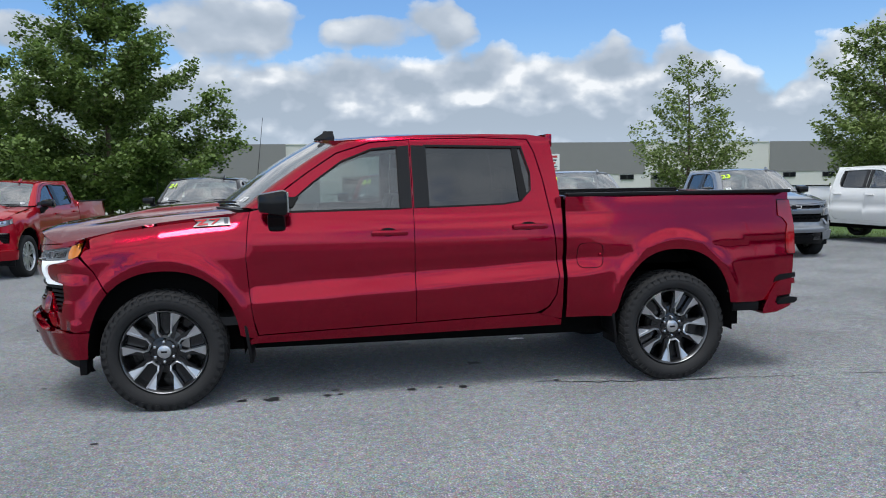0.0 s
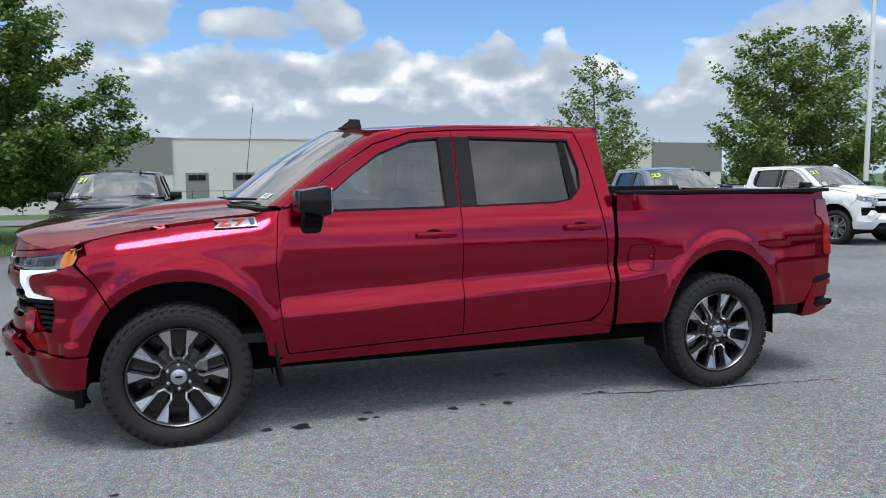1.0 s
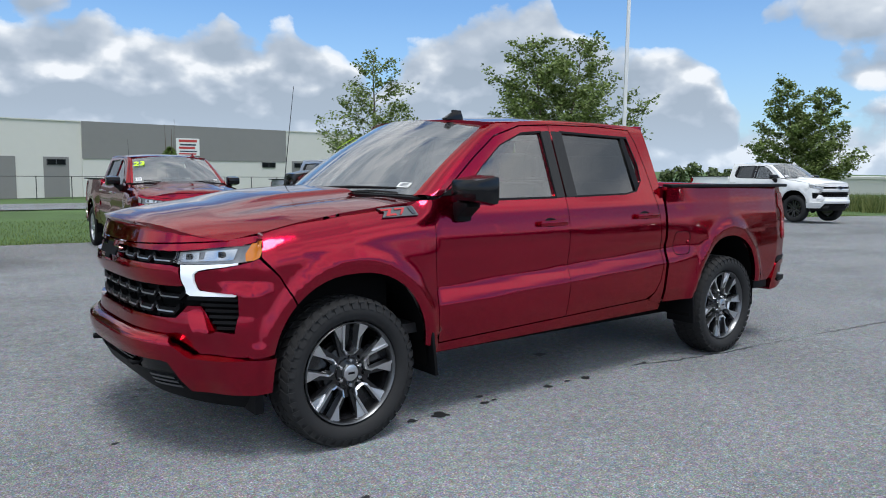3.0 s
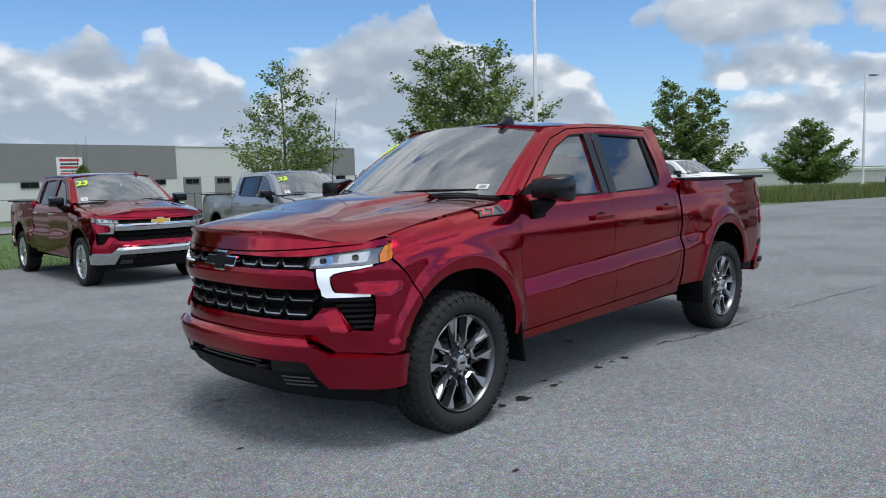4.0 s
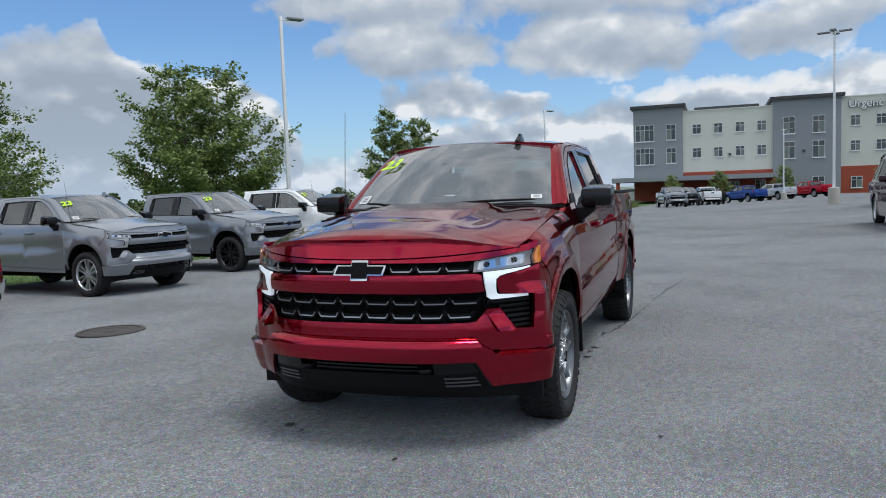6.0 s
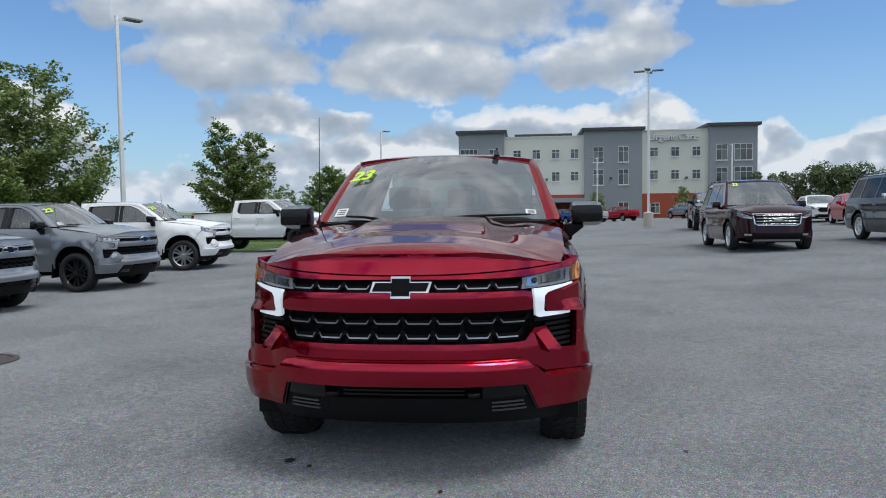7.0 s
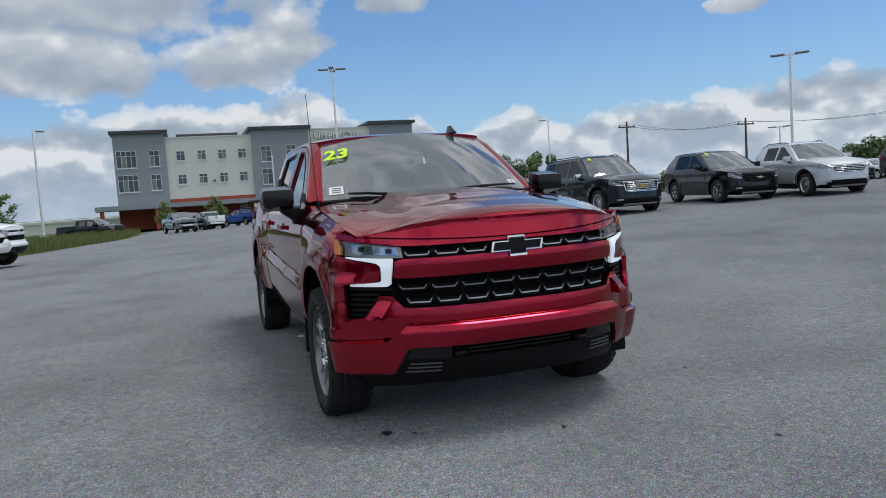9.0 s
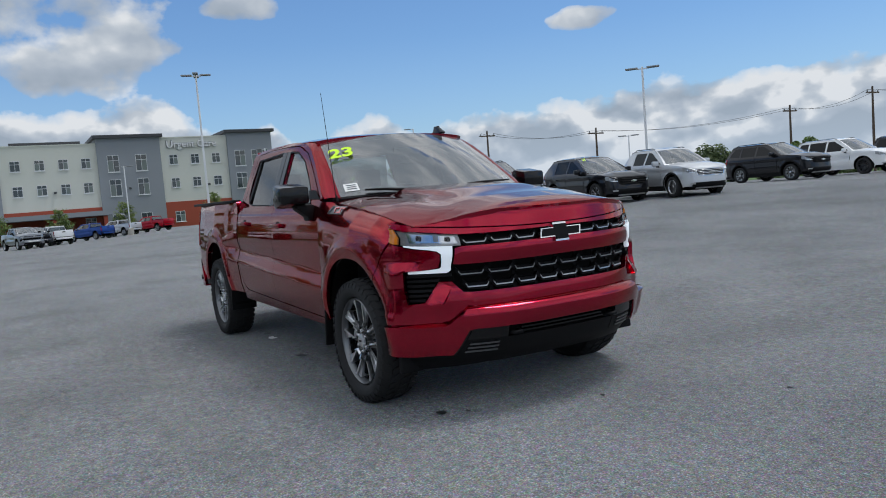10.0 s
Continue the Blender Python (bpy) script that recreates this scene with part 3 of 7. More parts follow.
def arch_line(arch, z_front, z_rear, n=26):
    """The wheel opening from front to rear."""
    cx, rx, rz = arch
    pts = [(cx - rx, z_front)] if z_front < HUB else []
    for i in range(n + 1):
        a = math.pi * i / n
        c, s = math.cos(a), math.sin(a)
        p = (cx - rx * math.copysign(abs(c) ** 0.88, c), HUB + rz * abs(s) ** 0.88)
        if (p[0] < cx and p[1] >= z_front) or (p[0] >= cx and p[1] >= z_rear):
            pts.append(p)
    return pts + ([(cx + rx, z_rear)] if z_rear < HUB else [])


def arch_at(arch, z):
    """The front edge of a wheel opening at a height."""
    cx, rx, rz = arch
    if z <= HUB:
        return (cx - rx, z)
    s = ((z - HUB) / rz) ** (1 / 0.88)
    return (cx - rx * math.sqrt(1 - s * s) ** 0.88, z)


def wheel(parent, x, y, side, style, r=0.42, w=0.275, rim=0.29, hub_z=None, fine=True):
    """A wheel with tyre, rim, spokes and brake; side -1: outer face towards -y."""
    z = HUB if hub_z is None else hub_z
    m = Matrix.Translation((x, y, z)) @ (Matrix.Identity(4) if side < 0 else Matrix.Rotation(math.pi, 4, "Z"))
    root = new("wheel")
    root.parent = parent
    n = 64 if fine else 28
    h = w / 2
    prof = [(rim, h * 0.55), (rim - 0.005, h * 0.2), (rim + 0.004, -h * 0.72), (rim + 0.02, -h * 0.9), (rim + (r - rim) * 0.45, -h), (r - 0.045, -h * 0.97), (r - 0.014, -h * 0.86), (r - 0.006, -h * 0.72), (r - 0.004, 0), (r - 0.006, h * 0.72), (r - 0.04, h * 0.96), (rim + 0.03, h * 0.95), (rim, h * 0.55)]
    tyre = lathe("tyre", prof, RUBBER, root, sides=n, m=m, sharp=0)
    if fine:
        v, f = [], []
        for row, (ya, yb) in enumerate(((-0.98, -0.55), (-0.48, -0.08), (0.08, 0.48), (0.55, 0.98))):
            for k in range(44):
                a = 2 * math.pi * (k + 0.5 * (row % 2)) / 44
                skew = 0.035 * (1 if row in (0, 3) else -1)
                i = len(v)
                for yy, da in ((ya, -0.045 + skew), (ya, 0.045 + skew), (yb, 0.045 - skew), (yb, -0.045 - skew)):
                    for rr in (r - 0.02, r + 0.004 if abs(yy) < 0.9 else r - 0.016):
                        v.append(m @ Vector((rr * math.cos(a + da), yy * h, rr * math.sin(a + da))))
                f += [(i + 1, i + 3, i + 5, i + 7), (i, i + 1, i + 7, i + 6), (i + 2, i + 4, i + 5, i + 3), (i, i + 2, i + 3, i + 1), (i + 4, i + 6, i + 7, i + 5)]
        mesh_ob("tread", v, f, RUBBER, tyre, "blocky all-terrain tread", smooth=False)
        # raised shoulder lugs on the side wall
        v, f = [], []
        for k in range(44):
            a = 2 * math.pi * k / 44
            i = len(v)
            for rr in (r - 0.052, r - 0.012):
                for da in (-0.04, 0.04):
                    for yy in (-h * 0.9, -h - 0.002 if rr < r - 0.03 else -h * 0.93):
                        v.append(m @ Vector((rr * math.cos(a + da), yy, rr * math.sin(a + da))))
            f += [(i + 1, i + 5, i + 7, i + 3), (i, i + 1, i + 3, i + 2), (i, i + 4, i + 5, i + 1), (i + 2, i + 3, i + 7, i + 6), (i + 4, i + 6, i + 7, i + 5)]
        tagged(mesh_ob("tread_shoulder", v, f, RUBBER, tyre, smooth=False), kind="stuff")
    dark = style == "black"
    face = WHEEL_BLACK if dark else MACHINED
    lathe("rim", [(rim + 0.002, -h * 0.8), (rim - 0.003, -h * 0.84), (rim - 0.009, -h * 0.8), (rim - 0.018, -h * 0.55), (rim - 0.03, h * 0.2), (rim - 0.03, h * 0.7)], face if style != "two_tone" else MACHINED_SHADE, root, sides=n, m=m)
    lathe("wheel_barrel", [(rim - 0.021, -h * 0.52), (rim - 0.032, h * 0.1), (rim - 0.034, h * 0.6), (0.05, h * 0.62)], WHEEL_BLACK, root, sides=n, m=m)
    lathe("brake_disc", [(0.02, -0.005), (0.165, -0.005), (0.17, 0.01), (0.17, 0.03)], BRAKE, root, sides=32, m=m)
    box("brake_caliper", (0.06, -0.035, -0.07), (0.165, 0.05, 0.08), BRAKE, root, bevel=0.015, m=m)

    def bars(name, mat, items, depth0, depth1, lean=0.0):
        v, f = [], []
        for a, r0, w0, r1, w1, off0, off1 in items:
            d, t = Vector((math.cos(a), 0, math.sin(a))), Vector((-math.sin(a), 0, math.cos(a)))
            i = len(v)
            for rr, ww, off, y0 in ((r0, w0, off0, depth0), (r1, w1, off1, depth0 - lean)):
                for s in (-1, 1):
                    v.append(m @ (d * rr + t * (off + s * ww / 2) + Vector((0, y0, 0))))
                    v.append(m @ (d * rr + t * (off + s * ww * 0.62) + Vector((0, depth1, 0))))
            f += [(i, i + 2, i + 6, i + 4), (i, i + 4, i + 5, i + 1), (i + 2, i + 3, i + 7, i + 6), (i, i + 1, i + 3, i + 2), (i + 4, i + 6, i + 7, i + 5)]
        mesh_ob(name, v, f, mat, root, smooth=False)

    step = 2 * math.pi / (5 if style == "two_tone" else 6)
    turn = radians(88) if x < 1 else radians(61)
    yf = -h * 0.62
    rr = rim - 0.012
    k1 = rim / 0.29
    if style == "two_tone":
        for k in range(5):
            a = turn + k * step
            bars("spoke_back", WHEEL_BLACK, [(a, 0.05 * k1, 0.07 * k1, rr, 0.10 * k1, 0, 0)], yf + 0.07, yf + 0.09, 0.006)
            arms = [(a, 0.099 * k1, 0.042 * k1, 0.109 * k1, 0.05 * k1, 0, 0)]
            for s in (-1, 1):
                arms += [(a, 0.101 * k1, 0.013 * k1, 0.132 * k1, 0.011 * k1, s * 0.022 * k1, s * 0.044 * k1), (a, 0.130 * k1, 0.011 * k1, rr, 0.016 * k1, s * 0.044 * k1, s * 0.054 * k1)]
            bars("spoke_face", MACHINED, arms, yf, yf + 0.045, 0.014)
            for s in (-1, 1):
                bars("spoke", WHEEL_BLACK, [(a, 0.09 * k1, 0.02 * k1, rr, 0.055 * k1, s * 0.05 * k1, s * 0.084 * k1)], yf + 0.012, yf + 0.055, -0.012)
            bars("spoke_root", WHEEL_BLACK, [(a + step / 2, 0.05 * k1, 0.09 * k1, 0.15 * k1, 0.10 * k1, 0, 0)], yf + 0.014, yf + 0.05, -0.02)
            for s in (-1, 1):
                bars("spoke_facet", MACHINED, [(a, 0.172 * k1, 0.003 * k1, rr + 0.006, 0.072 * k1, s * 0.054 * k1, s * 0.096 * k1)], yf + 0.014, yf + 0.05, 0.022)
    elif style == "black":
        for k in range(6):
            a = turn + k * step
            bars("spoke", WHEEL_BLACK, [(a, 0.05, 0.05, rr, 0.05, 0.014, 0.05), (a, 0.05, 0.05, rr, 0.05, -0.014, -0.05)], yf, yf + 0.04, 0.012)
    else:
        for k in range(6):
            a = turn + k * step
            bars("spoke", MACHINED, [(a, 0.05, 0.04, rr, 0.046, 0.016, 0.052), (a, 0.05, 0.04, rr, 0.046, -0.016, -0.052)], yf, yf + 0.03, 0.012)
    lathe("wheel_hub", [(0.0, yf - 0.012), (0.036, yf - 0.011), (0.042, yf - 0.004), (0.043, yf + 0.004), (0.078, yf + 0.012), (0.088, yf + 0.03), (0.09, yf + 0.07)], face if style != "two_tone" else WHEEL_BLACK, root, sides=36, m=m)
    lathe("centre_cap", [(0.0, yf - 0.018), (0.036, yf - 0.0175), (0.045, yf - 0.014), (0.048, yf + 0.002)], face, root, sides=24, m=m)
    if fine:
        for k in range(6):
            a = radians(30) + k * math.pi / 3
            lathe("lug_nut", [(0.0, -0.022), (0.010, -0.02), (0.0145, -0.008), (0.0145, 0.02)], CHROME, root, sides=10, m=m @ Matrix.Translation((0.07 * math.cos(a), yf + 0.008, 0.07 * math.sin(a))))
        box("cap_mark", (-0.02, -0.003, -0.006), (0.02, 0.0, 0.006), TRIM, root, m=m @ Matrix.Translation((0, yf - 0.0165, 0)))
    return root


def wells(parent, arches, y_out, floor=0.25):
    """Dark inner wheel houses."""
    for cx, rx, rz in arches:
        for s in (-1, 1):
            v, f = [], []
            n = 18
            for i in range(n + 1):
                a = math.pi * i / n
                c, sn = math.cos(a), math.sin(a)
                px, pz = cx - (rx + 0.02) * math.copysign(abs(c) ** 0.88, c), HUB - 0.05 + (rz + 0.07) * abs(sn) ** 0.88
                v += [(px, s * (y_out - 0.03), pz), (px, s * (y_out - 0.42), pz)]
            for i in range(n):
                f.append((2 * i, 2 * i + 1, 2 * i + 3, 2 * i + 2))
            f.append(tuple(2 * i + 1 for i in range(n + 1)))
            mesh_ob("wheel_well", v, f, DARK, parent, smooth=False)


def nose_patch(name, poly, mat, parent, step, thick=0.02, lift=0.0, both=False, label="", shape=nose):
    return patch(name, [poly], shape, (-1, 0, 0), mat, parent, step, thick, (1, -1) if both else (1,), label, lift)


def windscreen(s, t):
    z0, z1 = 1.40 - 0.012 * s * s, 1.885 - 0.05 * s * s
    x0, x1 = 0.30 + 0.25 * s * s, 1.04 + 0.16 * s * s
    return (x0 + (x1 - x0) * t, s * (0.815 - 0.135 * t), z0 + (z1 - z0) * t + 0.03 * math.sin(math.pi * t) * (1 - 0.4 * s * s))


def roof_top(x, y):
    a = abs(y) / 0.72
    t = table([(1.0, 1.875), (1.2, 1.905), (1.6, 1.932), (2.1, 1.94), (2.6, 1.932), (2.9, 1.905)])(x)
    return (x, y, t - 0.05 * a ** 3.0)


def pickup(m, paint, label, group="", fine=True, wheels="two_tone", face="black", bumper="paint", number="23", tag="", lift=0.0):
    st = 0.034 if fine else 0.14
    truck = thing("pickup_truck", m, label, "pickup truck", group)
    both = (1, -1)
    body = new("body")
    body.parent = truck
    body.location.z = lift
    L = (0, -1, 0)
    fa, ra = arch_line(front_arch, 0.83, 0.47), arch_line(rear_arch, 0.53, 0.56)
    fa_low = [p for p in arch_line(front_arch, 0.40, 2.0) if p[1] < 0.83]
    seam = [(0.636, 0.47), (0.61, 0.6), (0.588, 0.8), (0.572, 1.04), (0.59, 1.3), (0.602, 1.362)]
    g = 0.001

    def fx(z):
        return front_x(z) + 0.404
    # flanks
    patch("fender", [[(-0.512, 1.088), (-0.425, 0.985), arch_at(front_arch, 0.838), *[p for p in fa if p[0] > arch_at(front_arch, 0.838)[0] + 0.005], *[(x - g, z) for x, z in seam], (0.3, fender_top(0.3)), (0, fender_top(0)), (-0.3, fender_top(-0.3)), (-0.478, fender_top(-0.478))]], left_side, L, paint, body, st, 0.03, both)
    def wrap(u, z, most=-2.0):
        """The front corner: across the nose up to 0.945, then back along the flank."""
        fz = max(most, front_x(z))
        # a squarer corner at bumper height
        b = 0.036 * smooth(0.97, 0.90, z) * smooth(0.78, 0.90, u) * smooth(1.09, 0.97, u)
        if u <= 0.945:
            return (fz + 0.30 * (u / 0.86) ** 3.2 - 0.6 * b, -u - 0.8 * b, z)
        fade = 1 - smooth(0.0, 0.08, u - 0.945)
        x = -0.571 + (fz + 0.975) * fade + u - 0.945
        return (x - 0.6 * b, -(side_y(x, z) + (0.945 - side_y(fx(z), z)) * fade) - 0.8 * b, z)

    def recessed(u, z):
        # the cheek bulges out again above the horn
        return wrap(u, z, -0.985 + 0.012 * smooth(0.74, 0.62, z) * smooth(0.56, 0.68, u) * smooth(0.92, 0.84, u))

    def back(x, z):
        return (1.516 + x, z)
    C = (-0.7, -0.7, 0)
    cheek = [(0.768, 1.012), (0.82, 1.026), (0.87, 1.036), (0.905, 1.05), (0.945, 1.068), (0.985, 1.082), back(-0.431, 0.982), back(*arch_at(front_arch, 0.83)), *[back(*arch_at(front_arch, z)) for z in np.arange(0.80, 0.59, -0.03)], back(*arch_at(front_arch, 0.588)), (0.945, 0.588), (0.765, 0.585), (0.712, 0.627), (0.652, 0.663), (0.60, 0.668), (0.60, 0.762), (0.648, 0.766), (0.70, 0.832), (0.762, 0.834), (0.782, 0.80), (0.832, 0.712), (0.90, 0.708), (0.905, 0.80), (0.905, 0.90), (0.89, 0.907), (0.80, 0.911), (0.76, 0.921), (0.754, 0.995)]
    patch("bumper_cheek", [cheek], recessed, C, paint, body, st * 0.7, 0.03, both)
    skirt = [(0.60, 0.556), (0.648, 0.546), (0.71, 0.395), (0.945, 0.395), back(fa_low[0][0], 0.395), *[back(*p) for p in fa_low if 0.41 < p[1] < 0.56], back(*arch_at(front_arch, 0.574)), (0.945, 0.579), (0.761, 0.578), (0.708, 0.621), (0.648, 0.657), (0.60, 0.661)]
    patch("lamp_cap", [[(0.85, 1.146), (0.92, 1.158), (0.976, 1.184), (1.003, 1.165), (1.03, 1.2), (0.985, 1.207), (0.93, 1.197), (0.86, 1.178)]], wrap, C, paint, body, 0.03, 0.02, both)

    def facet(u, z):
        p = Vector(recessed(u, z))
        return p + Vector((-0.034, -0.012, 0)) * (1 - smooth(0.69, 0.835, z))
    patch("cheek_facet", [[(0.703, 0.80), (0.757, 0.832), (0.826, 0.712), (0.80, 0.69), (0.768, 0.694)]], facet, C, paint, body, 0.03, 0.035, both, lift=0.003)
    patch("bumper_gap", [[(0.60, 0.64), (0.642, 0.638), (0.70, 0.602), (0.755, 0.555), (0.945, 0.555), back(*arch_at(front_arch, 0.555)), back(*arch_at(front_arch, 0.60)), (0.945, 0.60), (0.77, 0.60), (0.717, 0.637), (0.656, 0.673), (0.60, 0.678)]], recessed, C, paint, body, st, 0.01, both, lift=-0.024)
    patch("bumper_corner", [skirt], wrap, C, paint if bumper == "paint" else CHROME, body, st * 0.7, 0.05, both, lift=0.02)
    window1 = [(0.855, 1.362), (1.655, 1.37), (1.655, 1.805), (1.47, 1.79), (1.25, 1.705), (1.05, 1.565), (0.91, 1.45)]
    window2 = [(1.875, 1.373), (2.43, 1.385), (2.56, 1.405), (2.64, 1.48), (2.65, 1.60), (2.60, 1.795), (1.875, 1.81)]
    front_door = [(0.64, 0.495), (1.7535, 0.535), (1.7535, 1.86), (1.47, 1.842), (1.22, 1.765), (1.0, 1.62), (0.79, 1.465), (0.665, 1.376), (0.606, 1.362), (0.594, 1.3), (0.576, 1.04), (0.592, 0.8), (0.614, 0.6)]
    rear_door = [(1.7585, 0.535), (2.66, 0.567), (2.75, 0.61), (2.81, 0.70), (2.828, 0.85), (2.80, 1.15), (2.772, 1.34), (2.745, 1.55), (2.70, 1.76), (2.655, 1.858), (2.3, 1.872), (1.7585, 1.862)]
    for nm, outline, hole in (("front_door", front_door, window1), ("rear_door", rear_door, window2)):
        for door in patch(nm, [outline, hole], left_side, L, paint, body, st, 0.035, both):
            s = 1 if sum(v.co.y for v in door.data.vertices) < 0 else -1
            patch("window_glass", [[(x, z) for x, z in hole]], left_side, L, FRONT_GLASS if nm == "front_door" else REAR_GLASS, door, 0.12, 0, (s,), lift=-0.012)[0].visible_shadow = False
            cx, cz = sum(p[0] for p in hole) / len(hole), sum(p[1] for p in hole) / len(hole)
            grown = [(cx + (x - cx) * 1.03, cz + (z - cz) * 1.06) for x, z in hole]
            patch("window_seal", [grown, hole], left_side, L, TRIM, door, 0.08, 0.014, (s,), lift=0.004)
            pill = [(1.662, 1.362), (1.748, 1.364), (1.748, 1.82), (1.662, 1.812)] if nm == "front_door" else [(1.764, 1.364), (1.872, 1.366), (1.872, 1.817), (1.764, 1.82)]
            patch("pillar_cover", [pill], left_side, L, GLOSS, door, 0.15, 0.012, (s,), lift=0.007)
            if nm == "rear_door":
                patch("quarter_bar", [[(2.555, 1.405), (2.615, 1.45), (2.575, 1.795), (2.53, 1.797)]], left_side, L, TRIM, door, 0.15, 0.012, (s,), lift=0.0)
            hx, hz = (1.575, 1.195) if nm == "front_door" else (2.615, 1.215)
            if fine:
                # flat black ellipse painted for the shade in the body-coloured handle cup
                patch("handle_cup_shade", [[(hx - 0.01 + 0.062 * math.cos(a), hz + 0.002 + 0.031 * math.sin(a)) for a in np.arange(0, 6.28, 0.35)]], left_side, L, GRILLE, door, 0.05, 0.01, (s,), lift=0.0015)
            bm = bmesh.new()
            yy = side_y(hx, hz) + 0.022
            add_box(bm, (hx - 0.132, -s * yy - 0.014, hz - 0.021), (hx + 0.132, -s * yy + 0.014, hz + 0.019), 0.013)
            add_box(bm, (hx - 0.125, min(-s * yy, -s * (yy - 0.04)), hz - 0.014), (hx - 0.09, max(-s * yy, -s * (yy - 0.04)), hz + 0.012))
            add_box(bm, (hx + 0.09, min(-s * yy, -s * (yy - 0.04)), hz - 0.014), (hx + 0.125, max(-s * yy, -s * (yy - 0.04)), hz + 0.012))
            part("door_handle", bm, paint if bumper == "paint" else CHROME, door, smooth=True)
    rim_line = [(0.62, 1.385), (0.73, 1.47), (0.95, 1.64), (1.16, 1.785), (1.3, 1.845), (1.5, 1.88), (1.81, 1.9), (2.32, 1.905), (2.67, 1.9), (2.83, 1.875), (2.85, 1.7), (2.868, 1.4), (2.862, 0.51), (2.69, 0.55)]
    patch("cab_side", [[*rim_line, (2.765, 0.61), (2.818, 0.70), (2.836, 0.85), (2.808, 1.15), (2.78, 1.34), (2.753, 1.55), (2.708, 1.76), (2.662, 1.866), (2.3, 1.88), (1.756, 1.87), (1.465, 1.85), (1.215, 1.773), (0.995, 1.628), (0.785, 1.473), (0.66, 1.384)]], left_side, L, paint, body, st, 0.03, both)
    patch("rocker_panel", [[(0.56, 0.43), (2.86, 0.462), (2.862, 0.503), (2.69, 0.56), (0.63, 0.487), (0.57, 0.46)]], left_side, L, paint, body, st, 0.05, both)
    bed = [(2.895, 0.52), (2.895, 1.43), (4.72, 1.422), (4.757, 1.28), (4.775, 0.95), (4.765, 0.62), (4.44, 0.575), *reversed(ra), (3.26, 0.52)]
    lamp_l = [(4.628, 1.365), (4.745, 1.365), (4.779, 1.16), (4.785, 0.945), (4.715, 0.945), (4.70, 0.965), (4.70, 1.11), (4.715, 1.175), (4.675, 1.225), (4.628, 1.245)]
    patch("bed_side", [bed], left_side, L, paint, body, st, 0.05, both)
    patch("tail_light_rim", [[(4.71 + (x - 4.71) * 1.04, 1.155 + (z - 1.155) * 1.025) for x, z in lamp_l]], left_side, L, GLOSS, body, 0.04, 0.01, both, lift=0.002)
    patch("tail_light", [lamp_l], left_side, L, TAIL, body, 0.04, 0.012, both, lift=0.008)
    if fine:
        patch("tail_light_bar", [[(4.715, 0.965), (4.765, 0.965), (4.765, 1.10), (4.72, 1.10)]], left_side, L, AMBER_RED, body, 0.04, 0.006, both, lift=0.012)
    if fine:
        ring = [(3.075 + 0.10 * math.copysign(abs(math.cos(a)) ** 0.5, math.cos(a)), 0.985 + 0.095 * math.copysign(abs(math.sin(a)) ** 0.5, math.sin(a))) for a in np.arange(0, 6.28, 0.2)]
        inner = [(3.075 + (x - 3.075) * 0.96, 0.985 + (z - 0.985) * 0.96) for x, z in ring]
        patch("fuel_door_gap", [ring, inner], left_side, L, DARK, body, 0.05, 0, (1,), lift=0.003)
        bm = bmesh.new()
        bmesh.ops.create_uvsphere(bm, u_segments=10, v_segments=8, radius=0.014, matrix=Matrix.Translation((3.15, -side_y(3.15, 0.99) - 0.004, 0.99)))
        part("fuel_door_button", bm, paint, body, smooth=True)
    # bed inside, tailgate, rails
    for s in both:
        box("bed_rail", (2.90, -0.985 if s > 0 else 0.90, 1.425), (4.71, -0.90 if s > 0 else 0.985, 1.452), TRIM, body, bevel=0.01)
        box("bed_wall", (2.90, -0.90 if s > 0 else 0.86, 1.09), (4.69, -0.86 if s > 0 else 0.90, 1.43), TRIM, body)
        box("bed_wheel_house", (3.16, -0.90 if s > 0 else 0.56, 1.045), (4.38, -0.56 if s > 0 else 0.90, 1.09), TRIM, body, bevel=0.03)
    bm = bmesh.new()
    add_box(bm, (2.90, -0.93, 0.80), (3.16, 0.93, 0.86))
    add_box(bm, (3.16, -0.57, 0.80), (4.38, 0.57, 0.86))
    add_box(bm, (4.38, -0.93, 0.80), (4.72, 0.93, 0.86))
    part("bed_floor", bm, TRIM, body)
    box("bed_front_wall", (2.90, -0.93, 0.80), (2.94, 0.93, 1.43), paint, body, bevel=0.008)
    tail = box("tailgate", (4.70, -0.86, 0.80), (4.775, 0.86, 1.435), paint, body, bevel=0.02)
    box("tailgate_handle", (4.775, -0.14, 1.22), (4.79, 0.14, 1.32), TRIM, tail, bevel=0.006)
    bm = bmesh.new()
    add_box(bm, (4.66, -0.76, 0.56), (4.86, 0.76, 0.74), 0.03)
    part("rear_bumper", bm, paint if bumper == "paint" else CHROME, body, smooth=True)
    for s in (-1, 1):
        sd = (1,) if s < 0 else (-1,)

        def corner_at(x, z):
            return (x, -(0.985 - 0.5 * max(0.0, x - 4.58) ** 1.6), z)
        edge = [(4.50, 0.478), (4.498, 0.515), (4.55, 0.63), (4.60, 0.715), (4.64, 0.735), (4.79, 0.75), (4.795, 0.705), (4.66, 0.70), (4.632, 0.66), (4.61, 0.585), (4.62, 0.545), (4.76, 0.545), (4.74, 0.525), (4.61, 0.488)]
        corner = patch("bumper_end", [edge], corner_at, L, paint if bumper == "paint" else CHROME, body, 0.05, 0.16, sd)[0]
        patch("bumper_recess", [[(4.60, 0.54), (4.785, 0.54), (4.785, 0.71), (4.63, 0.71)]], corner_at, L, TRIM, corner, 0.08, 0.1, sd, lift=-0.035)
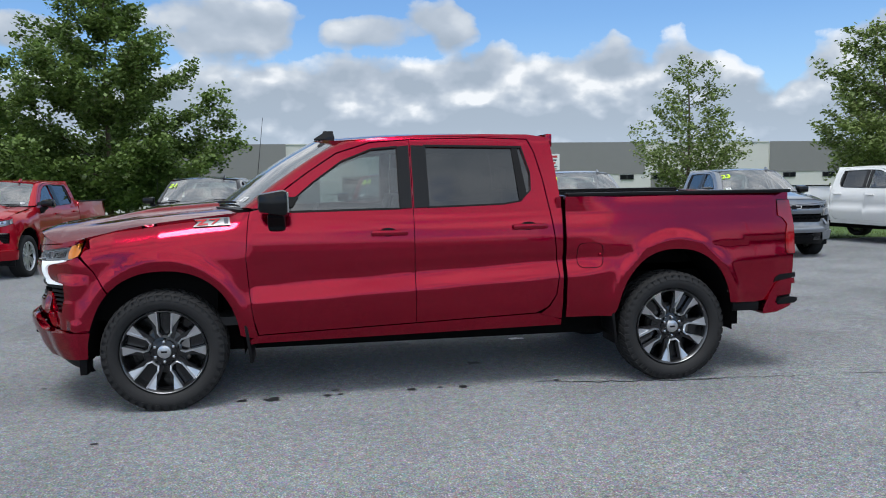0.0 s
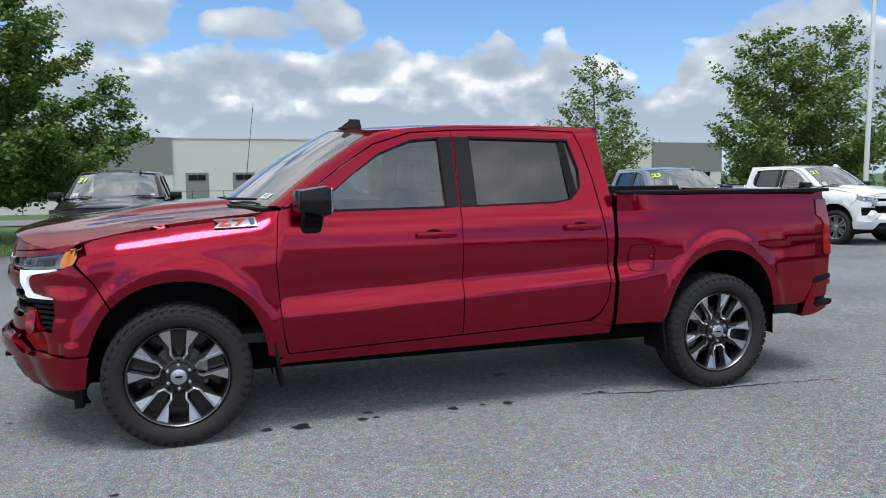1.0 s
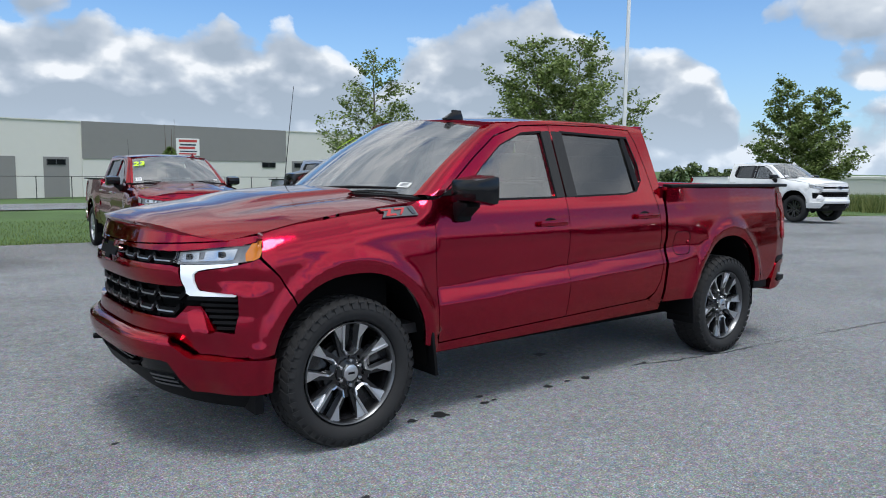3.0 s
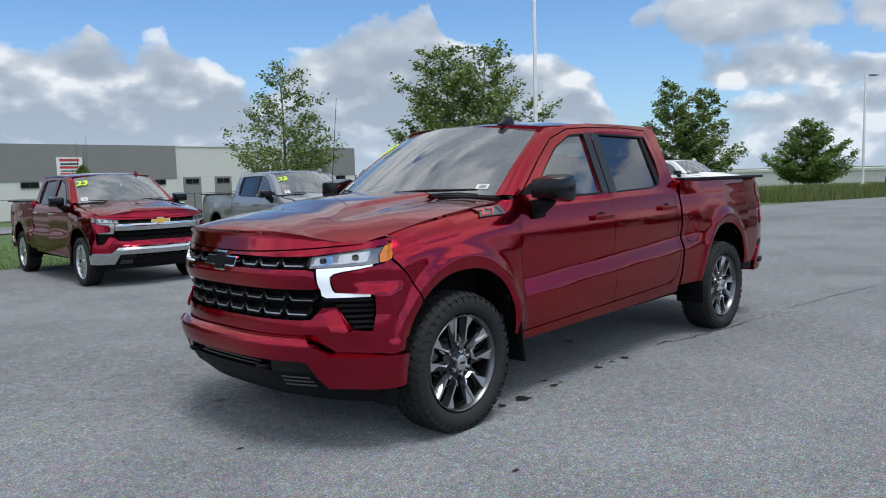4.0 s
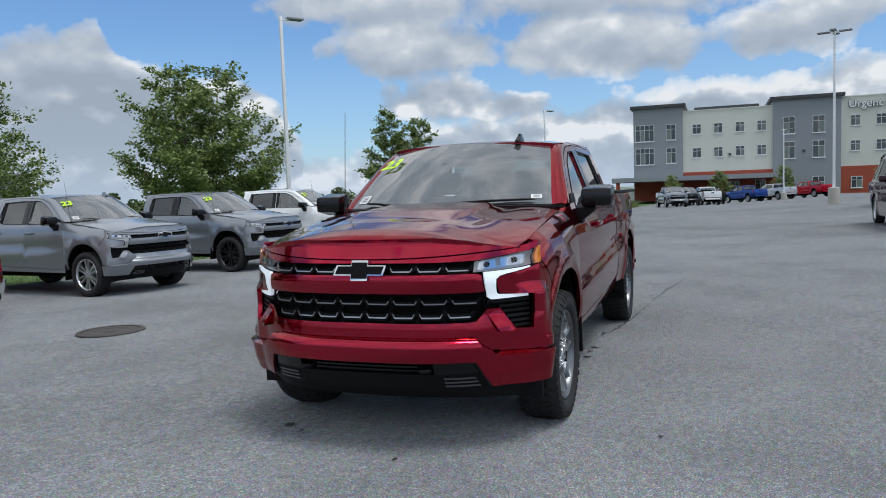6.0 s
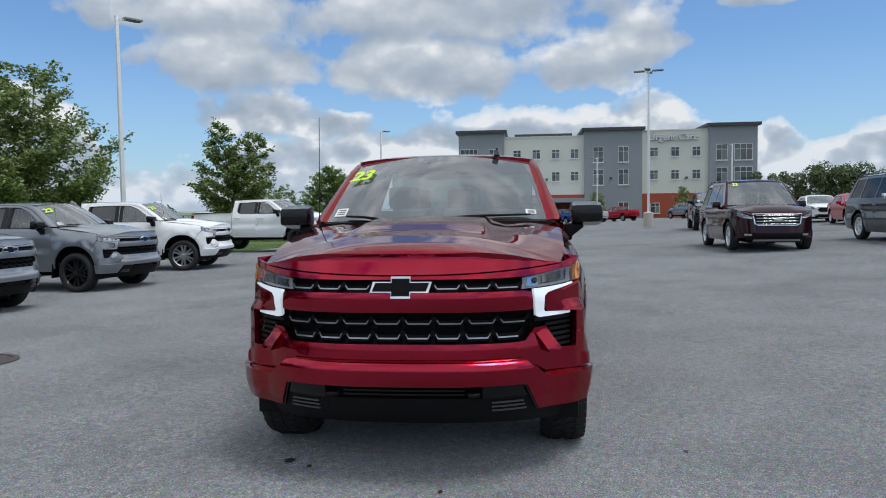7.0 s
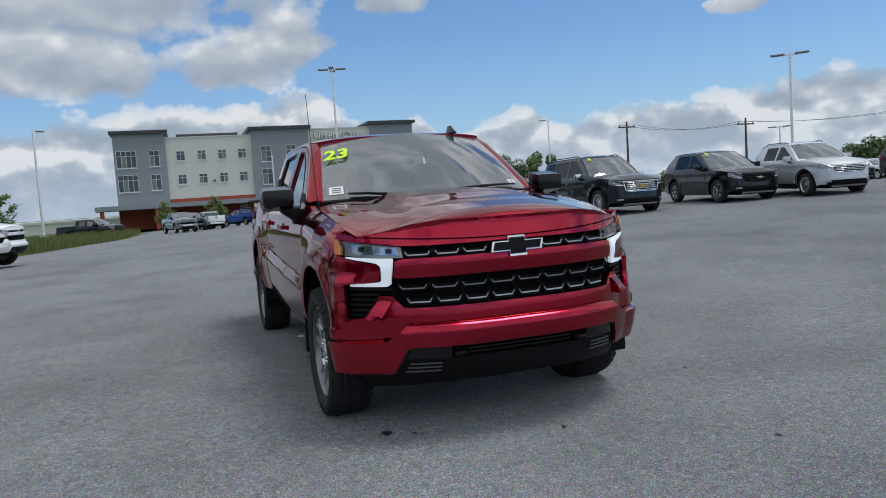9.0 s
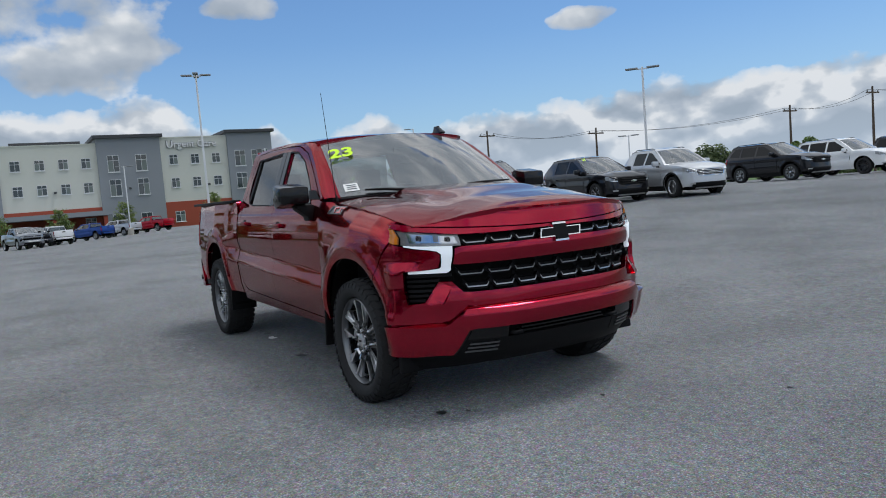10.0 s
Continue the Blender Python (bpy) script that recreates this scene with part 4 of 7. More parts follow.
        patch("bumper_cap", [[(4.59, 0.725), (4.60, 0.76), (4.64, 0.782), (4.80, 0.79), (4.805, 0.755), (4.64, 0.738)]], corner_at, L, TRIM, corner, 0.08, 0.16, sd, lift=-0.004)
        patch("bumper_step", [[(4.605, 0.565), (4.64, 0.55), (4.78, 0.55), (4.81, 0.565), (4.81, 0.59), (4.76, 0.60), (4.66, 0.592)]], corner_at, L, TRIM, corner, 0.08, 0.14, sd, lift=0.012)
        add = bmesh.new()
        add_box(add, (4.25, min(s * 0.80, s * 0.965), 0.505), (4.475, max(s * 0.80, s * 0.965), 0.575), 0.01)
        part("lower_trim", add, TRIM, body, smooth=True)
    # cab roof, back
    rl = [(1.02, -0.05)] + [(1.04 + 0.16 * s * s, s * 0.69) for s in np.arange(0, 1.01, 0.2)][1:] + [(1.5, 0.712), (2.3, 0.715), (2.7, 0.71), (2.84, 0.69)]
    roof_poly = [(x, y) for x, y in rl if y > 0] + [(x, -y) for x, y in reversed(rl) if y > 0]
    patch("roof", [roof_poly], roof_top, (0, 0, 1), paint, body, 0.08 if fine else 0.2, 0.03)
    bm = bmesh.new()
    add_box(bm, (2.82, -0.70, 1.80), (2.87, 0.70, 1.905), 0.012)
    part("cab_back_top", bm, paint, body, smooth=True)
    back = box("cab_back", (2.83, -0.93, 0.60), (2.865, 0.93, 1.42), paint, body)
    gl = box("rear_window", (2.838, -0.72, 1.42), (2.85, 0.72, 1.81), FRONT_GLASS, body)
    gl.visible_shadow = False
    # hood, cowl, windscreen
    nosex = [(-0.945 + 0.30 * (abs(y) / 0.86) ** 3.2, y) for y in np.linspace(-0.845, 0.845, 19)]
    side_r = [(x, hood_edge(x)) for x in (-0.5, -0.3, 0, 0.3, 0.56)]
    rear = [(0.27 + 0.29 * (y / 0.86) ** 2, y) for y in np.linspace(0.82, -0.82, 11)]
    hood = patch("hood", [nosex + side_r + rear + [(x, -y) for x, y in reversed(side_r)]], hood_top, (0, 0, 1), paint, body, st * 0.8, 0.03)[0]
    def lip(y):
        return 1.13 + 0.024 * (abs(y) / 0.63) ** 2

    def hood_front(y):
        return hood_top(-0.945 + 0.30 * (abs(y) / 0.86) ** 3.2, y)[2]
    nose_patch("hood_lip", [(y, lip(y)) for y in np.linspace(-0.84, 0.84, 17)] + [(y, hood_front(y) + 0.002) for y in np.linspace(0.84, -0.84, 17)], paint, body, st * 0.8, 0.03)
    nose_patch("hood_trim", [(-0.91, 1.149), (-0.84, 1.141), (-0.75, 1.126), (-0.65, 1.112), (-0.45, 1.107), (0, 1.107), (0.45, 1.107), (0.65, 1.112), (0.75, 1.126), (0.84, 1.141), (0.91, 1.149)] + [(y, lip(y) - 0.007) for y in np.linspace(0.90, -0.90, 17)], paint, body, st, 0.03, -0.004)
    patch("cowl", [[(0.24 + 0.29 * (y / 0.86) ** 2, y) for y in np.linspace(-0.84, 0.84, 11)] + [(0.40 + 0.24 * (y / 0.86) ** 2, y) for y in np.linspace(0.83, -0.83, 11)]], lambda x, y: (x, y, 1.375 + 0.02 * (1 - (y / 0.85) ** 2)), (0, 0, 1), TRIM, body, 0.1, 0.02)
    ws = patch("windscreen", [[(-1, 0), (1, 0), (1, 1), (-1, 1)]], lambda a, b: windscreen(a, b), (-1, 0, 0.7), WINDSHIELD, body, 0.12, 0)[0]
    ws.visible_shadow = False
    patch("windscreen_border", [[(-1.02, -0.02), (1.02, -0.02), (1.02, 1.015), (-1.02, 1.015)], [(-0.955, 0.045), (0.955, 0.045), (0.955, 0.945), (0.25, 0.945), (0.1, 0.9), (-0.1, 0.9), (-0.25, 0.945), (-0.955, 0.945)]], windscreen, (-1, 0, 0.7), GLOSS, body, 0.1, 0.004, lift=-0.003)
    rail_x = table([(0, 0.615), (0.17, 0.73), (0.5, 0.95), (0.8, 1.16), (0.93, 1.3), (1.0, 1.36)])
    rail_z = table([(0, 1.384), (0.17, 1.47), (0.5, 1.64), (0.8, 1.785), (0.93, 1.845), (1.0, 1.858)])

    def pillar(u, t):
        a, b = Vector(windscreen(-0.985, t)), Vector(left_side(rail_x(t), rail_z(t)))
        return a.lerp(b, u) + Vector((-0.4, -0.5, 0.6)) * 0.045 * u * (1 - u)
    patch("windscreen_pillar", [[(0, -0.01), (1, -0.01), (1, 1.0), (0, 1.0)]], pillar, (-0.5, -0.6, 0.5), paint, body, 0.12, 0.01, both)
    for s in (-1, 1):
        v, f = [], []
        add_tube(v, f, [Vector(windscreen(sx, tt)) + Vector((-0.01, 0, 0.02)) for sx, tt in ((0.45, -0.02), (0.6, 0.012), (0.78, 0.03))] if s > 0 else [Vector(windscreen(sx, tt)) + Vector((-0.01, 0, 0.02)) for sx, tt in ((-0.1, -0.02), (-0.45, 0.012), (-0.85, 0.03))], [0.012, 0.01, 0.007], 6)
        mesh_ob("wiper", v, f, TRIM, body)
    # front face
    lamp = [(0.645, 1.05), (0.72, 1.052), (0.80, 1.056), (0.875, 1.062), (0.926, 1.07), (0.92, 1.11), (0.932, 1.156), (0.84, 1.137), (0.75, 1.122), (0.65, 1.108)]
    bar = CHROME if face == "chrome" else paint
    nose_patch("upper_grille", [(-0.68, 1.03), (0.68, 1.03), (0.66, 1.115), (-0.66, 1.115)], DARK, body, 0.1, 0.01, -0.05)
    nose_patch("grille_bar", [(-0.692, 0.938)] + [(y, 0.933) for y in np.linspace(-0.66, 0.66, 9)] + [(0.692, 0.938), (0.68, 1.03)] + [(y, 1.038) for y in np.linspace(0.64, -0.64, 9)] + [(-0.68, 1.03)], bar, body, st, 0.05, 0.004)
    nose_patch("lower_grille", [(-0.72, 0.76), (0.72, 0.76), (0.72, 0.94), (-0.72, 0.94)], DARK, body, 0.1, 0.01, -0.06)
    mesh_mat = GRILLE
    for row, z in enumerate((0.808, 0.883, 1.074)):
        half = 0.68 if row == 1 else 0.645
        cells = 8
        for k in range(cells):
            if row == 2 and k in (3, 4):
                continue
            y0, y1 = -half + 2 * half * k / cells, -half + 2 * half * (k + 1) / cells
            wv = 0.013
            d = 0.015
            top = [(y0, z + wv), (y0 + 0.028, z - wv), (y1 - 0.028, z - wv), (y1, z + wv)]
            nose_patch("grille_slat", [(a, b - d) for a, b in top] + [(a, b + d) for a, b in reversed(top)], mesh_mat, body, 0.1, 0.03, -0.022)
            if fine:
                edge = [(a, b - 0.004) for a, b in top[1:3]] + [(top[2][0] + 0.014, z + 0.002), (top[2][0] + 0.012, z + 0.008)] + [(a, b + 0.0025) for a, b in reversed(top[1:3])]
                if k > 0:
                    edge += [(top[1][0] - 0.012, z + 0.008), (top[1][0] - 0.014, z + 0.002)]
                nose_patch("grille_accent", edge, GRILLE_EDGE, body, 0.1, 0.008, -0.012)
    for z0, z1 in ((0.762, 0.935), (1.035, 1.11)):
        for k in range(1, 8):
            y = -0.64 + 0.16 * k
            if z0 > 1 and k == 4:
                continue
            nose_patch("grille_post", [(y - 0.011, z0), (y + 0.011, z0), (y + 0.011, z1), (y - 0.011, z1)], mesh_mat, body, 0.1, 0.02, -0.05)
    # lamps
    for s in (1, -1):
        hl = new("headlight")
        hl.parent = body
        sd = (s,)
        patch("lamp_housing", [lamp], nose, (-1, 0, 0), LAMP_IN, hl, 0.06, 0.01, sd, lift=-0.03)
        patch("lamp_divider", [[(0.66, 1.063), (0.87, 1.075), (0.87, 1.082), (0.66, 1.07)]], nose, (-1, 0, 0), CHROME, hl, 0.06, 0.02, sd, lift=-0.01)
        for poly in ([(0.665, 1.06), (0.755, 1.066), (0.75, 1.112), (0.67, 1.10)], [(0.775, 1.068), (0.885, 1.079), (0.89, 1.134), (0.775, 1.117)]):
            patch("reflector", [poly], nose, (-1, 0, 0), CHROME, hl, 0.06, 0.012, sd, lift=-0.018)
        for yy, zz in ((0.70, 1.084), (0.83, 1.10)):
            c = Vector(nose(yy, zz))
            v, f = [], []
            add_tube(v, f, [(c.x + 0.03, s * yy, zz), (c.x + 0.008, s * yy, zz)], [0.017, 0.015], 12)
            mesh_ob("projector", v, f, GLOSS, hl)
        patch("turn_signal", [[(0.928, 1.071), (0.955, 1.076), (0.985, 1.088), (1.004, 1.12), (1.0, 1.155), (0.982, 1.176), (0.934, 1.16), (0.922, 1.11)]], wrap, C, AMBER if fine else LAMP_IN, hl, 0.025, 0.02, (-s,), lift=0.005)
        lens = patch("lens", [lamp], nose, (-1, 0, 0), LENS, hl, 0.06, 0, sd, lift=0.004)[0]
        lens.visible_shadow = False
        drl = [(0.69, 1.044), (0.74, 1.046), (0.80, 1.05), (0.87, 1.056), (0.905, 1.062), (0.905, 1.053), (0.86, 1.04), (0.80, 1.028), (0.766, 1.018), (0.75, 1.0), (0.746, 0.925), (0.756, 0.912), (0.83, 0.905), (0.892, 0.9), (0.892, 0.889), (0.72, 0.887), (0.702, 0.90), (0.698, 0.98)]
        patch("running_light", [drl], nose, (-1, 0, 0), DRL if face != "chrome" and fine else LAMP_IN, hl, 0.04, 0.02, sd, lift=0.008)
        vent = [(0.69, 0.887), (0.905, 0.887), (0.905, 0.705), (0.83, 0.705), (0.755, 0.828), (0.69, 0.828)]
        vn = patch("side_vent", [vent], nose, (-1, 0, 0), DARK, body, 0.08, 0.01, sd, lift=-0.035)[0]
        for k in range(6):
            z = 0.718 + 0.029 * k
            y0 = 0.70 if z > 0.835 else 0.838 - (z - 0.705) * 0.6
            patch("vent_slat", [[(y0, z), (0.902, z), (0.902, z + 0.016), (y0, z + 0.016)]], nose, (-1, 0, 0), TRIM, vn, 0.08, 0.035, sd, lift=-0.003)
        fog = [(0.418, 0.562), (0.60, 0.556), (0.645, 0.54), (0.705, 0.39), (0.418, 0.38)]
        fg = patch("fog_surround", [fog], nose, (-1, 0, 0), TRIM, body, 0.06, 0.02, sd, lift=-0.006)[0]
        patch("fog_panel", [[(0.424, 0.555), (0.595, 0.549), (0.632, 0.537), (0.655, 0.478), (0.424, 0.474)]], nose, (-1, 0, 0), GLOSS, fg, 0.06, 0.012, sd, lift=0.002)
        for k in range(3):
            z = 0.394 + 0.024 * k
            patch("fog_slat", [[(0.47, z), (0.655 - 0.008 * k, z), (0.65 - 0.008 * k, z + 0.012), (0.47, z + 0.012)]], nose, (-1, 0, 0), MACHINED_SHADE, fg, 0.06, 0.014, sd, lift=0.002)
        patch("fog_frame", [[(0.60, 0.562), (0.652, 0.546), (0.715, 0.39), (0.70, 0.388), (0.641, 0.536), (0.60, 0.55)]], nose, (-1, 0, 0), GLOSS, fg, 0.06, 0.014, sd, lift=0.012)
    nose_patch("bumper_upper", [(y, 0.666) for y in np.linspace(-0.60, 0.60, 9)] + [(y, 0.762) for y in np.linspace(0.60, -0.60, 9)], paint, body, st * 0.7, 0.03)
    nose_patch("bumper_lower", [(y, 0.553) for y in np.linspace(-0.60, 0.60, 9)] + [(y, 0.661) for y in np.linspace(0.60, -0.60, 9)], paint if bumper == "paint" else CHROME, body, st * 0.6, 0.05, 0.02)
    it = nose_patch("lower_intake", [(-0.425, 0.465), (0.425, 0.465), (0.425, 0.56), (-0.425, 0.56)], DARK, body, 0.1, 0.01, -0.05)[0]
    for k in range(3):
        z = 0.482 + 0.023 * k
        nose_patch("intake_slat", [(-0.33, z), (0.33, z), (0.33, z + 0.011), (-0.33, z + 0.011)], GLOSS, it, 0.15, 0.03, -0.02)
    nose_patch("valance", [(-0.88, 0.275), (-0.62, 0.29), (-0.5, 0.30), (0.5, 0.30), (0.62, 0.29), (0.88, 0.275), (0.93, 0.40), (0.70, 0.396), (0.42, 0.385), (0.42, 0.47), (-0.42, 0.47), (-0.42, 0.385), (-0.70, 0.396), (-0.93, 0.40)], TRIM, body, 0.08, 0.03, -0.008)
    for s in (-1, 1):
        v, f = [], []
        add_tube(v, f, [Vector((-0.93, s * 0.40, 0.50)), Vector((-1.0, s * 0.40, 0.50)), Vector((-1.01, s * 0.36, 0.50)), Vector((-0.93, s * 0.34, 0.50))], [0.014] * 4, 6)
        mesh_ob("tow_hook", v, f, TRIM, body)
    # bow-shaped emblem, drawn as a plain shape
    e = [(-0.165, 1.036), (-0.052, 1.036), (-0.052, 1.008), (0.052, 1.008), (0.052, 1.036), (0.147, 1.036), (0.165, 1.092), (0.052, 1.092), (0.052, 1.12), (-0.052, 1.12), (-0.052, 1.092), (-0.147, 1.092)]
    e = [(-y, z) for y, z in reversed(e)]
    em = nose_patch("emblem", e, CHROME, body, 0.1, 0.04, 0.022)[0]
    c = [(y * 0.91, 1.064 + (z - 1.064) * 0.78) for y, z in e]
    nose_patch("emblem_face", c, GOLD if face == "chrome" else GRILLE, em, 0.1, 0.01, 0.028)
    # fender badge: slanted red and black strokes on a bright plate
    def slant(x0, x1, z0, z1, k=0.35):
        return [(x0 + (z0 - 1.30) * -k, z0), (x1 + (z0 - 1.30) * -k, z0), (x1 + (z1 - 1.30) * -k, z1), (x0 + (z1 - 1.30) * -k, z1)]
    if fine:
        for s in both:
            bd = patch("fender_badge", [[(0.225, 1.262), (0.475, 1.272), (0.465, 1.322), (0.22, 1.311), (0.255, 1.29)]], left_side, L, MACHINED_SHADE, body, 0.05, 0.008, (s,), lift=0.01)[0]
            for poly in ([(0.235, 1.303), (0.315, 1.307), (0.285, 1.280), (0.325, 1.281), (0.325, 1.272), (0.25, 1.268), (0.285, 1.297), (0.235, 1.295)], [(0.33, 1.308), (0.405, 1.312), (0.36, 1.275), (0.345, 1.274), (0.378, 1.303), (0.33, 1.30)]):
                patch("badge_stroke", [poly], left_side, L, EMBLEM_RED, bd, 0.05, 0.003, (s,), lift=0.013)
            patch("badge_stroke", [[(0.425, 1.315), (0.455, 1.317), (0.46, 1.28), (0.435, 1.279)]], left_side, L, INK, bd, 0.05, 0.003, (s,), lift=0.013)
    # mirrors
    for s in (-1, 1):
        mr = new("side_mirror")
        mr.parent = body
        bm = bmesh.new()
        add_box(bm, (0.672, min(s * 0.985, s * 1.215), 1.335), (0.872, max(s * 0.985, s * 1.215), 1.515), 0.04)
        for v in bm.verts:
            v.co.x += 0.05 * (abs(v.co.y) - 1.0)
            if v.co.x < 0.78:
                v.co.z -= 0.02 * (v.co.z - 1.43) / 0.08
        part("mirror_housing", bm, GLOSS, mr, smooth=True)
        bm = bmesh.new()
        add_box(bm, (0.872, min(s * 1.0, s * 1.19), 1.362), (0.885, max(s * 1.0, s * 1.19), 1.50), 0.004)
        part("mirror_glass", bm, CHROME, mr)
        bm = bmesh.new()
        add_box(bm, (0.73, min(s * 0.93, s * 1.08), 1.23), (0.85, max(s * 0.93, s * 1.08), 1.355), 0.03)
        for v in bm.verts:
            if v.co.z < 1.29:
                v.co.y = s * (0.95 + (abs(v.co.y) - 0.93) * 0.3)
        part("mirror_arm", bm, TRIM, mr, smooth=True)
        patch("mirror_base", [[(0.67, 1.385), (0.90, 1.39), (0.94, 1.46), (0.80, 1.455)]], left_side, L, TRIM, mr, 0.08, 0.02, (1 if s < 0 else -1,), lift=0.006)
    # roof fin and mast
    bm = bmesh.new()
    add_box(bm, (1.06, -0.455, 1.875), (1.22, -0.405, 1.92), 0.015)
    for v in bm.verts:
        if v.co.z > 1.895:
            v.co.y = -0.43 + (v.co.y + 0.43) * 0.4
            v.co.x = 1.17 + (v.co.x - 1.14) * 0.5
            v.co.z += 0.03
    part("roof_fin", bm, GLOSS if fine else paint, body, smooth=True)
    tube("aerial", [(0.50, 0.845, 1.36), (0.505, 0.848, 1.40), (0.51, 0.85, 1.41), (0.60, 0.86, 2.16)], [0.012, 0.008, 0.0035, 0.002], TRIM, body, sides=6)
    # cabin
    floor = box("cabin_floor", (0.3, -0.88, 0.56), (2.83, 0.88, 0.62), DASH, body)
    for s in (-1, 1):
        box("door_lining", (0.65, min(s * 0.84, s * 0.89), 0.62), (2.8, max(s * 0.84, s * 0.89), 1.36), DASH, body)
    patch("roof_lining", [[(1.2, -0.62), (2.8, -0.62), (2.8, 0.62), (1.2, 0.62)]], lambda x, y: (x, y, 1.845 - 0.03 * (y / 0.6) ** 2), (0, 0, -1), LINER, body, 0.3, 0.02)
    bm = bmesh.new()
    add_box(bm, (0.42, -0.84, 1.0), (0.78, 0.84, 1.345), 0.06)
    part("dashboard", bm, DASH, body, smooth=True)
    lathe("steering_wheel", [(0.19 + 0.016 * math.cos(a), 0.016 * math.sin(a)) for a in np.linspace(0, 6.2832, 9)], DASH, body, sides=24, axis="z", m=Matrix.Translation((0.98, -0.42, 1.22)) @ Matrix.Rotation(radians(-62), 4, "Y"))
    for nm, x, ys, w in (("front_seat", 1.35, (-0.42, 0.42), 0.27), ("rear_seat", 2.35, (-0.45, 0.0, 0.45), 0.22)):
        for y in ys:
            sr = new(nm)
            sr.parent = body
            bm = bmesh.new()
            add_box(bm, (x - 0.25, y - w, 0.62), (x + 0.3, y + w, 0.98), 0.06)
            part("seat_cushion", bm, SEAT, sr, smooth=True)
            bm = bmesh.new()
            add_box(bm, (x + 0.22, y - w, 0.9), (x + 0.38, y + w, 1.46), 0.06, Matrix.Translation((x + 0.3, 0, 0.9)) @ Matrix.Rotation(radians(12), 4, "Y") @ Matrix.Translation((-x - 0.3, 0, -0.9)))
            part("seat_back", bm, SEAT, sr, smooth=True)
            bm = bmesh.new()
            add_box(bm, (x + 0.36, y - 0.14, 1.47), (x + 0.46, y + 0.14, 1.67), 0.045)
            part("head_rest", bm, SEAT, sr, smooth=True)
    bm = bmesh.new()
    add_box(bm, (0.95, -0.12, 1.70), (0.98, 0.12, 1.765), 0.012)
    part("rear_view_mirror", bm, GLOSS, body, smooth=True)
    # underside
    for nm, lo, hi in (("frame_rail", (-0.75, -0.62, 0.33), (4.5, -0.42, 0.52)), ("frame_rail", (-0.75, 0.42, 0.33), (4.5, 0.62, 0.52)), ("floor_pan", (0.55, -0.86, 0.45), (2.85, 0.86, 0.555)), ("skid_plate", (-0.7, -0.41, 0.36), (0.54, 0.41, 0.6)), ("rear_cross_member", (4.3, -0.85, 0.555), (4.65, 0.85, 0.795)), ("engine_bay", (-0.55, -0.80, 0.62), (0.35, 0.80, 1.12))):
        box(nm, lo, hi, DARK, body)
    wells(body, (front_arch, rear_arch), 0.99)
    for x in (0.0, 3.745):
        tube("axle", [(x, -0.78, HUB), (x, -0.15, HUB), (x, 0, HUB), (x, 0.15, HUB), (x, 0.78, HUB)], [0.045, 0.05, 0.13, 0.05, 0.045], DARK, truck, sides=10)
    for s in (-1, 1):
        for x, z0 in ((0.54, 0.30), (3.235, 0.30)):
            bm = bmesh.new()
            add_box(bm, (x, min(s * 0.74, s * 1.0), z0 - (0.0 if x < 1 else 0.0)), (x + 0.022, max(s * 0.74, s * 1.0), 0.60), 0.008, Matrix.Translation((x, 0, 0.6)) @ Matrix.Rotation(radians(-7), 4, "Y") @ Matrix.Translation((-x, 0, -0.6)))
            part("mud_flap", bm, TRIM, body, smooth=True)
        bm = bmesh.new()
        add_box(bm, (-0.56, min(s * 0.80, s * 0.95), 0.27), (-0.51, max(s * 0.80, s * 0.95), 0.42), 0.01)
        part("air_deflector", bm, TRIM, body, smooth=True)
    r = 0.42 if not lift else 0.46
    for x in (0.0, 3.745):
        for s in (-1, 1):
            wheel(truck, x, s * 0.873, s, wheels, r=r, hub_z=HUB + (r - 0.42), fine=fine)
    # year in marker on the glass, and papers
    if number:
        c = Vector(windscreen(0.84, 0.60))
        a = (Vector(windscreen(0.84, 0.80)) - Vector(windscreen(0.76, 0.80))).normalized()
        b = (Vector(windscreen(0.80, 0.85)) - Vector(windscreen(0.80, 0.75))).normalized()
        nn = a.cross(b).normalized()
        if nn.x > 0:
            a, nn = -a, -nn
        b = nn.cross(a)
        rot = Matrix((a, b, nn)).transposed().to_4x4()
        lettering("year_number", number, 0.2, 0.001, NEON, Matrix.Translation(c + nn * 0.022) @ rot, body, "hand-cut neon yellow-green year number", 0.006)
    for nm, s, t, w, h in (("window_sheet", 0.87, 0.12, 0.06, 0.055), ("inspection_sticker", -0.86, 0.1, 0.045, 0.028)):
        pl = patch(nm, [[(s - w, t - h), (s + w, t - h), (s + w, t + h), (s - w, t + h)]], windscreen, (-1, 0, 0.7), PAPER, body, 0.1, 0, lift=0.004)[0]
        for k in range(3):
            patch("print_bar", [[(s - w * 0.7, t - h * 0.6 + k * h * 0.5), (s + w * 0.6, t - h * 0.6 + k * h * 0.5), (s + w * 0.6, t - h * 0.4 + k * h * 0.5), (s - w * 0.7, t - h * 0.4 + k * h * 0.5)]], windscreen, (-1, 0, 0.7), INK, pl, 0.1, 0, lift=0.006)
    return truck


def heading(x, y, degrees, lift=0.0):
    """Stands a vehicle on the lot with its front axle at x, y and its nose in that direction."""
    a = radians(degrees + 180)
    d = Vector((math.cos(a), math.sin(a), 0))
    z0, z1 = height(x, y), height(x + 3.5 * d.x, y + 3.5 * d.y)
    return Matrix.Translation((x, y, z0 + lift)) @ Matrix.Rotation(a, 4, "Z") @ Matrix.Rotation(-math.atan2(z1 - z0, 3.5), 4, "Y")


pickup(Matrix.Identity(4), RED, "deep red crew cab pickup with black trim and machined wheels", number="23")


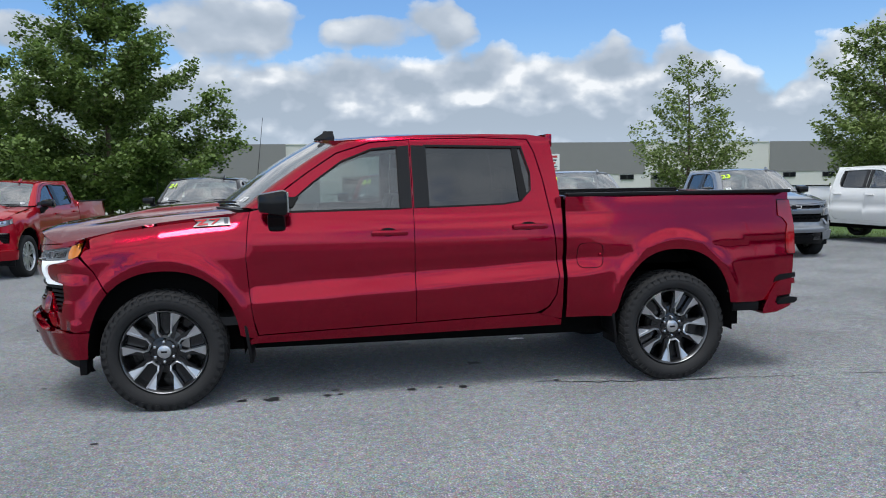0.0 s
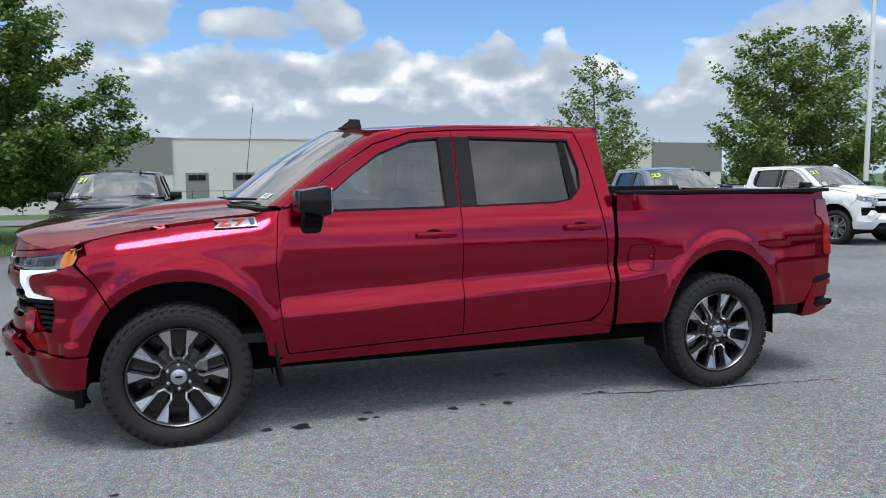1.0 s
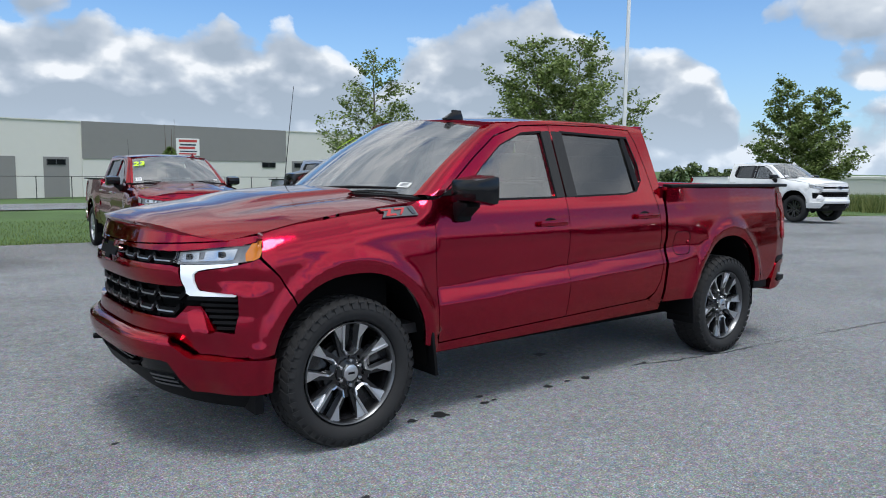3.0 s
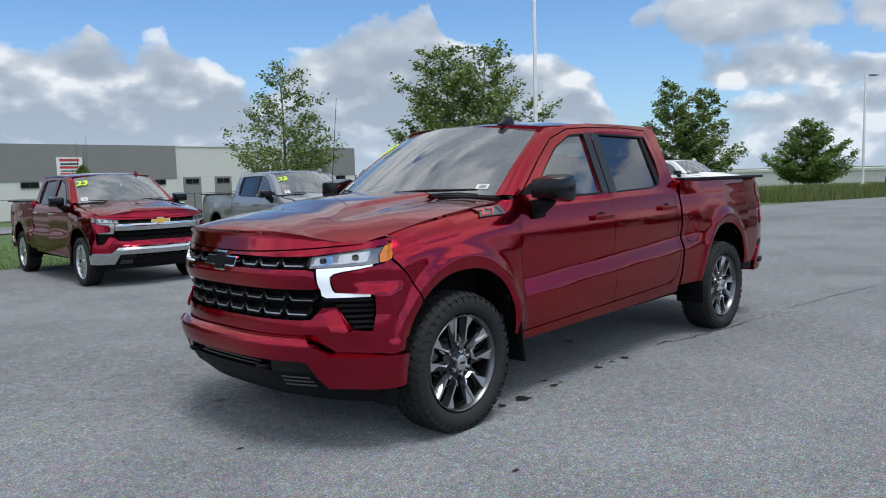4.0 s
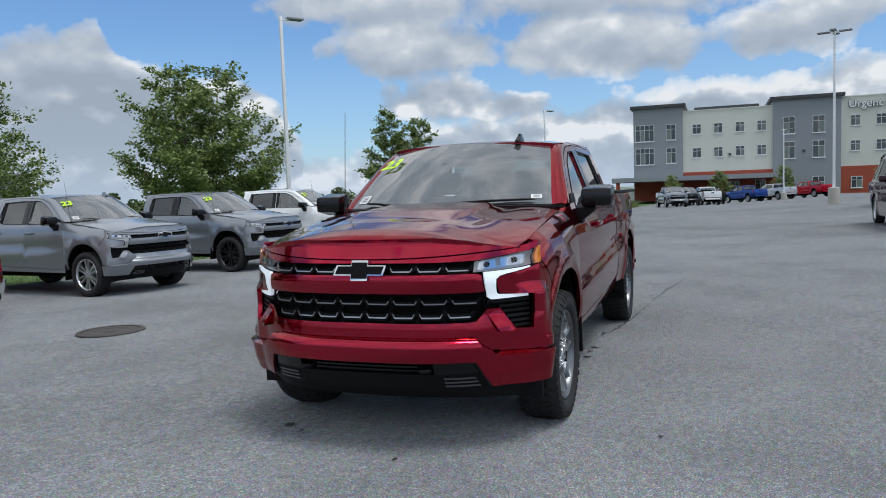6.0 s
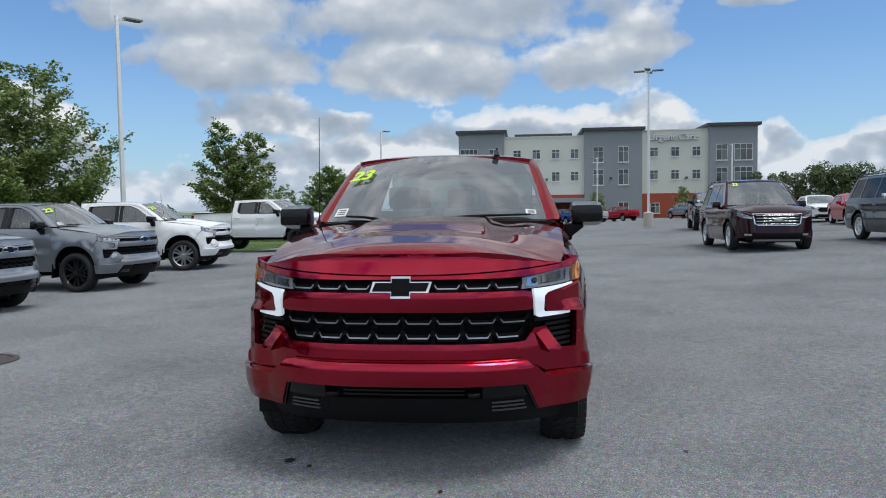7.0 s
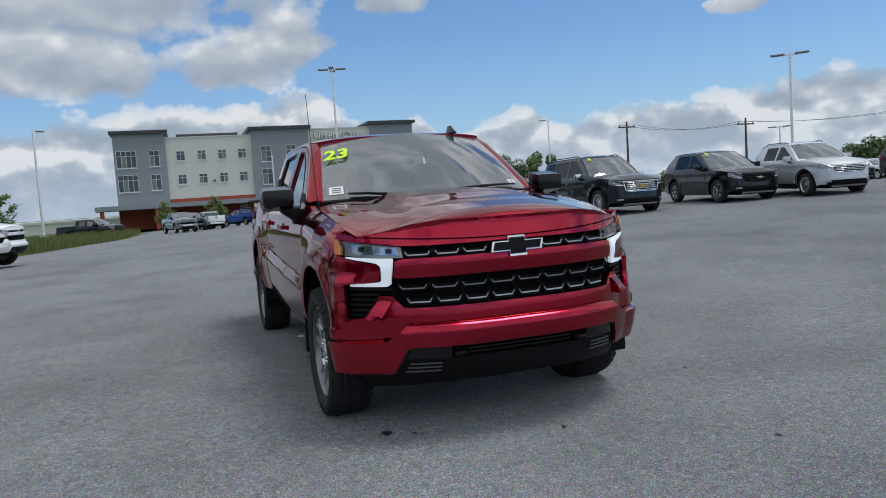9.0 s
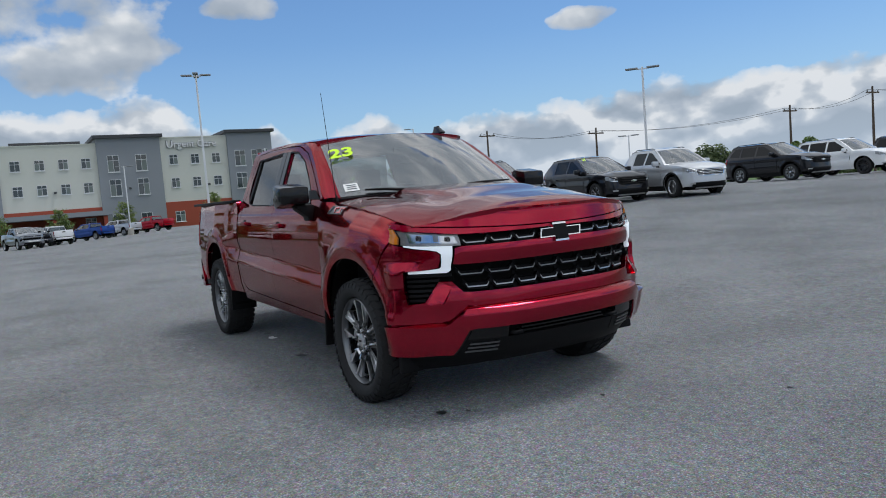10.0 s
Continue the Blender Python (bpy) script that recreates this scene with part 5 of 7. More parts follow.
# ---- the other pickups of the lot ----
ROW = "pickups in the back row"
pickup(heading(-5.55, 9.6, -93), RED_PLAIN, "bright red crew cab pickup parked on asphalt by the trees", ROW, False, "bright", number="")
pickup(heading(-1.4, 9.7, -92), BLACK_PAINT, "black crew cab pickup parked before the grass strip", ROW, False, "bright", number="21")
pickup(heading(2.66, 9.0, -94.4), RED, "dark red crew cab pickup with chrome grille and bumper", ROW, False, "bright", face="chrome", bumper="chrome", number="23")
pickup(heading(6.72, 8.75, -98), STEEL_PAINT, "dark grey crew cab pickup with bright wheels", ROW, False, "bright", number="23")
pickup(heading(10.8, 8.6, -97), GREY_PAINT, "grey crew cab pickup with black wheels", ROW, False, "black", number="23")
pickup(heading(15.7, 8.8, -84), WHITE_PAINT, "white crew cab pickup with bright wheels", ROW, False, "bright", number="21")
pickup(heading(24.05, 7.9, -101, 0.05), WHITE_PAINT, "white lifted pickup with black wheels at the grass edge", ROW, False, "black", number="", lift=0.1)


# ---- sport utility vehicles ----
def suv(m, paint, label, name="suv", group="", length=5.1, wb=3.0, tall=1.9, wide=2.03, front=0.95, belt=1.16, hood=1.12, tyre=0.39, base=0.24, screen=(0.55, 1.35), tail=(0.95, 0.75), grille=CHROME, bars=4, rails=True, number="", wheels="bright", cladding=False):
    """A closed car: fender, doors, quarter panel, glass, face. screen: foot and head of the windscreen behind the front axle; tail: foot and head of the rear glass behind the rear axle."""
    car = thing(name, m, label, "car" if name != "suv" else "suv", group)
    hw, x0, x1 = wide / 2, -front, length - front
    body = new("body")
    body.parent = car
    z_hub = tyre - 0.01
    half = table([(x0, hw * 0.58), (x0 + 0.1, hw * 0.71), (x0 + 0.2, hw * 0.79), (x0 + 0.4, hw * 0.895), (x0 + 0.62, hw * 0.96), (x0 + 0.85, hw * 0.993), (0.3, hw), (wb, hw), (x1 - 0.35, hw * 0.96), (x1 - 0.08, hw * 0.9), (x1, hw * 0.84)])
    cross = table([(base, -0.07), (base + 0.2, -0.015), (0.66, 0.0), (0.78, -0.02), (belt - 0.12, 0.0), (belt, -0.035), (belt + 0.05, -0.06), (tall - 0.1, -0.27), (tall, -0.33)])
    ra = tyre + 0.085

    def flank(x, z):
        y = half(x) + sum(cross(q) for q in (z - 0.02, z, z + 0.02)) / 3
        for cx in (0.0, wb):
            r = math.hypot(x - cx, max(0.0, z - z_hub)) / ra
            y += 0.02 * math.exp(-((r - 1.02) / 0.15) ** 2)
        return (x, -y, z)

    def opening(cx):
        return [(cx - ra * math.cos(a), max(base, z_hub + ra * math.sin(a))) for a in np.linspace(-0.25, math.pi + 0.25, 22)]

    both, L, st = (1, -1), (0, -1, 0), 0.12
    s0, s1 = screen
    t0, t1 = wb + tail[0], wb + tail[1]
    c1, c2, c3 = 0.62, 0.62 + (wb - 0.55) * 0.5 + 0.1, wb - 0.05
    top = table([(x0, hood - 0.24), (x0 + 0.12, hood - 0.155), (x0 + 0.3, hood - 0.085), (x0 + 0.6, hood - 0.025), (s0, hood + 0.03), (s0 + 0.1, belt), (wb, belt + 0.03), (x1, belt + 0.06)])
    panels = (
        ("fender", [(x0 + 0.385, base + 0.1), *opening(0), (c1, base), (c1 + 0.02, top(c1))] + [(x, top(x)) for x in np.arange(c1 - 0.1, x0 + 0.42, -0.1)] + [(x0 + 0.385, top(x0 + 0.385))]),
        ("front_door", [(c1 + 0.015, base), (c2, base), (c2, belt), (c1 + 0.03, top(c1) + 0.005)]),
        ("rear_door", [(c2 + 0.012, base), (wb - ra - 0.02, base), (wb - ra * 0.9, z_hub + ra * 0.45), (wb - ra * 0.6, z_hub + ra * 0.82), (c3, z_hub + ra * 1.03), (c3 + 0.05, belt), (c2 + 0.012, belt)]),
        ("quarter_panel", [(wb - ra * 0.59 + 0.012, z_hub + ra * 0.83)] + [p for p in opening(wb) if p[0] > wb - ra * 0.5] + [(x1 - 0.05, base + 0.1), (x1, 0.6), (x1 - 0.02, belt), (c3 + 0.065, belt)]),
    )
    for nm, poly in panels:
        made = patch(nm, [poly], flank, L, paint, body, st, 0.03, both)
        if nm.endswith("door"):
            hx = (c2 if nm[0] == "f" else c3) - 0.16
            for d in made:
                s = 1 if sum(v.co.y for v in d.data.vertices) < 0 else -1
                yy = -flank(hx, belt - 0.17)[1]
                bm = bmesh.new()
                add_box(bm, (hx - 0.1, -s * yy - 0.03, belt - 0.19), (hx + 0.1, -s * yy + 0.03, belt - 0.155), 0.012)
                part("door_handle", bm, paint, d, smooth=True)
    if cladding:
        for nm, xa, xb in (("sill_trim", ra, wb - ra),):
            patch(nm, [[(xa, base - 0.02), (xb, base - 0.02), (xb, base + 0.14), (xa, base + 0.14)]], flank, L, TRIM, body, 0.2, 0.02, both, lift=0.01)
        for cx in (0.0, wb):
            arc = opening(cx)
            outer = [(cx + (x - cx) * 1.13, z_hub + (z - z_hub) * 1.13) for x, z in arc]
            patch("arch_trim", [outer + arc[::-1]], flank, L, TRIM, body, 0.1, 0.02, both, lift=0.008)
    # upper sides with windows
    rt = tall - 0.075
    pil = [(s0 - 0.02, belt - 0.01), (s0 + (s1 - s0) * 0.55, belt + (rt - belt) * 0.58), (s1 + 0.05, rt - 0.01), ((s1 + t1) / 2, rt + 0.02), (t1, rt - 0.02), (t0 - 0.02, belt + 0.1), (t0, belt)]
    w1 = [(s0 + 0.22, belt + 0.03), (c2 - 0.04, belt + 0.03), (c2 - 0.04, rt - 0.07), (s1 + 0.16, rt - 0.08)]
    w2 = [(c2 + 0.05, belt + 0.03), (c3 - 0.02, belt + 0.035), (c3 - 0.02, rt - 0.075), (c2 + 0.05, rt - 0.07)]
    w3 = [(c3 + 0.06, belt + 0.04), (t0 - 0.2, belt + 0.06), (t1 - 0.14, rt - 0.09), (c3 + 0.06, rt - 0.08)]
    wins = [w1, w2] + ([w3] if t1 - c3 > 0.35 else [])
    patch("pillar_frame", [pil, *wins], flank, L, paint, body, st, 0.03, both)
    for w in wins:
        patch("side_window", [w], flank, L, DARK_GLASS, body, 0.15, 0, both, lift=-0.008)
    yr = -flank(1.5, rt)[1]

    def roof_at(x, y):
        return (x, y, tall - 0.055 * (abs(y) / yr) ** 2.5 - 0.05 * smooth(s1 + 0.3, s1 - 0.1, x) - 0.05 * smooth(t1 - 0.3, t1 + 0.1, x))
    patch("roof", [[(s1, -yr), (t1, -yr), (t1 + 0.06, 0), (t1, yr), (s1, yr), (s1 - 0.1, 0)]], roof_at, (0, 0, 1), paint, body, 0.2, 0.03)
    if rails:
        for s in (-1, 1):
            tube("roof_rail", [(s1 + 0.1, s * (yr - 0.03), tall - 0.055), (s1 + 0.25, s * (yr - 0.03), tall - 0.012), (t1 - 0.3, s * (yr - 0.03), tall - 0.015), (t1 - 0.1, s * (yr - 0.03), tall - 0.07)], 0.016, GLOSS, body, sides=6)
    yb = -flank(s0 + 0.1, belt)[1] - 0.03

    def screen_at(a, t):
        xa, xb = s0 - 0.2 + 0.2 * a * a, s1 - 0.1 + 0.12 * a * a
        return (xa + (xb - xa) * t, a * (yb + (yr - yb) * t), hood + 0.03 + (tall - 0.05 - 0.03 * a * a - hood - 0.03) * t + 0.03 * math.sin(math.pi * t))
    ws = patch("windscreen", [[(-1, 0), (1, 0), (1, 1), (-1, 1)]], screen_at, (-1, 0, 0.7), WINDSHIELD, body, 0.2, 0)[0]
    ws.visible_shadow = False
    patch("windscreen_border", [[(-1.01, -0.01), (1.01, -0.01), (1.01, 1.01), (-1.01, 1.01)], [(-0.94, 0.06), (0.94, 0.06), (0.94, 0.93), (-0.94, 0.93)]], screen_at, (-1, 0, 0.7), paint, body, 0.2, 0.01, lift=0.004)

    def bonnet(x, y):
        a = abs(y) / half(x)
        return (x, y, top(x) + 0.07 * (1 - a ** 2.5) * smooth(x0, x0 + 0.5, x) + 0.018 * smooth(0.6, 0.45, a) * smooth(x0 + 0.1, x0 + 0.5, x))
    yh = [(x, -flank(x, top(x))[1] - 0.012) for x in np.arange(x0 + 0.06, s0 + 0.02, 0.1)]
    patch("hood", [[(x, y) for x, y in yh] + [(s0 - 0.2, 0)] + [(x, -y) for x, y in reversed(yh)]], bonnet, (0, 0, 1), paint, body, 0.1, 0.03)

    face_x = table([(base, x0 + 0.16), (base + 0.12, x0 + 0.04), (base + 0.2, x0 + 0.0), (0.55, x0 + 0.01), (hood - 0.3, x0 + 0.035), (hood - 0.15, x0 + 0.07), (hood, x0 + 0.16)])
    yf = hw * 0.895

    def face_at(y, z):
        return (face_x(z) + (x0 + 0.395 - face_x(z)) * (abs(y) / yf) ** 4.2, y, z)
    g0, g1 = hood - (0.46 if tall > 1.8 else 0.38), hood - 0.165
    patch("front_panel", [[(-yf, base + 0.1), (yf, base + 0.1), (yf, hood - 0.065), (yf * 0.85, hood - 0.09), (yf * 0.5, hood - 0.12), (0, hood - 0.125), (-yf * 0.5, hood - 0.12), (-yf * 0.85, hood - 0.09), (-yf, hood - 0.065)]], face_at, (-1, 0, 0), paint, body, 0.1, 0.03)
    gr = patch("grille", [[(-yf * 0.58, g0 + 0.04), (-yf * 0.48, g0), (yf * 0.48, g0), (yf * 0.58, g0 + 0.04), (yf * 0.63, g1), (-yf * 0.63, g1)]], face_at, (-1, 0, 0), GRILLE, body, 0.1, 0.02, lift=0.012)[0]
    ring = [(-yf * 0.59, g0 + 0.035), (-yf * 0.49, g0 - 0.008), (yf * 0.49, g0 - 0.008), (yf * 0.59, g0 + 0.035), (yf * 0.645, g1 + 0.008), (-yf * 0.645, g1 + 0.008)]
    inner = [(y * 0.955, z + (0.018 if z < (g0 + g1) / 2 else -0.018)) for y, z in ring]
    patch("grille_surround", [ring, inner], face_at, (-1, 0, 0), grille, gr, 0.1, 0.02, lift=0.03)
    for k in range(bars):
        z = g0 + 0.035 + (g1 - g0 - 0.07) * k / max(1, bars - 1)
        v, f = [], []
        add_tube(v, f, [Vector(face_at(y, z)) + Vector((-0.035, 0, 0)) for y in np.linspace(-yf * 0.56, yf * 0.56, 11)], [0.013] * 11, 6)
        mesh_ob("grille_bar", v, f, grille, gr)
    if bars == 5:
        for k in range(12):
            y = yf * (-0.5 + k / 11)
            v, f = [], []
            add_tube(v, f, [Vector(face_at(y + d, z)) + Vector((-0.03, 0, 0)) for d, z in ((-0.03, g0 + 0.03), (0.03, (g0 + g1) / 2), (-0.03, g1 - 0.03))], [0.008] * 3, 5)
            mesh_ob("grille_mesh", v, f, grille, gr)
    xe, ze = face_at(0, (g0 + g1) / 2)[0] - 0.05, (g0 + g1) / 2
    bm = bmesh.new()
    add_box(bm, (xe - 0.012, -0.11, ze - 0.02), (xe + 0.02, 0.11, ze + 0.02), 0.006)
    add_box(bm, (xe - 0.015, -0.045, ze - 0.036), (xe + 0.02, 0.045, ze + 0.036), 0.006)
    part("emblem", bm, GOLD if bars == 5 else CHROME, gr)
    low = patch("lower_grille", [[(-yf * 0.8, base + 0.06), (yf * 0.8, base + 0.06), (yf * 0.72, base + 0.22), (-yf * 0.72, base + 0.22)]], face_at, (-1, 0, 0), TRIM, body, 0.12, 0.02, lift=0.012)[0]
    patch("skid_trim", [[(-yf * 0.62, base + 0.03), (yf * 0.62, base + 0.03), (yf * 0.6, base + 0.075), (-yf * 0.6, base + 0.075)]], face_at, (-1, 0, 0), LAMP_IN, low, 0.15, 0.02, lift=0.02)
    for s in both:
        hl = new("headlight")
        hl.parent = body
        lp = [(yf * 0.64, g1 - 0.12), (yf * 0.84, g1 - 0.10), (yf * 0.985, g1 - 0.04), (yf * 0.985, g1 + 0.075), (yf * 0.88, g1 + 0.06), (yf * 0.65, g1 - 0.005)]
        patch("lamp_housing", [lp], face_at, (-1, 0, 0), LAMP_IN, hl, 0.08, 0.02, (s,), lift=0.01)
        for yy, zz in ((0.73, g1 - 0.055), (0.86, g1 - 0.03)):
            c = Vector(face_at(yf * yy, zz))
            v, f = [], []
            add_tube(v, f, [(c.x + 0.02, s * c.y, zz), (c.x - 0.016, s * c.y, zz)], [0.045, 0.04], 12)
            mesh_ob("projector", v, f, CHROME, hl)
        patch("running_light", [[(yf * 0.655, g1 - 0.115), (yf * 0.84, g1 - 0.095), (yf * 0.84, g1 - 0.082), (yf * 0.655, g1 - 0.1)]], face_at, (-1, 0, 0), DRL, hl, 0.08, 0.012, (s,), lift=0.016)
        patch("lens", [lp], face_at, (-1, 0, 0), LENS, hl, 0.08, 0, (s,), lift=0.022)[0].visible_shadow = False
        patch("fog_light", [[(yf * 0.66, base + 0.17), (yf * 0.82, base + 0.17), (yf * 0.82, base + 0.21), (yf * 0.66, base + 0.21)]], face_at, (-1, 0, 0), LAMP_IN, body, 0.1, 0.02, (s,), lift=0.02)
        patch("tail_light", [[(x1 - 0.16, belt - 0.2), (x1 - 0.02, belt - 0.2), (x1 - 0.03, belt + 0.0), (x1 - 0.18, belt + 0.0)]], flank, L, TAIL, body, 0.1, 0.02, (s,), lift=0.012)
        mr = new("side_mirror")
        mr.parent = body
        sg = -1 if s == 1 else 1
        bm = bmesh.new()
        xm = s0 + 0.28
        add_box(bm, (xm, min(sg * (hw - 0.02), sg * (hw + 0.2)), belt - 0.03), (xm + 0.12, max(sg * (hw - 0.02), sg * (hw + 0.2)), belt + 0.14), 0.035)
        part("mirror_housing", bm, CHROME if grille is CHROME and bars == 5 else paint, mr, smooth=True)
        bm = bmesh.new()
        add_box(bm, (xm + 0.02, min(sg * (hw - 0.1), sg * (hw + 0.05)), belt - 0.07), (xm + 0.1, max(sg * (hw - 0.1), sg * (hw + 0.05)), belt - 0.01), 0.015)
        part("mirror_arm", bm, TRIM, mr, smooth=True)
    # back and underside
    patch("back_panel", [[(-hw * 0.82, base + 0.15), (hw * 0.82, base + 0.15), (hw * 0.84, belt), (-hw * 0.84, belt)]], lambda y, z: (x1 - 0.02 - 0.08 * (y / hw) ** 2, y, z), (1, 0, 0), paint, body, 0.25, 0.03)
    patch("back_window", [[(-1, 0), (1, 0), (1, 1), (-1, 1)]], lambda a, t: (x1 - 0.05 + (t1 - x1 + 0.05) * t, a * (hw * 0.8 + (yr - hw * 0.8) * t), belt + (tall - 0.08 - belt) * t), (1, 0, 0.5), DARK_GLASS, body, 0.3, 0.02)
    bm = bmesh.new()
    add_box(bm, (x0 + 0.3, -hw * 0.62, base - 0.02), (x1 - 0.2, hw * 0.62, base + 0.2))
    part("chassis", bm, DARK, body)
    box("engine_block", (x0 + 0.35, -hw * 0.6, base + 0.2), (s0, hw * 0.6, hood - 0.2), DARK, body)
    box("dashboard", (s0 + 0.05, -hw * 0.8, base + 0.3), (s0 + 0.4, hw * 0.8, belt - 0.02), DASH, body, bevel=0.03)
    for y in (-hw * 0.42, hw * 0.42):
        bm = bmesh.new()
        add_box(bm, (1.55, y - 0.24, base + 0.3), (1.72, y + 0.24, belt + 0.2), 0.05)
        add_box(bm, (1.6, y - 0.13, belt + 0.2), (1.7, y + 0.13, belt + 0.42), 0.04)
        part("front_seat", bm, SEAT, body, smooth=True)
    for cx in (0.0, wb):
        for s in (-1, 1):
            v, f = [], []
            for i in range(15):
                a = math.pi * i / 14
                px, pz = cx - (ra + 0.02) * math.cos(a), z_hub + (ra + 0.02) * math.sin(a)
                v += [(px, s * (hw - 0.06), pz), (px, s * (hw - 0.4), pz)]
            f = [(2 * i, 2 * i + 1, 2 * i + 3, 2 * i + 2) for i in range(14)] + [tuple(2 * i + 1 for i in range(15))]
            mesh_ob("wheel_well", v, f, DARK, body, smooth=False)
            wheel(car, cx, s * (hw - 0.135), s, wheels, r=tyre, w=0.24, rim=tyre * 0.68, hub_z=z_hub, fine=False)
    if number:
        lettering("year_number", number, 0.15, 0.001, NEON, Matrix.Translation(Vector(screen_at(0.72, 0.78)) + Vector((-0.03, 0, 0.02))) @ Matrix.Rotation(radians(-90), 4, "Z") @ Matrix.Rotation(radians(42), 4, "X"), body, "neon yellow-green year number", 0.006)
    return car


FRONT_ROW = "sport utility vehicles in the front row"
suv(heading(15.8, -7.0, 178), MAROON, "dark cherry full-size suv with chrome barred grille", length=5.35, wb=3.07, tall=1.93, wide=2.06, number="22", grille=CHROME, bars=4, group=FRONT_ROW)
suv(heading(15.2, -11.2, 179), GRAPHITE, "black-grey full-size suv with chrome mesh grille and mirrors", length=5.18, wb=2.95, tall=1.89, wide=2.04, number="19", grille=CHROME, bars=5, group=FRONT_ROW)
suv(heading(14.3, -14.9, 171), BLACK_PAINT, "black compact suv with dark grille", length=4.58, wb=2.71, tall=1.66, wide=1.88, front=0.92, belt=1.06, hood=0.98, tyre=0.36, base=0.22, screen=(0.5, 1.45), tail=(0.85, 0.3), grille=TRIM, bars=3, rails=False, number="21", wheels="two_tone", group=FRONT_ROW)
suv(heading(12.6, -16.7, 165), SILVER_PAINT, "silver compact suv with black lower cladding", length=4.28, wb=2.555, tall=1.65, wide=1.78, front=0.92, belt=1.06, hood=1.02, tyre=0.34, base=0.22, screen=(0.42, 1.3), tail=(0.78, 0.3), grille=CHROME, bars=4, cladding=True, group=FRONT_ROW)
suv(heading(14.8, -25.8, 175), BLACK_PAINT, "black small suv with machined wheels", length=4.41, wb=2.64, tall=1.66, wide=1.81, front=0.88, belt=1.08, hood=1.04, tyre=0.35, base=0.23, screen=(0.45, 1.3), tail=(0.8, 0.5), grille=TRIM, bars=3, cladding=True, wheels="two_tone", group=FRONT_ROW)
suv(heading(15.2, -31.7, 175), WHITE_PAINT, "white suv with black wheels", length=4.82, wb=2.92, tall=1.76, wide=1.94, front=0.92, belt=1.1, hood=1.06, tyre=0.38, base=0.26, screen=(0.5, 1.4), tail=(0.9, 0.6), grille=TRIM, bars=3, wheels="black", group=FRONT_ROW)
suv(heading(14.0, -36.5, 175), GRAPHITE, "dark grey suv beyond the white one", length=4.8, wb=2.9, tall=1.8, wide=1.95, front=0.92, number="", group=FRONT_ROW)
suv(heading(31.0, -16.0, 172), RED_PLAIN, "red sedan parked farther back", name="sedan", length=4.7, wb=2.75, tall=1.45, wide=1.84, front=0.95, belt=0.95, hood=0.88, tyre=0.33, base=0.2, screen=(0.45, 1.35), tail=(0.75, 0.0), rails=False, grille=TRIM, bars=2)
suv(heading(32.3, -39.7, 172), GRAPHITE, "grey sedan half hidden behind the silver suv", name="sedan", length=4.7, wb=2.75, tall=1.45, wide=1.84, front=0.95, belt=0.95, hood=0.88, tyre=0.33, base=0.2, screen=(0.45, 1.35), tail=(0.75, 0.0), rails=False, grille=TRIM, bars=2)
suv(heading(35.5, -46.2, 170), WHITE_PAINT, "white crossover parked far back", name="sedan", length=4.6, wb=2.7, tall=1.55, wide=1.84, front=0.95, belt=1.0, hood=0.93, tyre=0.34, base=0.2, screen=(0.45, 1.35), tail=(0.75, 0.2), rails=False, grille=TRIM, bars=2)
suv(heading(37.5, -16.6, 172), WHITE_PAINT, "white car parked behind the red sedan", name="sedan", length=4.6, wb=2.7, tall=1.5, wide=1.84, front=0.95, belt=1.0, hood=0.93, tyre=0.34, base=0.2, screen=(0.45, 1.35), tail=(0.75, 0.2), rails=False, grille=TRIM, bars=2)
pickup(heading(33.5, -9.9, 172), BLACK_PAINT, "black pickup parked farther back on the lot", "", False, "bright", number="")
FAR = "pickups parked before the clinic"
for fx, fy, dg, pt, lb in ((66.0, 7.6, -122, BLACK_PAINT, "black heavy pickup parked by the weeds"), (69.0, 1.5, 195, GREY_PAINT, "grey pickup parked before the clinic"), (76.0, 0.5, 195, GRAPHITE, "dark grey pickup parked before the clinic"), (83.0, -0.5, 15, WHITE_PAINT, "white pickup parked before the clinic"), (90.0, -1.0, 15, BLACK_PAINT, "black pickup parked before the clinic"), (93.0, -4.2, 35, BLUE_PAINT, "blue pickup parked before the clinic"), (96.0, -7.6, 35, SILVER_PAINT, "silver pickup parked before the clinic"), (97.0, -11.6, 35, RED_PLAIN, "red pickup parked before the clinic"), (92.0, -19.5, 20, GREY_PAINT, "grey pickup parked before the brick wall")):
    pickup(heading(fx, fy, dg), pt, lb, FAR, False, "bright", number="")


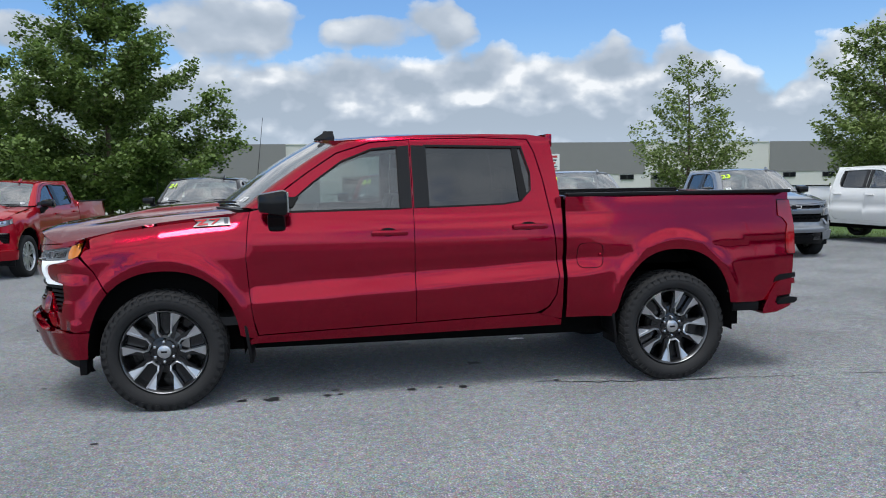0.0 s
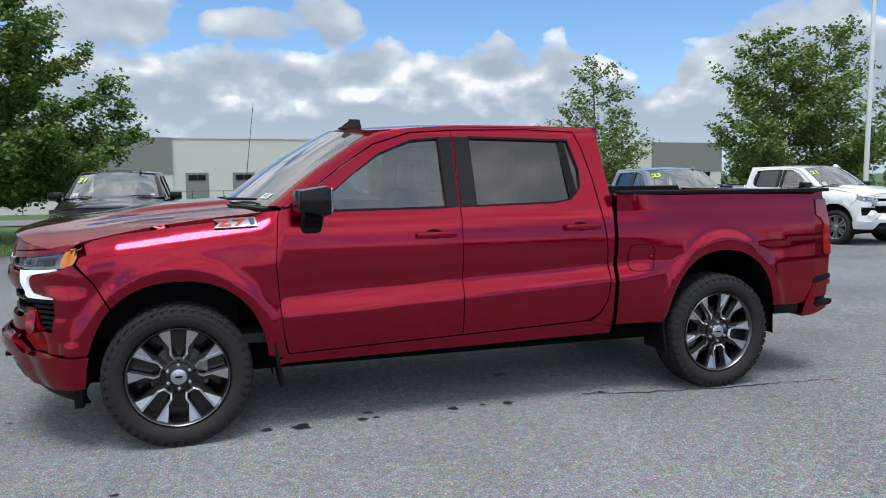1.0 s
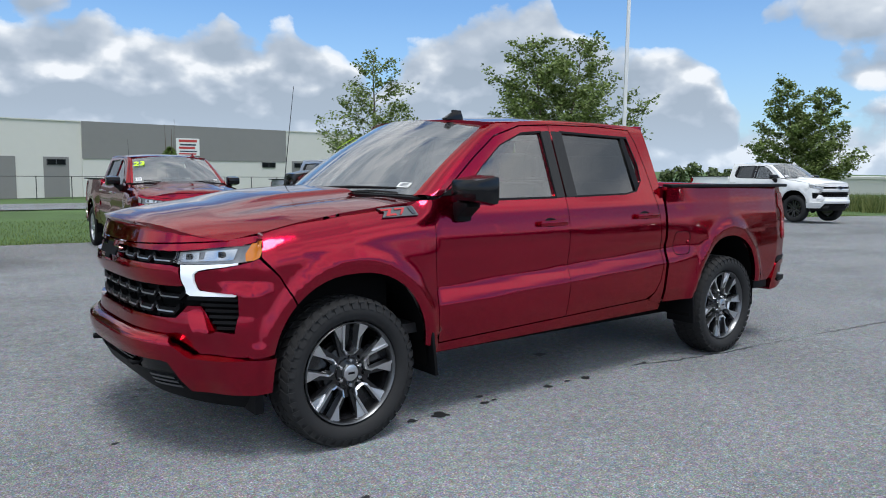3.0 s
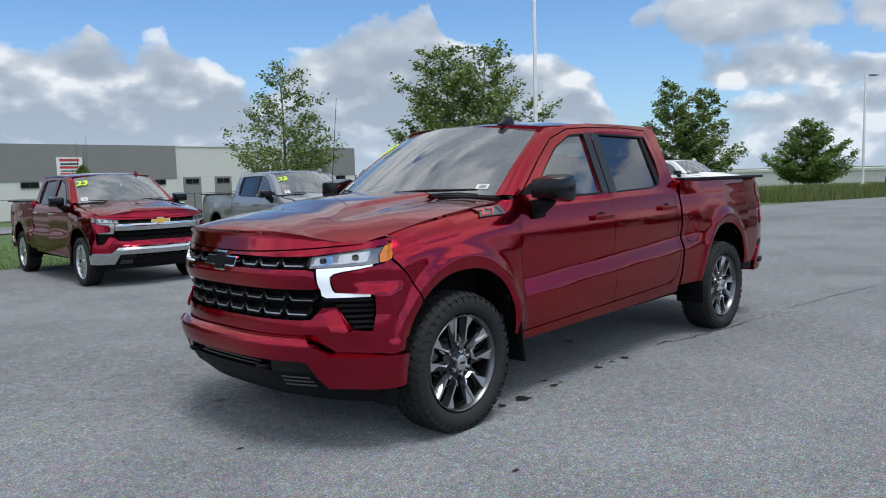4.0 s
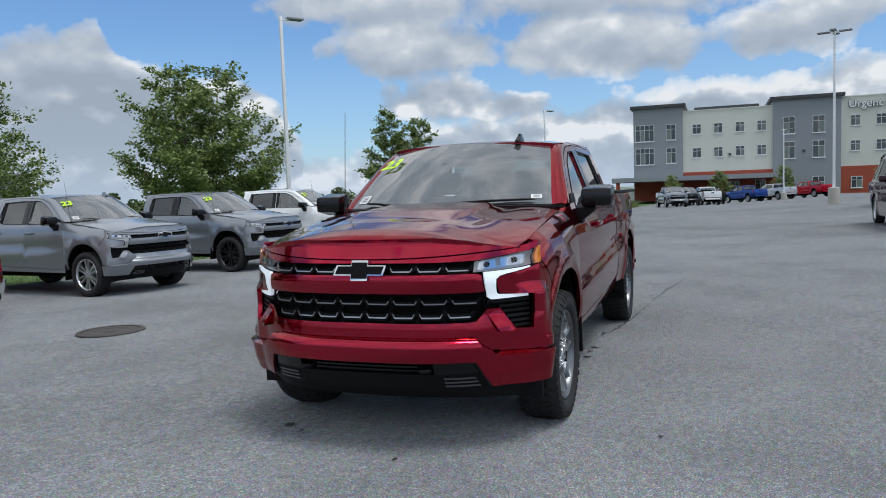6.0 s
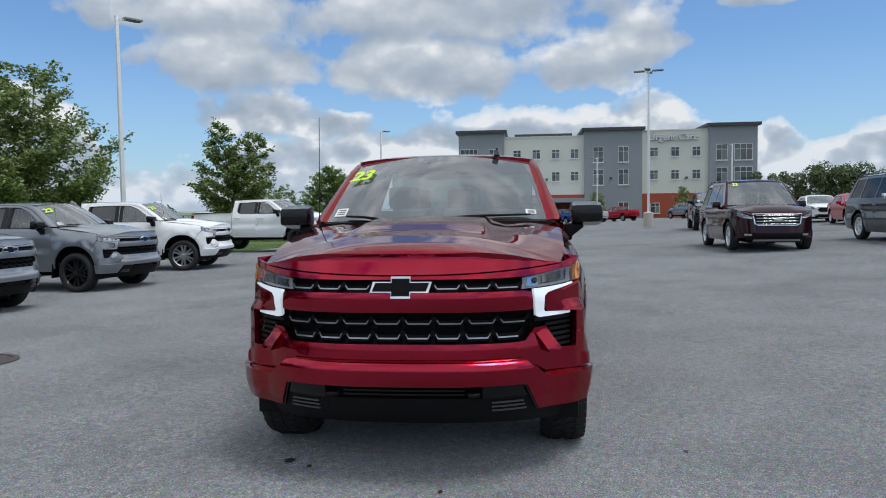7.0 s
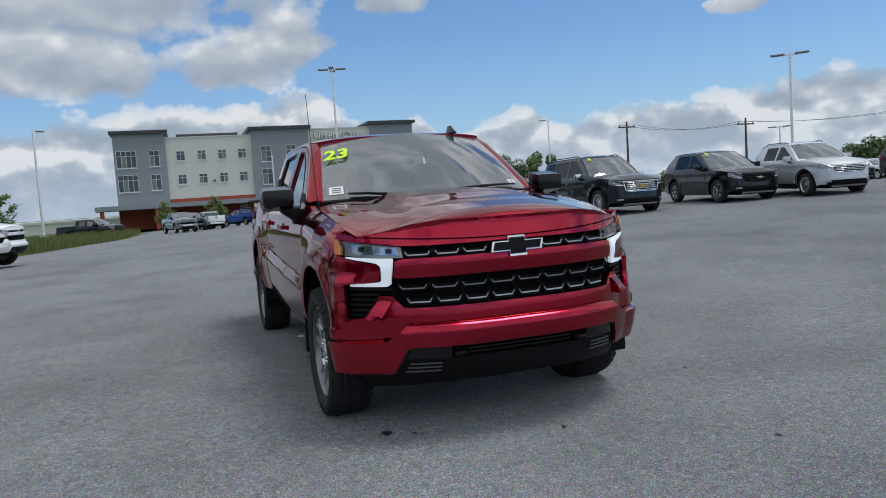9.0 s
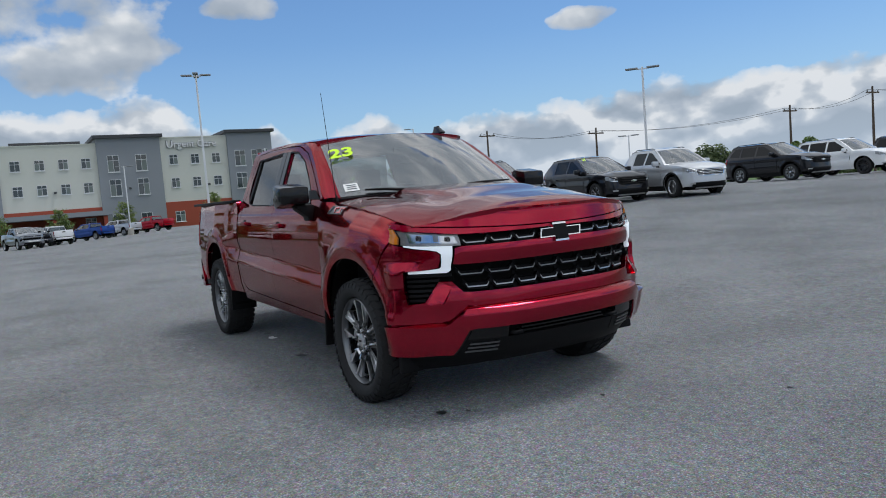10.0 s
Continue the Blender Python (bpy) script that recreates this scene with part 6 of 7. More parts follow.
# ---- trees ----
def tree(x, y, tall, crown, first, leaves, label, mat=LEAF, seed=1, lean=0.0, size=0.16, stems=1, limbs=26, sunk=0.05, spread_out=0.9):
    """Leaders, rising limbs, twigs, and sprays of single leaves on the twigs. crown: half width; first: height of the lowest leaves."""
    rng = random.Random(seed)
    z0 = height(x, y) - sunk
    root = thing("tree", Matrix.Translation((x, y, z0)), label, "tree", "trees round the lot")
    tv, tf, lv, lf = [], [], [], []
    twigs = []
    for stem in range(stems):
        side = stem - (stems - 1) / 2
        a0 = seed * 1.3
        # leaders part across the line of sight
        off = Vector((math.cos(a0), -abs(math.sin(a0)), 0)) * side * crown * 0.8 if stems > 1 else Vector()
        th = tall * (1 - 0.07 * (stem % 2))
        path = [off * (0.12 * min(1, t * 5) + 0.88 * t) + Vector((lean * t + 0.03 * tall * noise.noise(Vector((seed + stem, t * 3, 0))), 0.03 * tall * noise.noise(Vector((seed + stem + 9, t * 3, 0))), th * t)) for t in np.linspace(0, 0.98, 10)]
        r0 = 0.013 * tall / (1 + 0.3 * (stems - 1))
        add_tube(tv, tf, path, [r0 * (1 - 0.94 * t) + 0.006 for t in np.linspace(0, 1, 10)], 7)
        reach_most = crown * (0.72 if stems > 1 else 1.0)
        for k in range(limbs):
            h = ((k + rng.random()) / limbs) ** 1.1
            body = min(1.0, ((h + 0.06) / 0.3) ** 0.7) * (1 - 0.88 * max(0.0, (h - 0.3) / 0.7) ** 1.35)
            az = k * 2.39996 + rng.uniform(-0.5, 0.5)
            lump = 1 + 0.42 * noise.noise(Vector((math.cos(az) * 1.3 + seed, math.sin(az) * 1.3, h * 3 + stem * 5)))
            reach = reach_most * body * lump * rng.uniform(0.72, 1.06) + 0.12
            rise_up = reach * rng.uniform(0.45, 0.85) * spread_out
            zt = first + h * (th - first)
            za = max(0.12 * th, zt - rise_up * 0.75)
            i = min(8.999, za / th / 0.98 * 9)
            a = path[int(i)].lerp(path[int(i) + 1], i - int(i))
            out = Vector((math.cos(az), math.sin(az), 0))
            tip = a + out * reach + Vector((0, 0, rise_up))
            mid = a.lerp(tip, 0.5) + Vector((0, 0, -0.1 * reach))
            thick = 0.006 + 0.0032 * tall * (1 - 0.7 * h) * min(1, reach / 2)
            add_tube(tv, tf, [a, mid, tip], [thick, thick * 0.6, 0.005], 5, False)
            n = 3 + int(reach * 3.4)
            for q in range(n):
                f = 0.22 + 0.8 * (q + rng.random()) / n
                p = a.lerp(mid, f * 2) if f < 0.5 else mid.lerp(tip, (f - 0.5) * 2)
                turn = rng.choice((-1, 1)) * rng.uniform(0.4, 1.3)
                d = Vector((math.cos(az + turn), math.sin(az + turn), rng.uniform(-0.15, 0.75))).normalized()
                ln = (0.28 + 0.2 * reach * (1.1 - 0.5 * f)) * rng.uniform(0.6, 1.25)
                end = p + d * ln
                add_tube(tv, tf, [p, end], [0.008, 0.003], 3, False)
                twigs.append((p, end, ln))
    each = leaves / max(1.0, sum(0.4 + t[2] for t in twigs))
    for p, end, ln in twigs:
        for _ in range(max(4, int(each * (0.4 + ln) * rng.uniform(0.5, 1.5)))):
            c = p.lerp(end, rng.uniform(0.15, 1.12)) + Vector((rng.gauss(0, 1), rng.gauss(0, 1), rng.gauss(-0.15, 0.8))) * (0.10 + 0.07 * ln)
            nn = Vector((rng.gauss(0, 0.75), rng.gauss(0, 0.75), 1.0)).normalized()
            u = nn.cross(Vector((rng.gauss(0, 1), rng.gauss(0, 1), rng.gauss(0, 1)))).normalized()
            w = nn.cross(u)
            sz = size * rng.uniform(0.6, 1.3)
            b = len(lv)
            lv += [c, c + u * sz * 0.45 + w * sz * 0.34, c + u * sz, c + u * sz * 0.45 - w * sz * 0.34]
            lf.append((b, b + 1, b + 2, b + 3))
    mesh_ob("trunk", tv, tf, BARK, root, "grey-brown bark with thin limbs and twigs")
    crown_ob = mesh_ob("crown", lv, lf, mat, root, "loose green leaves", smooth=False)
    tagged(crown_ob, kind="stuff")
    return root


def evergreen(x, y, label):
    """A narrow dark shrub with bare shoots standing out of its top."""
    rng = random.Random(21)
    root = thing("evergreen", Matrix.Translation((x, y, height(x, y) - 0.05)), label, "shrub")
    tv, tf, lv, lf = [], [], [], []
    for k in range(9):
        a = k * 2.4
        top = Vector((math.cos(a) * 0.16, math.sin(a) * 0.16, 3.3 - 0.16 * k))
        add_tube(tv, tf, [(0.03 * math.cos(a), 0.03 * math.sin(a), 0), (0.1 * math.cos(a), 0.1 * math.sin(a), 1.6), top], [0.025, 0.014, 0.004], 5, False)
    for _ in range(6500):
        h = rng.random()
        r = 0.52 * math.sin(math.pi * min(1, 0.1 + 0.9 * h ** 0.8)) ** 0.7 * rng.uniform(0.25, 1.05)
        a = rng.uniform(0, 6.283)
        c = Vector((r * math.cos(a), r * math.sin(a), 0.25 + 2.1 * h))
        u = Vector((rng.gauss(0, 1), rng.gauss(0, 1), rng.gauss(0.8, 0.6))).normalized()
        w = u.cross(Vector((rng.gauss(0, 1), rng.gauss(0, 1), rng.gauss(0, 1)))).normalized()
        b = len(lv)
        lv += [c, c + u * 0.06 + w * 0.022, c + u * 0.13, c + u * 0.06 - w * 0.022]
        lf.append((b, b + 1, b + 2, b + 3))
    mesh_ob("trunk", tv, tf, BARK, root, "bare brown shoots")
    tagged(mesh_ob("crown", lv, lf, LEAF_DARK, root, "dense dark green needles", smooth=False), kind="stuff")
    return root


tree(-5.8, 20.7, 8.7, 3.9, 0.2, 80000, "full green tree behind the red pickup", LEAF_DARK, 3, size=0.15, limbs=64)
tree(-10.9, 21.6, 7.6, 3.4, 0.3, 48000, "green tree beside a taller one", LEAF_DARK, 5, size=0.15, limbs=46)
tree(18.7, 27.4, 7.5, 2.9, 0.5, 9500, "slender airy young tree on the grass", LEAF, 8, size=0.17, limbs=34, spread_out=1.3)
tree(25.3, 21.2, 8.5, 5.2, 0.7, 40000, "broad leafy tree near the lamp post", LEAF, 12, size=0.18, stems=2, limbs=46)
tree(48.2, 20.2, 8.3, 3.6, 0.3, 30000, "pair of dense dark green trees", LEAF, 14, size=0.2, stems=2, limbs=44)
tree(76.0, 20.7, 7.0, 4.0, 0.2, 26000, "round dense green tree at the lot's edge", LEAF_DARK, 17, size=0.24, limbs=60)
evergreen(6.05, 20.0, "small dark evergreen with bare tips on the grass strip")
for tx, ty, sd in ((99.0, -2.6, 31), (99.5, -10.2, 33), (99.0, -21.5, 35), (112.0, 4.0, 36)):
    tree(tx, ty, 4.2, 1.2, 1.0, 3000, "small green street tree before the clinic", LEAF, sd, size=0.2, limbs=20)


# ---- lamps and poles ----
def lamp_post(x, y, tall, heads, label, turn=0.0, base=0.8):
    z0 = height(x, y)
    root = thing("street_lamp", Matrix.Translation((x, y, z0)) @ Matrix.Rotation(turn, 4, "Z"), label, "lamp post", "lamp posts of the lot")
    lathe("concrete_base", [(0.0, -0.1), (0.33, -0.1), (0.33, base - 0.03), (0.30, base), (0.0, base)], CONCRETE, root, sides=24, axis="z")
    box("base_plate", (-0.17, -0.17, base), (0.17, 0.17, base + 0.03), POLE, root, bevel=0.004)
    bm = bmesh.new()
    add_box(bm, (-0.075, -0.075, base + 0.03), (0.075, 0.075, tall), 0.012)
    for v in bm.verts:
        if v.co.z > 2:
            v.co.x *= 0.72
            v.co.y *= 0.72
    part("pole", bm, POLE, root, smooth=True)
    for k in range(heads):
        s = 1 if k % 2 == 0 else -1
        hd = new("lamp_head")
        hd.parent = root
        if k > 1:
            hd.rotation_euler.z = radians(90)
        box("arm", (min(0, s * 0.35), -0.03, tall - 0.14), (max(0, s * 0.35), 0.03, tall - 0.08), POLE, hd)
        bm = bmesh.new()
        add_box(bm, (min(s * 0.25, s * 0.95), -0.17, tall - 0.10), (max(s * 0.25, s * 0.95), 0.17, tall - 0.015), 0.025)
        part("luminaire", bm, GREY_POLE, hd, smooth=True)
        box("diffuser", (min(s * 0.35, s * 0.88), -0.13, tall - 0.112), (max(s * 0.35, s * 0.88), 0.13, tall - 0.102), BLINDS, hd)
    return root


lamp_post(21.7, 14.3, 8.9, 1, "white square lamp post with one flat head", radians(-35))
lamp_post(46.7, -8.8, 10.45, 4, "tall white lamp post with four flat heads", radians(75), 1.0)
lamp_post(60.4, 12.0, 9.0, 1, "white lamp post on a concrete base by the weeds", radians(-40))
lamp_post(89.8, -9.4, 8.1, 2, "white lamp post before the clinic", radians(80))
lamp_post(72.6, -21.0, 7.4, 1, "white lamp post beside the clinic", radians(80))
lamp_post(27.1, -29.4, 7.0, 2, "white lamp post behind the silver suv", radians(40))
lamp_post(48.4, -48.8, 5.2, 2, "distant white lamp post", radians(40))
lamp_post(66.1, -35.2, 8.3, 1, "distant white lamp post", radians(60))


def utility_pole(x, y, tall, label):
    root = thing("utility_pole", Matrix.Translation((x, y, height(x, y) - 0.1)), label, "utility pole", "utility poles")
    tube("pole", [(0, 0, 0), (0.02, 0, tall * 0.5), (0, 0, tall)], [0.16, 0.14, 0.10], WOOD_POLE, root)
    bm = bmesh.new()
    add_box(bm, (-0.06, -1.2, tall - 0.75), (0.06, 1.2, tall - 0.6))
    part("cross_arm", bm, WOOD_POLE, root)
    for yy in (-1.0, 0.0, 1.0):
        box("insulator", (-0.05, yy - 0.05, tall - 0.6), (0.05, yy + 0.05, tall - 0.4), GREY_POLE, root, bevel=0.01)
    return root


UP = [(74.6, -50.3, 8.9), (66.0, -60.6, 8.0), (49.6, -75.0, 8.3), (42.7, -79.4, 9.3), (30.0, -88.0, 9.3)]
for ux, uy, uh in UP:
    utility_pole(ux, uy, uh, "weathered timber utility pole with a cross arm")
for (ax, ay, ah), (bx, by, bh) in zip(UP, UP[1:]):
    v, f = [], []
    for k, off in enumerate((-0.9, 0.9)):
        a, b = Vector((ax, ay + off, height(ax, ay) + ah - 0.45)), Vector((bx, by + off, height(bx, by) + bh - 0.45))
        add_tube(v, f, [a.lerp(b, t) + Vector((0, 0, -1.6 * t * (1 - t) * 2)) for t in np.linspace(0, 1, 12)], [0.022] * 12, 4, False)
    tagged(mesh_ob("overhead_cable", v, f, WIRE), "sagging black overhead cables between the poles", "cable", "overhead cables")


# ---- the clinic ----
def clinic():
    x, zb = 138.0, height(126, -12) - 0.3
    root = thing("clinic_building", Matrix.Translation((x, 0, zb)), "three-storey clinic with pale stucco, grey bays and red brick base", "building")
    top = 15.2 - zb
    y_l, y_r = 12.0, -42.5
    bays = [(12.0, 3.4, "bay", top), (3.4, -11.5, "wall", top - 0.9), (-11.5, -22.0, "bay", top), (-22.0, -34.0, "wall", top - 0.2), (-34.0, -42.5, "bay", top + 0.35)]
    for a, b, kind, h in bays:
        proud = 0.5 if kind == "bay" else 0.0
        wall = box("wall", (-proud, b, 0 if kind == "bay" and a < 5 else 0), (22, a, h), BLUE_GREY if kind == "bay" else STUCCO, root, "blue-grey cladding" if kind == "bay" else "pale stucco")
        if kind == "bay":
            box("cornice", (-proud - 0.7, b - 0.5, h), (22.5, a + 0.5, h + 0.55), CORNICE, wall, "dark overhanging cornice")
        else:
            box("coping", (-0.12, b + 0.05, h), (22, a - 0.05, h + 0.18), STUCCO, wall)
            box("brick_base", (-0.15, b + 0.02, 0), (0.0, a - 0.02, 5.0), BRICK_RED, wall, "red brick ground floor")
    box("roof_parapet", (4, -9.5, top - 0.72), (5, 1.5, top + 0.1), CORNICE, root)
    box("canopy", (-9, -12.0, 3.55), (0.5, 15.0, 4.3), BLUE_GREY, root, "flat grey entrance canopy")
    box("canopy_soffit", (-8.9, -11.9, 3.45), (0.4, 14.9, 3.55), CORNICE, root)
    for yy in (14.0, 5.5, -3.5, -11.0):
        box("canopy_column", (-8.6, yy - 0.3, 0), (-8.0, yy + 0.3, 3.5), BRICK_RED, root)
    box("entrance_wall", (-0.57, 3.5, 0), (-0.505, 11.9, 3.45), BRICK_RED, root)

    def window(y, z, w, h, px, cols=2):
        win = new("window")
        win.parent = root
        win.location = (px, y, z)
        box("window_frame", (-0.08, -w / 2, -h / 2), (-0.02, w / 2, h / 2), FRAME_WHITE, win)
        for c in range(cols):
            y0 = -w / 2 + 0.08 + c * (w - 0.08) / cols
            y1 = y0 + (w - 0.08) / cols - 0.08
            box("pane", (-0.10, y0, h * 0.2), (-0.085, y1, h / 2 - 0.08), PANE, win)
            box("pane", (-0.10, y0, -h / 2 + 0.08), (-0.085, y1, h * 0.2 - 0.08), PANE if (c + int(abs(y))) % 3 else BLINDS, win)
        box("window_sill", (-0.16, -w / 2 - 0.1, -h / 2 - 0.12), (-0.02, w / 2 + 0.1, -h / 2), FRAME_WHITE, win)
    for z in (top - 8.3, top - 4.1):
        for yy in (1.0, -2.6, -6.2, -9.7):
            window(yy, z, 1.5, 1.75, 0.0)
        for yy in (-24.2, -28.0, -31.8):
            window(yy, z, 1.5, 1.75, 0.0)
        window(10.0, z - 0.3, 3.3, 3.0, -0.5, 4)
        window(5.4, z - 0.3, 1.7, 2.8, -0.5, 2)
        window(-14.0, z - 0.3, 1.9, 2.9, -0.5, 2)
        window(-18.6, z - 0.3, 1.9, 2.9, -0.5, 2)
        window(-36.2, z - 0.3, 2.0, 2.9, -0.5, 2)
        window(-40.0, z - 0.3, 3.2, 3.0, -0.5, 3)
    for yy in (-14.0, -18.6):
        window(yy, 2.0, 1.9, 3.0, -0.5, 2)
    for yy in (-9.5, -24.4):
        window(yy, 2.3, 1.7, 1.9, -0.16, 2)
    window(-5.0, 1.8, 2.2, 2.8, -0.16, 3)
    lettering("sign_letters", "Urgent Care", 1.75, 0.12, SIGN_WHITE, Matrix.Translation((-0.25, -27.6, top - 1.95)) @ Matrix((((0, 0, -1, 0)), ((-1, 0, 0, 0)), ((0, 1, 0, 0)), ((0, 0, 0, 1)))), root, "white raised sign letters", 0.02)
    # bolder dark copy behind: the letters' sides plus a painted shadow
    lettering("letter_shadow_edges", "Urgent Care", 1.75, 0.10, INK, Matrix.Translation((-0.13, -27.6, top - 1.95)) @ Matrix((((0, 0, -1, 0)), ((-1, 0, 0, 0)), ((0, 1, 0, 0)), ((0, 0, 0, 1)))), root, "dark backing letters for the grey sides and painted shadow", 0.075)
    for yy, z in ((-4.5, top - 9.0), (-30.0, top - 9.1), (-16.3, top - 9.0)):
        box("wall_lamp", (-0.7, yy - 0.2, z), (-0.0, yy + 0.2, z + 0.35), CORNICE, root)
    return root


clinic()


# ---- the warehouse ----
def warehouse():
    y = 84.0
    zb = -2.3
    root = thing("warehouse", Matrix.Translation((2.8, y, zb - 0.2)) @ Matrix.Rotation(radians(2.0), 4, "Z"), "long low white and grey tilt-up warehouse", "building")
    top = 6.05 - zb
    spans = [(-90, -26, "white"), (-26, -5.2, "grey"), (-5.2, 15.3, "white"), (15.3, 40.0, "grey"), (40.0, 58.0, "white"), (58.0, 70.0, "grey")]
    for a, b, kind in spans:
        wall = box("wall", (a, 0 if kind == "white" else -0.25, 0), (b, 30, top if kind == "white" else top - 0.05), WALL_WHITE, root)
        if kind == "grey":
            box("upper_band", (a, -0.32, 4.4), (b, -0.25, top + 0.1), WALL_GREY, wall, "grey painted upper band")
        else:
            box("coping", (a, -0.1, top), (b, 30, top + 0.12), WALL_WHITE, wall)
        n = int((b - a) // 4.3)
        for k in range(n):
            cx = a + (k + 0.5) * (b - a) / n
            bay = 0.0 if kind == "white" else -0.25
            if kind == "white":
                box("bay_panel", (cx - 1.25, -0.06, 0), (cx + 1.25, 0.0, 4.55), WALL_GREY, wall)
            if (k * 7 + int(a)) % 3:
                w = new("window")
                w.parent = wall
                w.location = (cx, bay - 0.07, 4.0)
                box("window_frame", (-0.95, -0.04, -0.32), (0.95, 0.0, 0.32), CORNICE, w)
                for s in (-1, 1):
                    box("pane", (s * 0.46 - 0.4, -0.055, -0.26), (s * 0.46 + 0.4, -0.04, 0.26), DARK_GLASS, w)
    sign = box("sign", (25.6, -0.42, 5.0), (28.4, -0.34, 7.0), SIGN_WHITE, root, "white sign with unreadable print")
    for k, (z, h, c) in enumerate(((6.55, 0.28, SIGN_RED), (6.15, 0.2, INK), (5.75, 0.26, SIGN_RED), (5.4, 0.14, INK), (5.1, 0.16, SIGN_RED))):
        box("print_bar", (25.9 + 0.1 * (k % 2), -0.435, z), (28.1 - 0.12 * (k % 3), -0.42, z + h), c, sign)
    fence = thing("fence", Matrix.Translation((0, 78.0, zb + 0.1)), "chain-link fence of dark posts before the warehouse", "fence")
    for k in range(34):
        px = -42 + k * 3.2
        tube("post", [(px, 0, 0), (px, 0, 2.3)], 0.045, CORNICE, fence, sides=6)
    tube("top_rail", [(-42, 0, 2.28), (64, 0, 2.28)], 0.03, CORNICE, fence, sides=6)
    tube("bottom_rail", [(-42, 0, 0.1), (64, 0, 0.1)], 0.03, CORNICE, fence, sides=6)


warehouse()
# the access road behind the grass strip
RX = list(np.arange(-70, 130, 4.0))
sheet("road", RX, [0, 1], lambda x, v: 0, ASPHALT, "grey access road between two strips of grass", "road")
road = bpy.data.objects["road"]
for vert in road.data.vertices:
    x, v = vert.co.x, vert.co.y
    y = 29.5 + 7.5 * v
    vert.co = (x, y, height(x, y) - 0.04 - 1.2 * smooth(30, 80, y) + 0.03)
road.data.update()

# far ridge, woods and a long white building
def woods(seed, x0, y0, x1, y1, tops, label, mat=LEAF_FAR, size=0.3, wide=2.6, each=2600):
    """A stand of far trees from one end to the other: lobed crowns of leaves; tops: how high each crown reaches."""
    rng = random.Random(seed)
    v, f = [], []
    n = len(tops)
    for k, top in enumerate(tops):
        t = (k + 0.5) / n
        tx, ty = x0 + (x1 - x0) * t + rng.uniform(-1.5, 1.5), y0 + (y1 - y0) * t
        base = height(tx, ty) - 1.0
        tall = top - base
        lobes = []
        for _ in range(9):
            h = rng.uniform(0.2, 0.86)
            a, out = rng.uniform(0, 6.283), wide * rng.uniform(0.2, 0.75) * (1.15 - 0.75 * h)
            lobes.append((Vector((tx + out * math.cos(a), ty + out * math.sin(a), base + h * tall)), wide * rng.uniform(0.38, 0.6) * (1.15 - 0.4 * h)))
        lobes.append((Vector((tx, ty, top - wide * 0.52)), wide * 0.54))
        for _ in range(each):
            c, r = rng.choice(lobes)
            d = Vector((rng.gauss(0, 1), rng.gauss(0, 1), rng.gauss(0.2, 1))).normalized()
            p = c + d * r * rng.uniform(0.7, 1.04)
            nn = (d + Vector((rng.gauss(0, 0.5), rng.gauss(0, 0.5), rng.gauss(0.3, 0.5)))).normalized()
            u = nn.cross(Vector((rng.gauss(0, 1), rng.gauss(0, 1), rng.gauss(0, 1)))).normalized() * size * rng.uniform(0.6, 1.4)
            w = nn.cross(u) * 0.4
            b = len(v)
            v += [p - u * 0.5, p + w, p + u * 0.5, p - w]
            f.append((b, b + 1, b + 2, b + 3))
    return tagged(mesh_ob("far_woods", v, f, mat, smooth=False), label, "trees", kind="stuff")


woods(7, 113.6, -40.0, 108.6, -51.8, (6.0, 7.0, 7.5, 6.9, 7.2, 7.3, 6.2), "far stand of rounded green trees")
woods(4, 103.9, -50.2, 101.5, -55.0, (6.2, 7.0, 6.4), "far dark green trees beside the stand", LEAF_DARK, wide=1.7)
woods(9, 124.6, -37.5, 122.6, -43.5, (6.6, 6.2, 6.5), "far low trees behind the clinic", wide=1.5)
woods(1, 118, -32, 100, -66, (5.2, 5.0, 5.3, 4.9, 5.2, 4.8, 5.1, 4.7, 5.0, 4.6, 4.8, 4.4), "far hedgerow of dark green trees", wide=2.4, each=1500)
woods(5, 61.9, -71.7, 57.3, -75.6, (3.9, 4.7, 4.5, 3.6), "far clump of green trees", wide=2.3)
woods(6, 75.9, -72.1, 74.6, -73.2, (3.6, 3.4), "far small clump of green trees", wide=1.3)
woods(8, 47.5, -70.4, 44.3, -72.6, (3.7, 4.1, 3.5), "far clump of dark green trees", LEAF_DARK, wide=1.3)
woods(2, 100, -64, 40, -110, [1.9 + 0.5 * math.sin(k * 2.7) for k in range(34)], "far low hedge of dark green trees", wide=2.0, each=420, size=0.6)
woods(3, 120, 60, 70, 100, [2.4 + 0.6 * math.sin(k * 1.9) for k in range(22)], "far hedge of green trees", wide=2.2, each=420, size=0.6)
long_hall = thing("white_hall", Matrix.Translation((195, 40, -5.2)) @ Matrix.Rotation(radians(85), 4, "Z"), "long low white hall on the far side", "building")
box("wall", (-70, 0, 0), (60, 30, 5.6), WALL_WHITE, long_hall)
box("roof_edge", (-70.3, -0.4, 5.6), (60.3, 30.3, 6.1), WALL_WHITE, long_hall)
for k in range(18):
    box("wall_rib", (-68 + 7.2 * k, -0.2, 0), (-67.7 + 7.2 * k, 0, 5.6), WALL_GREY, long_hall)


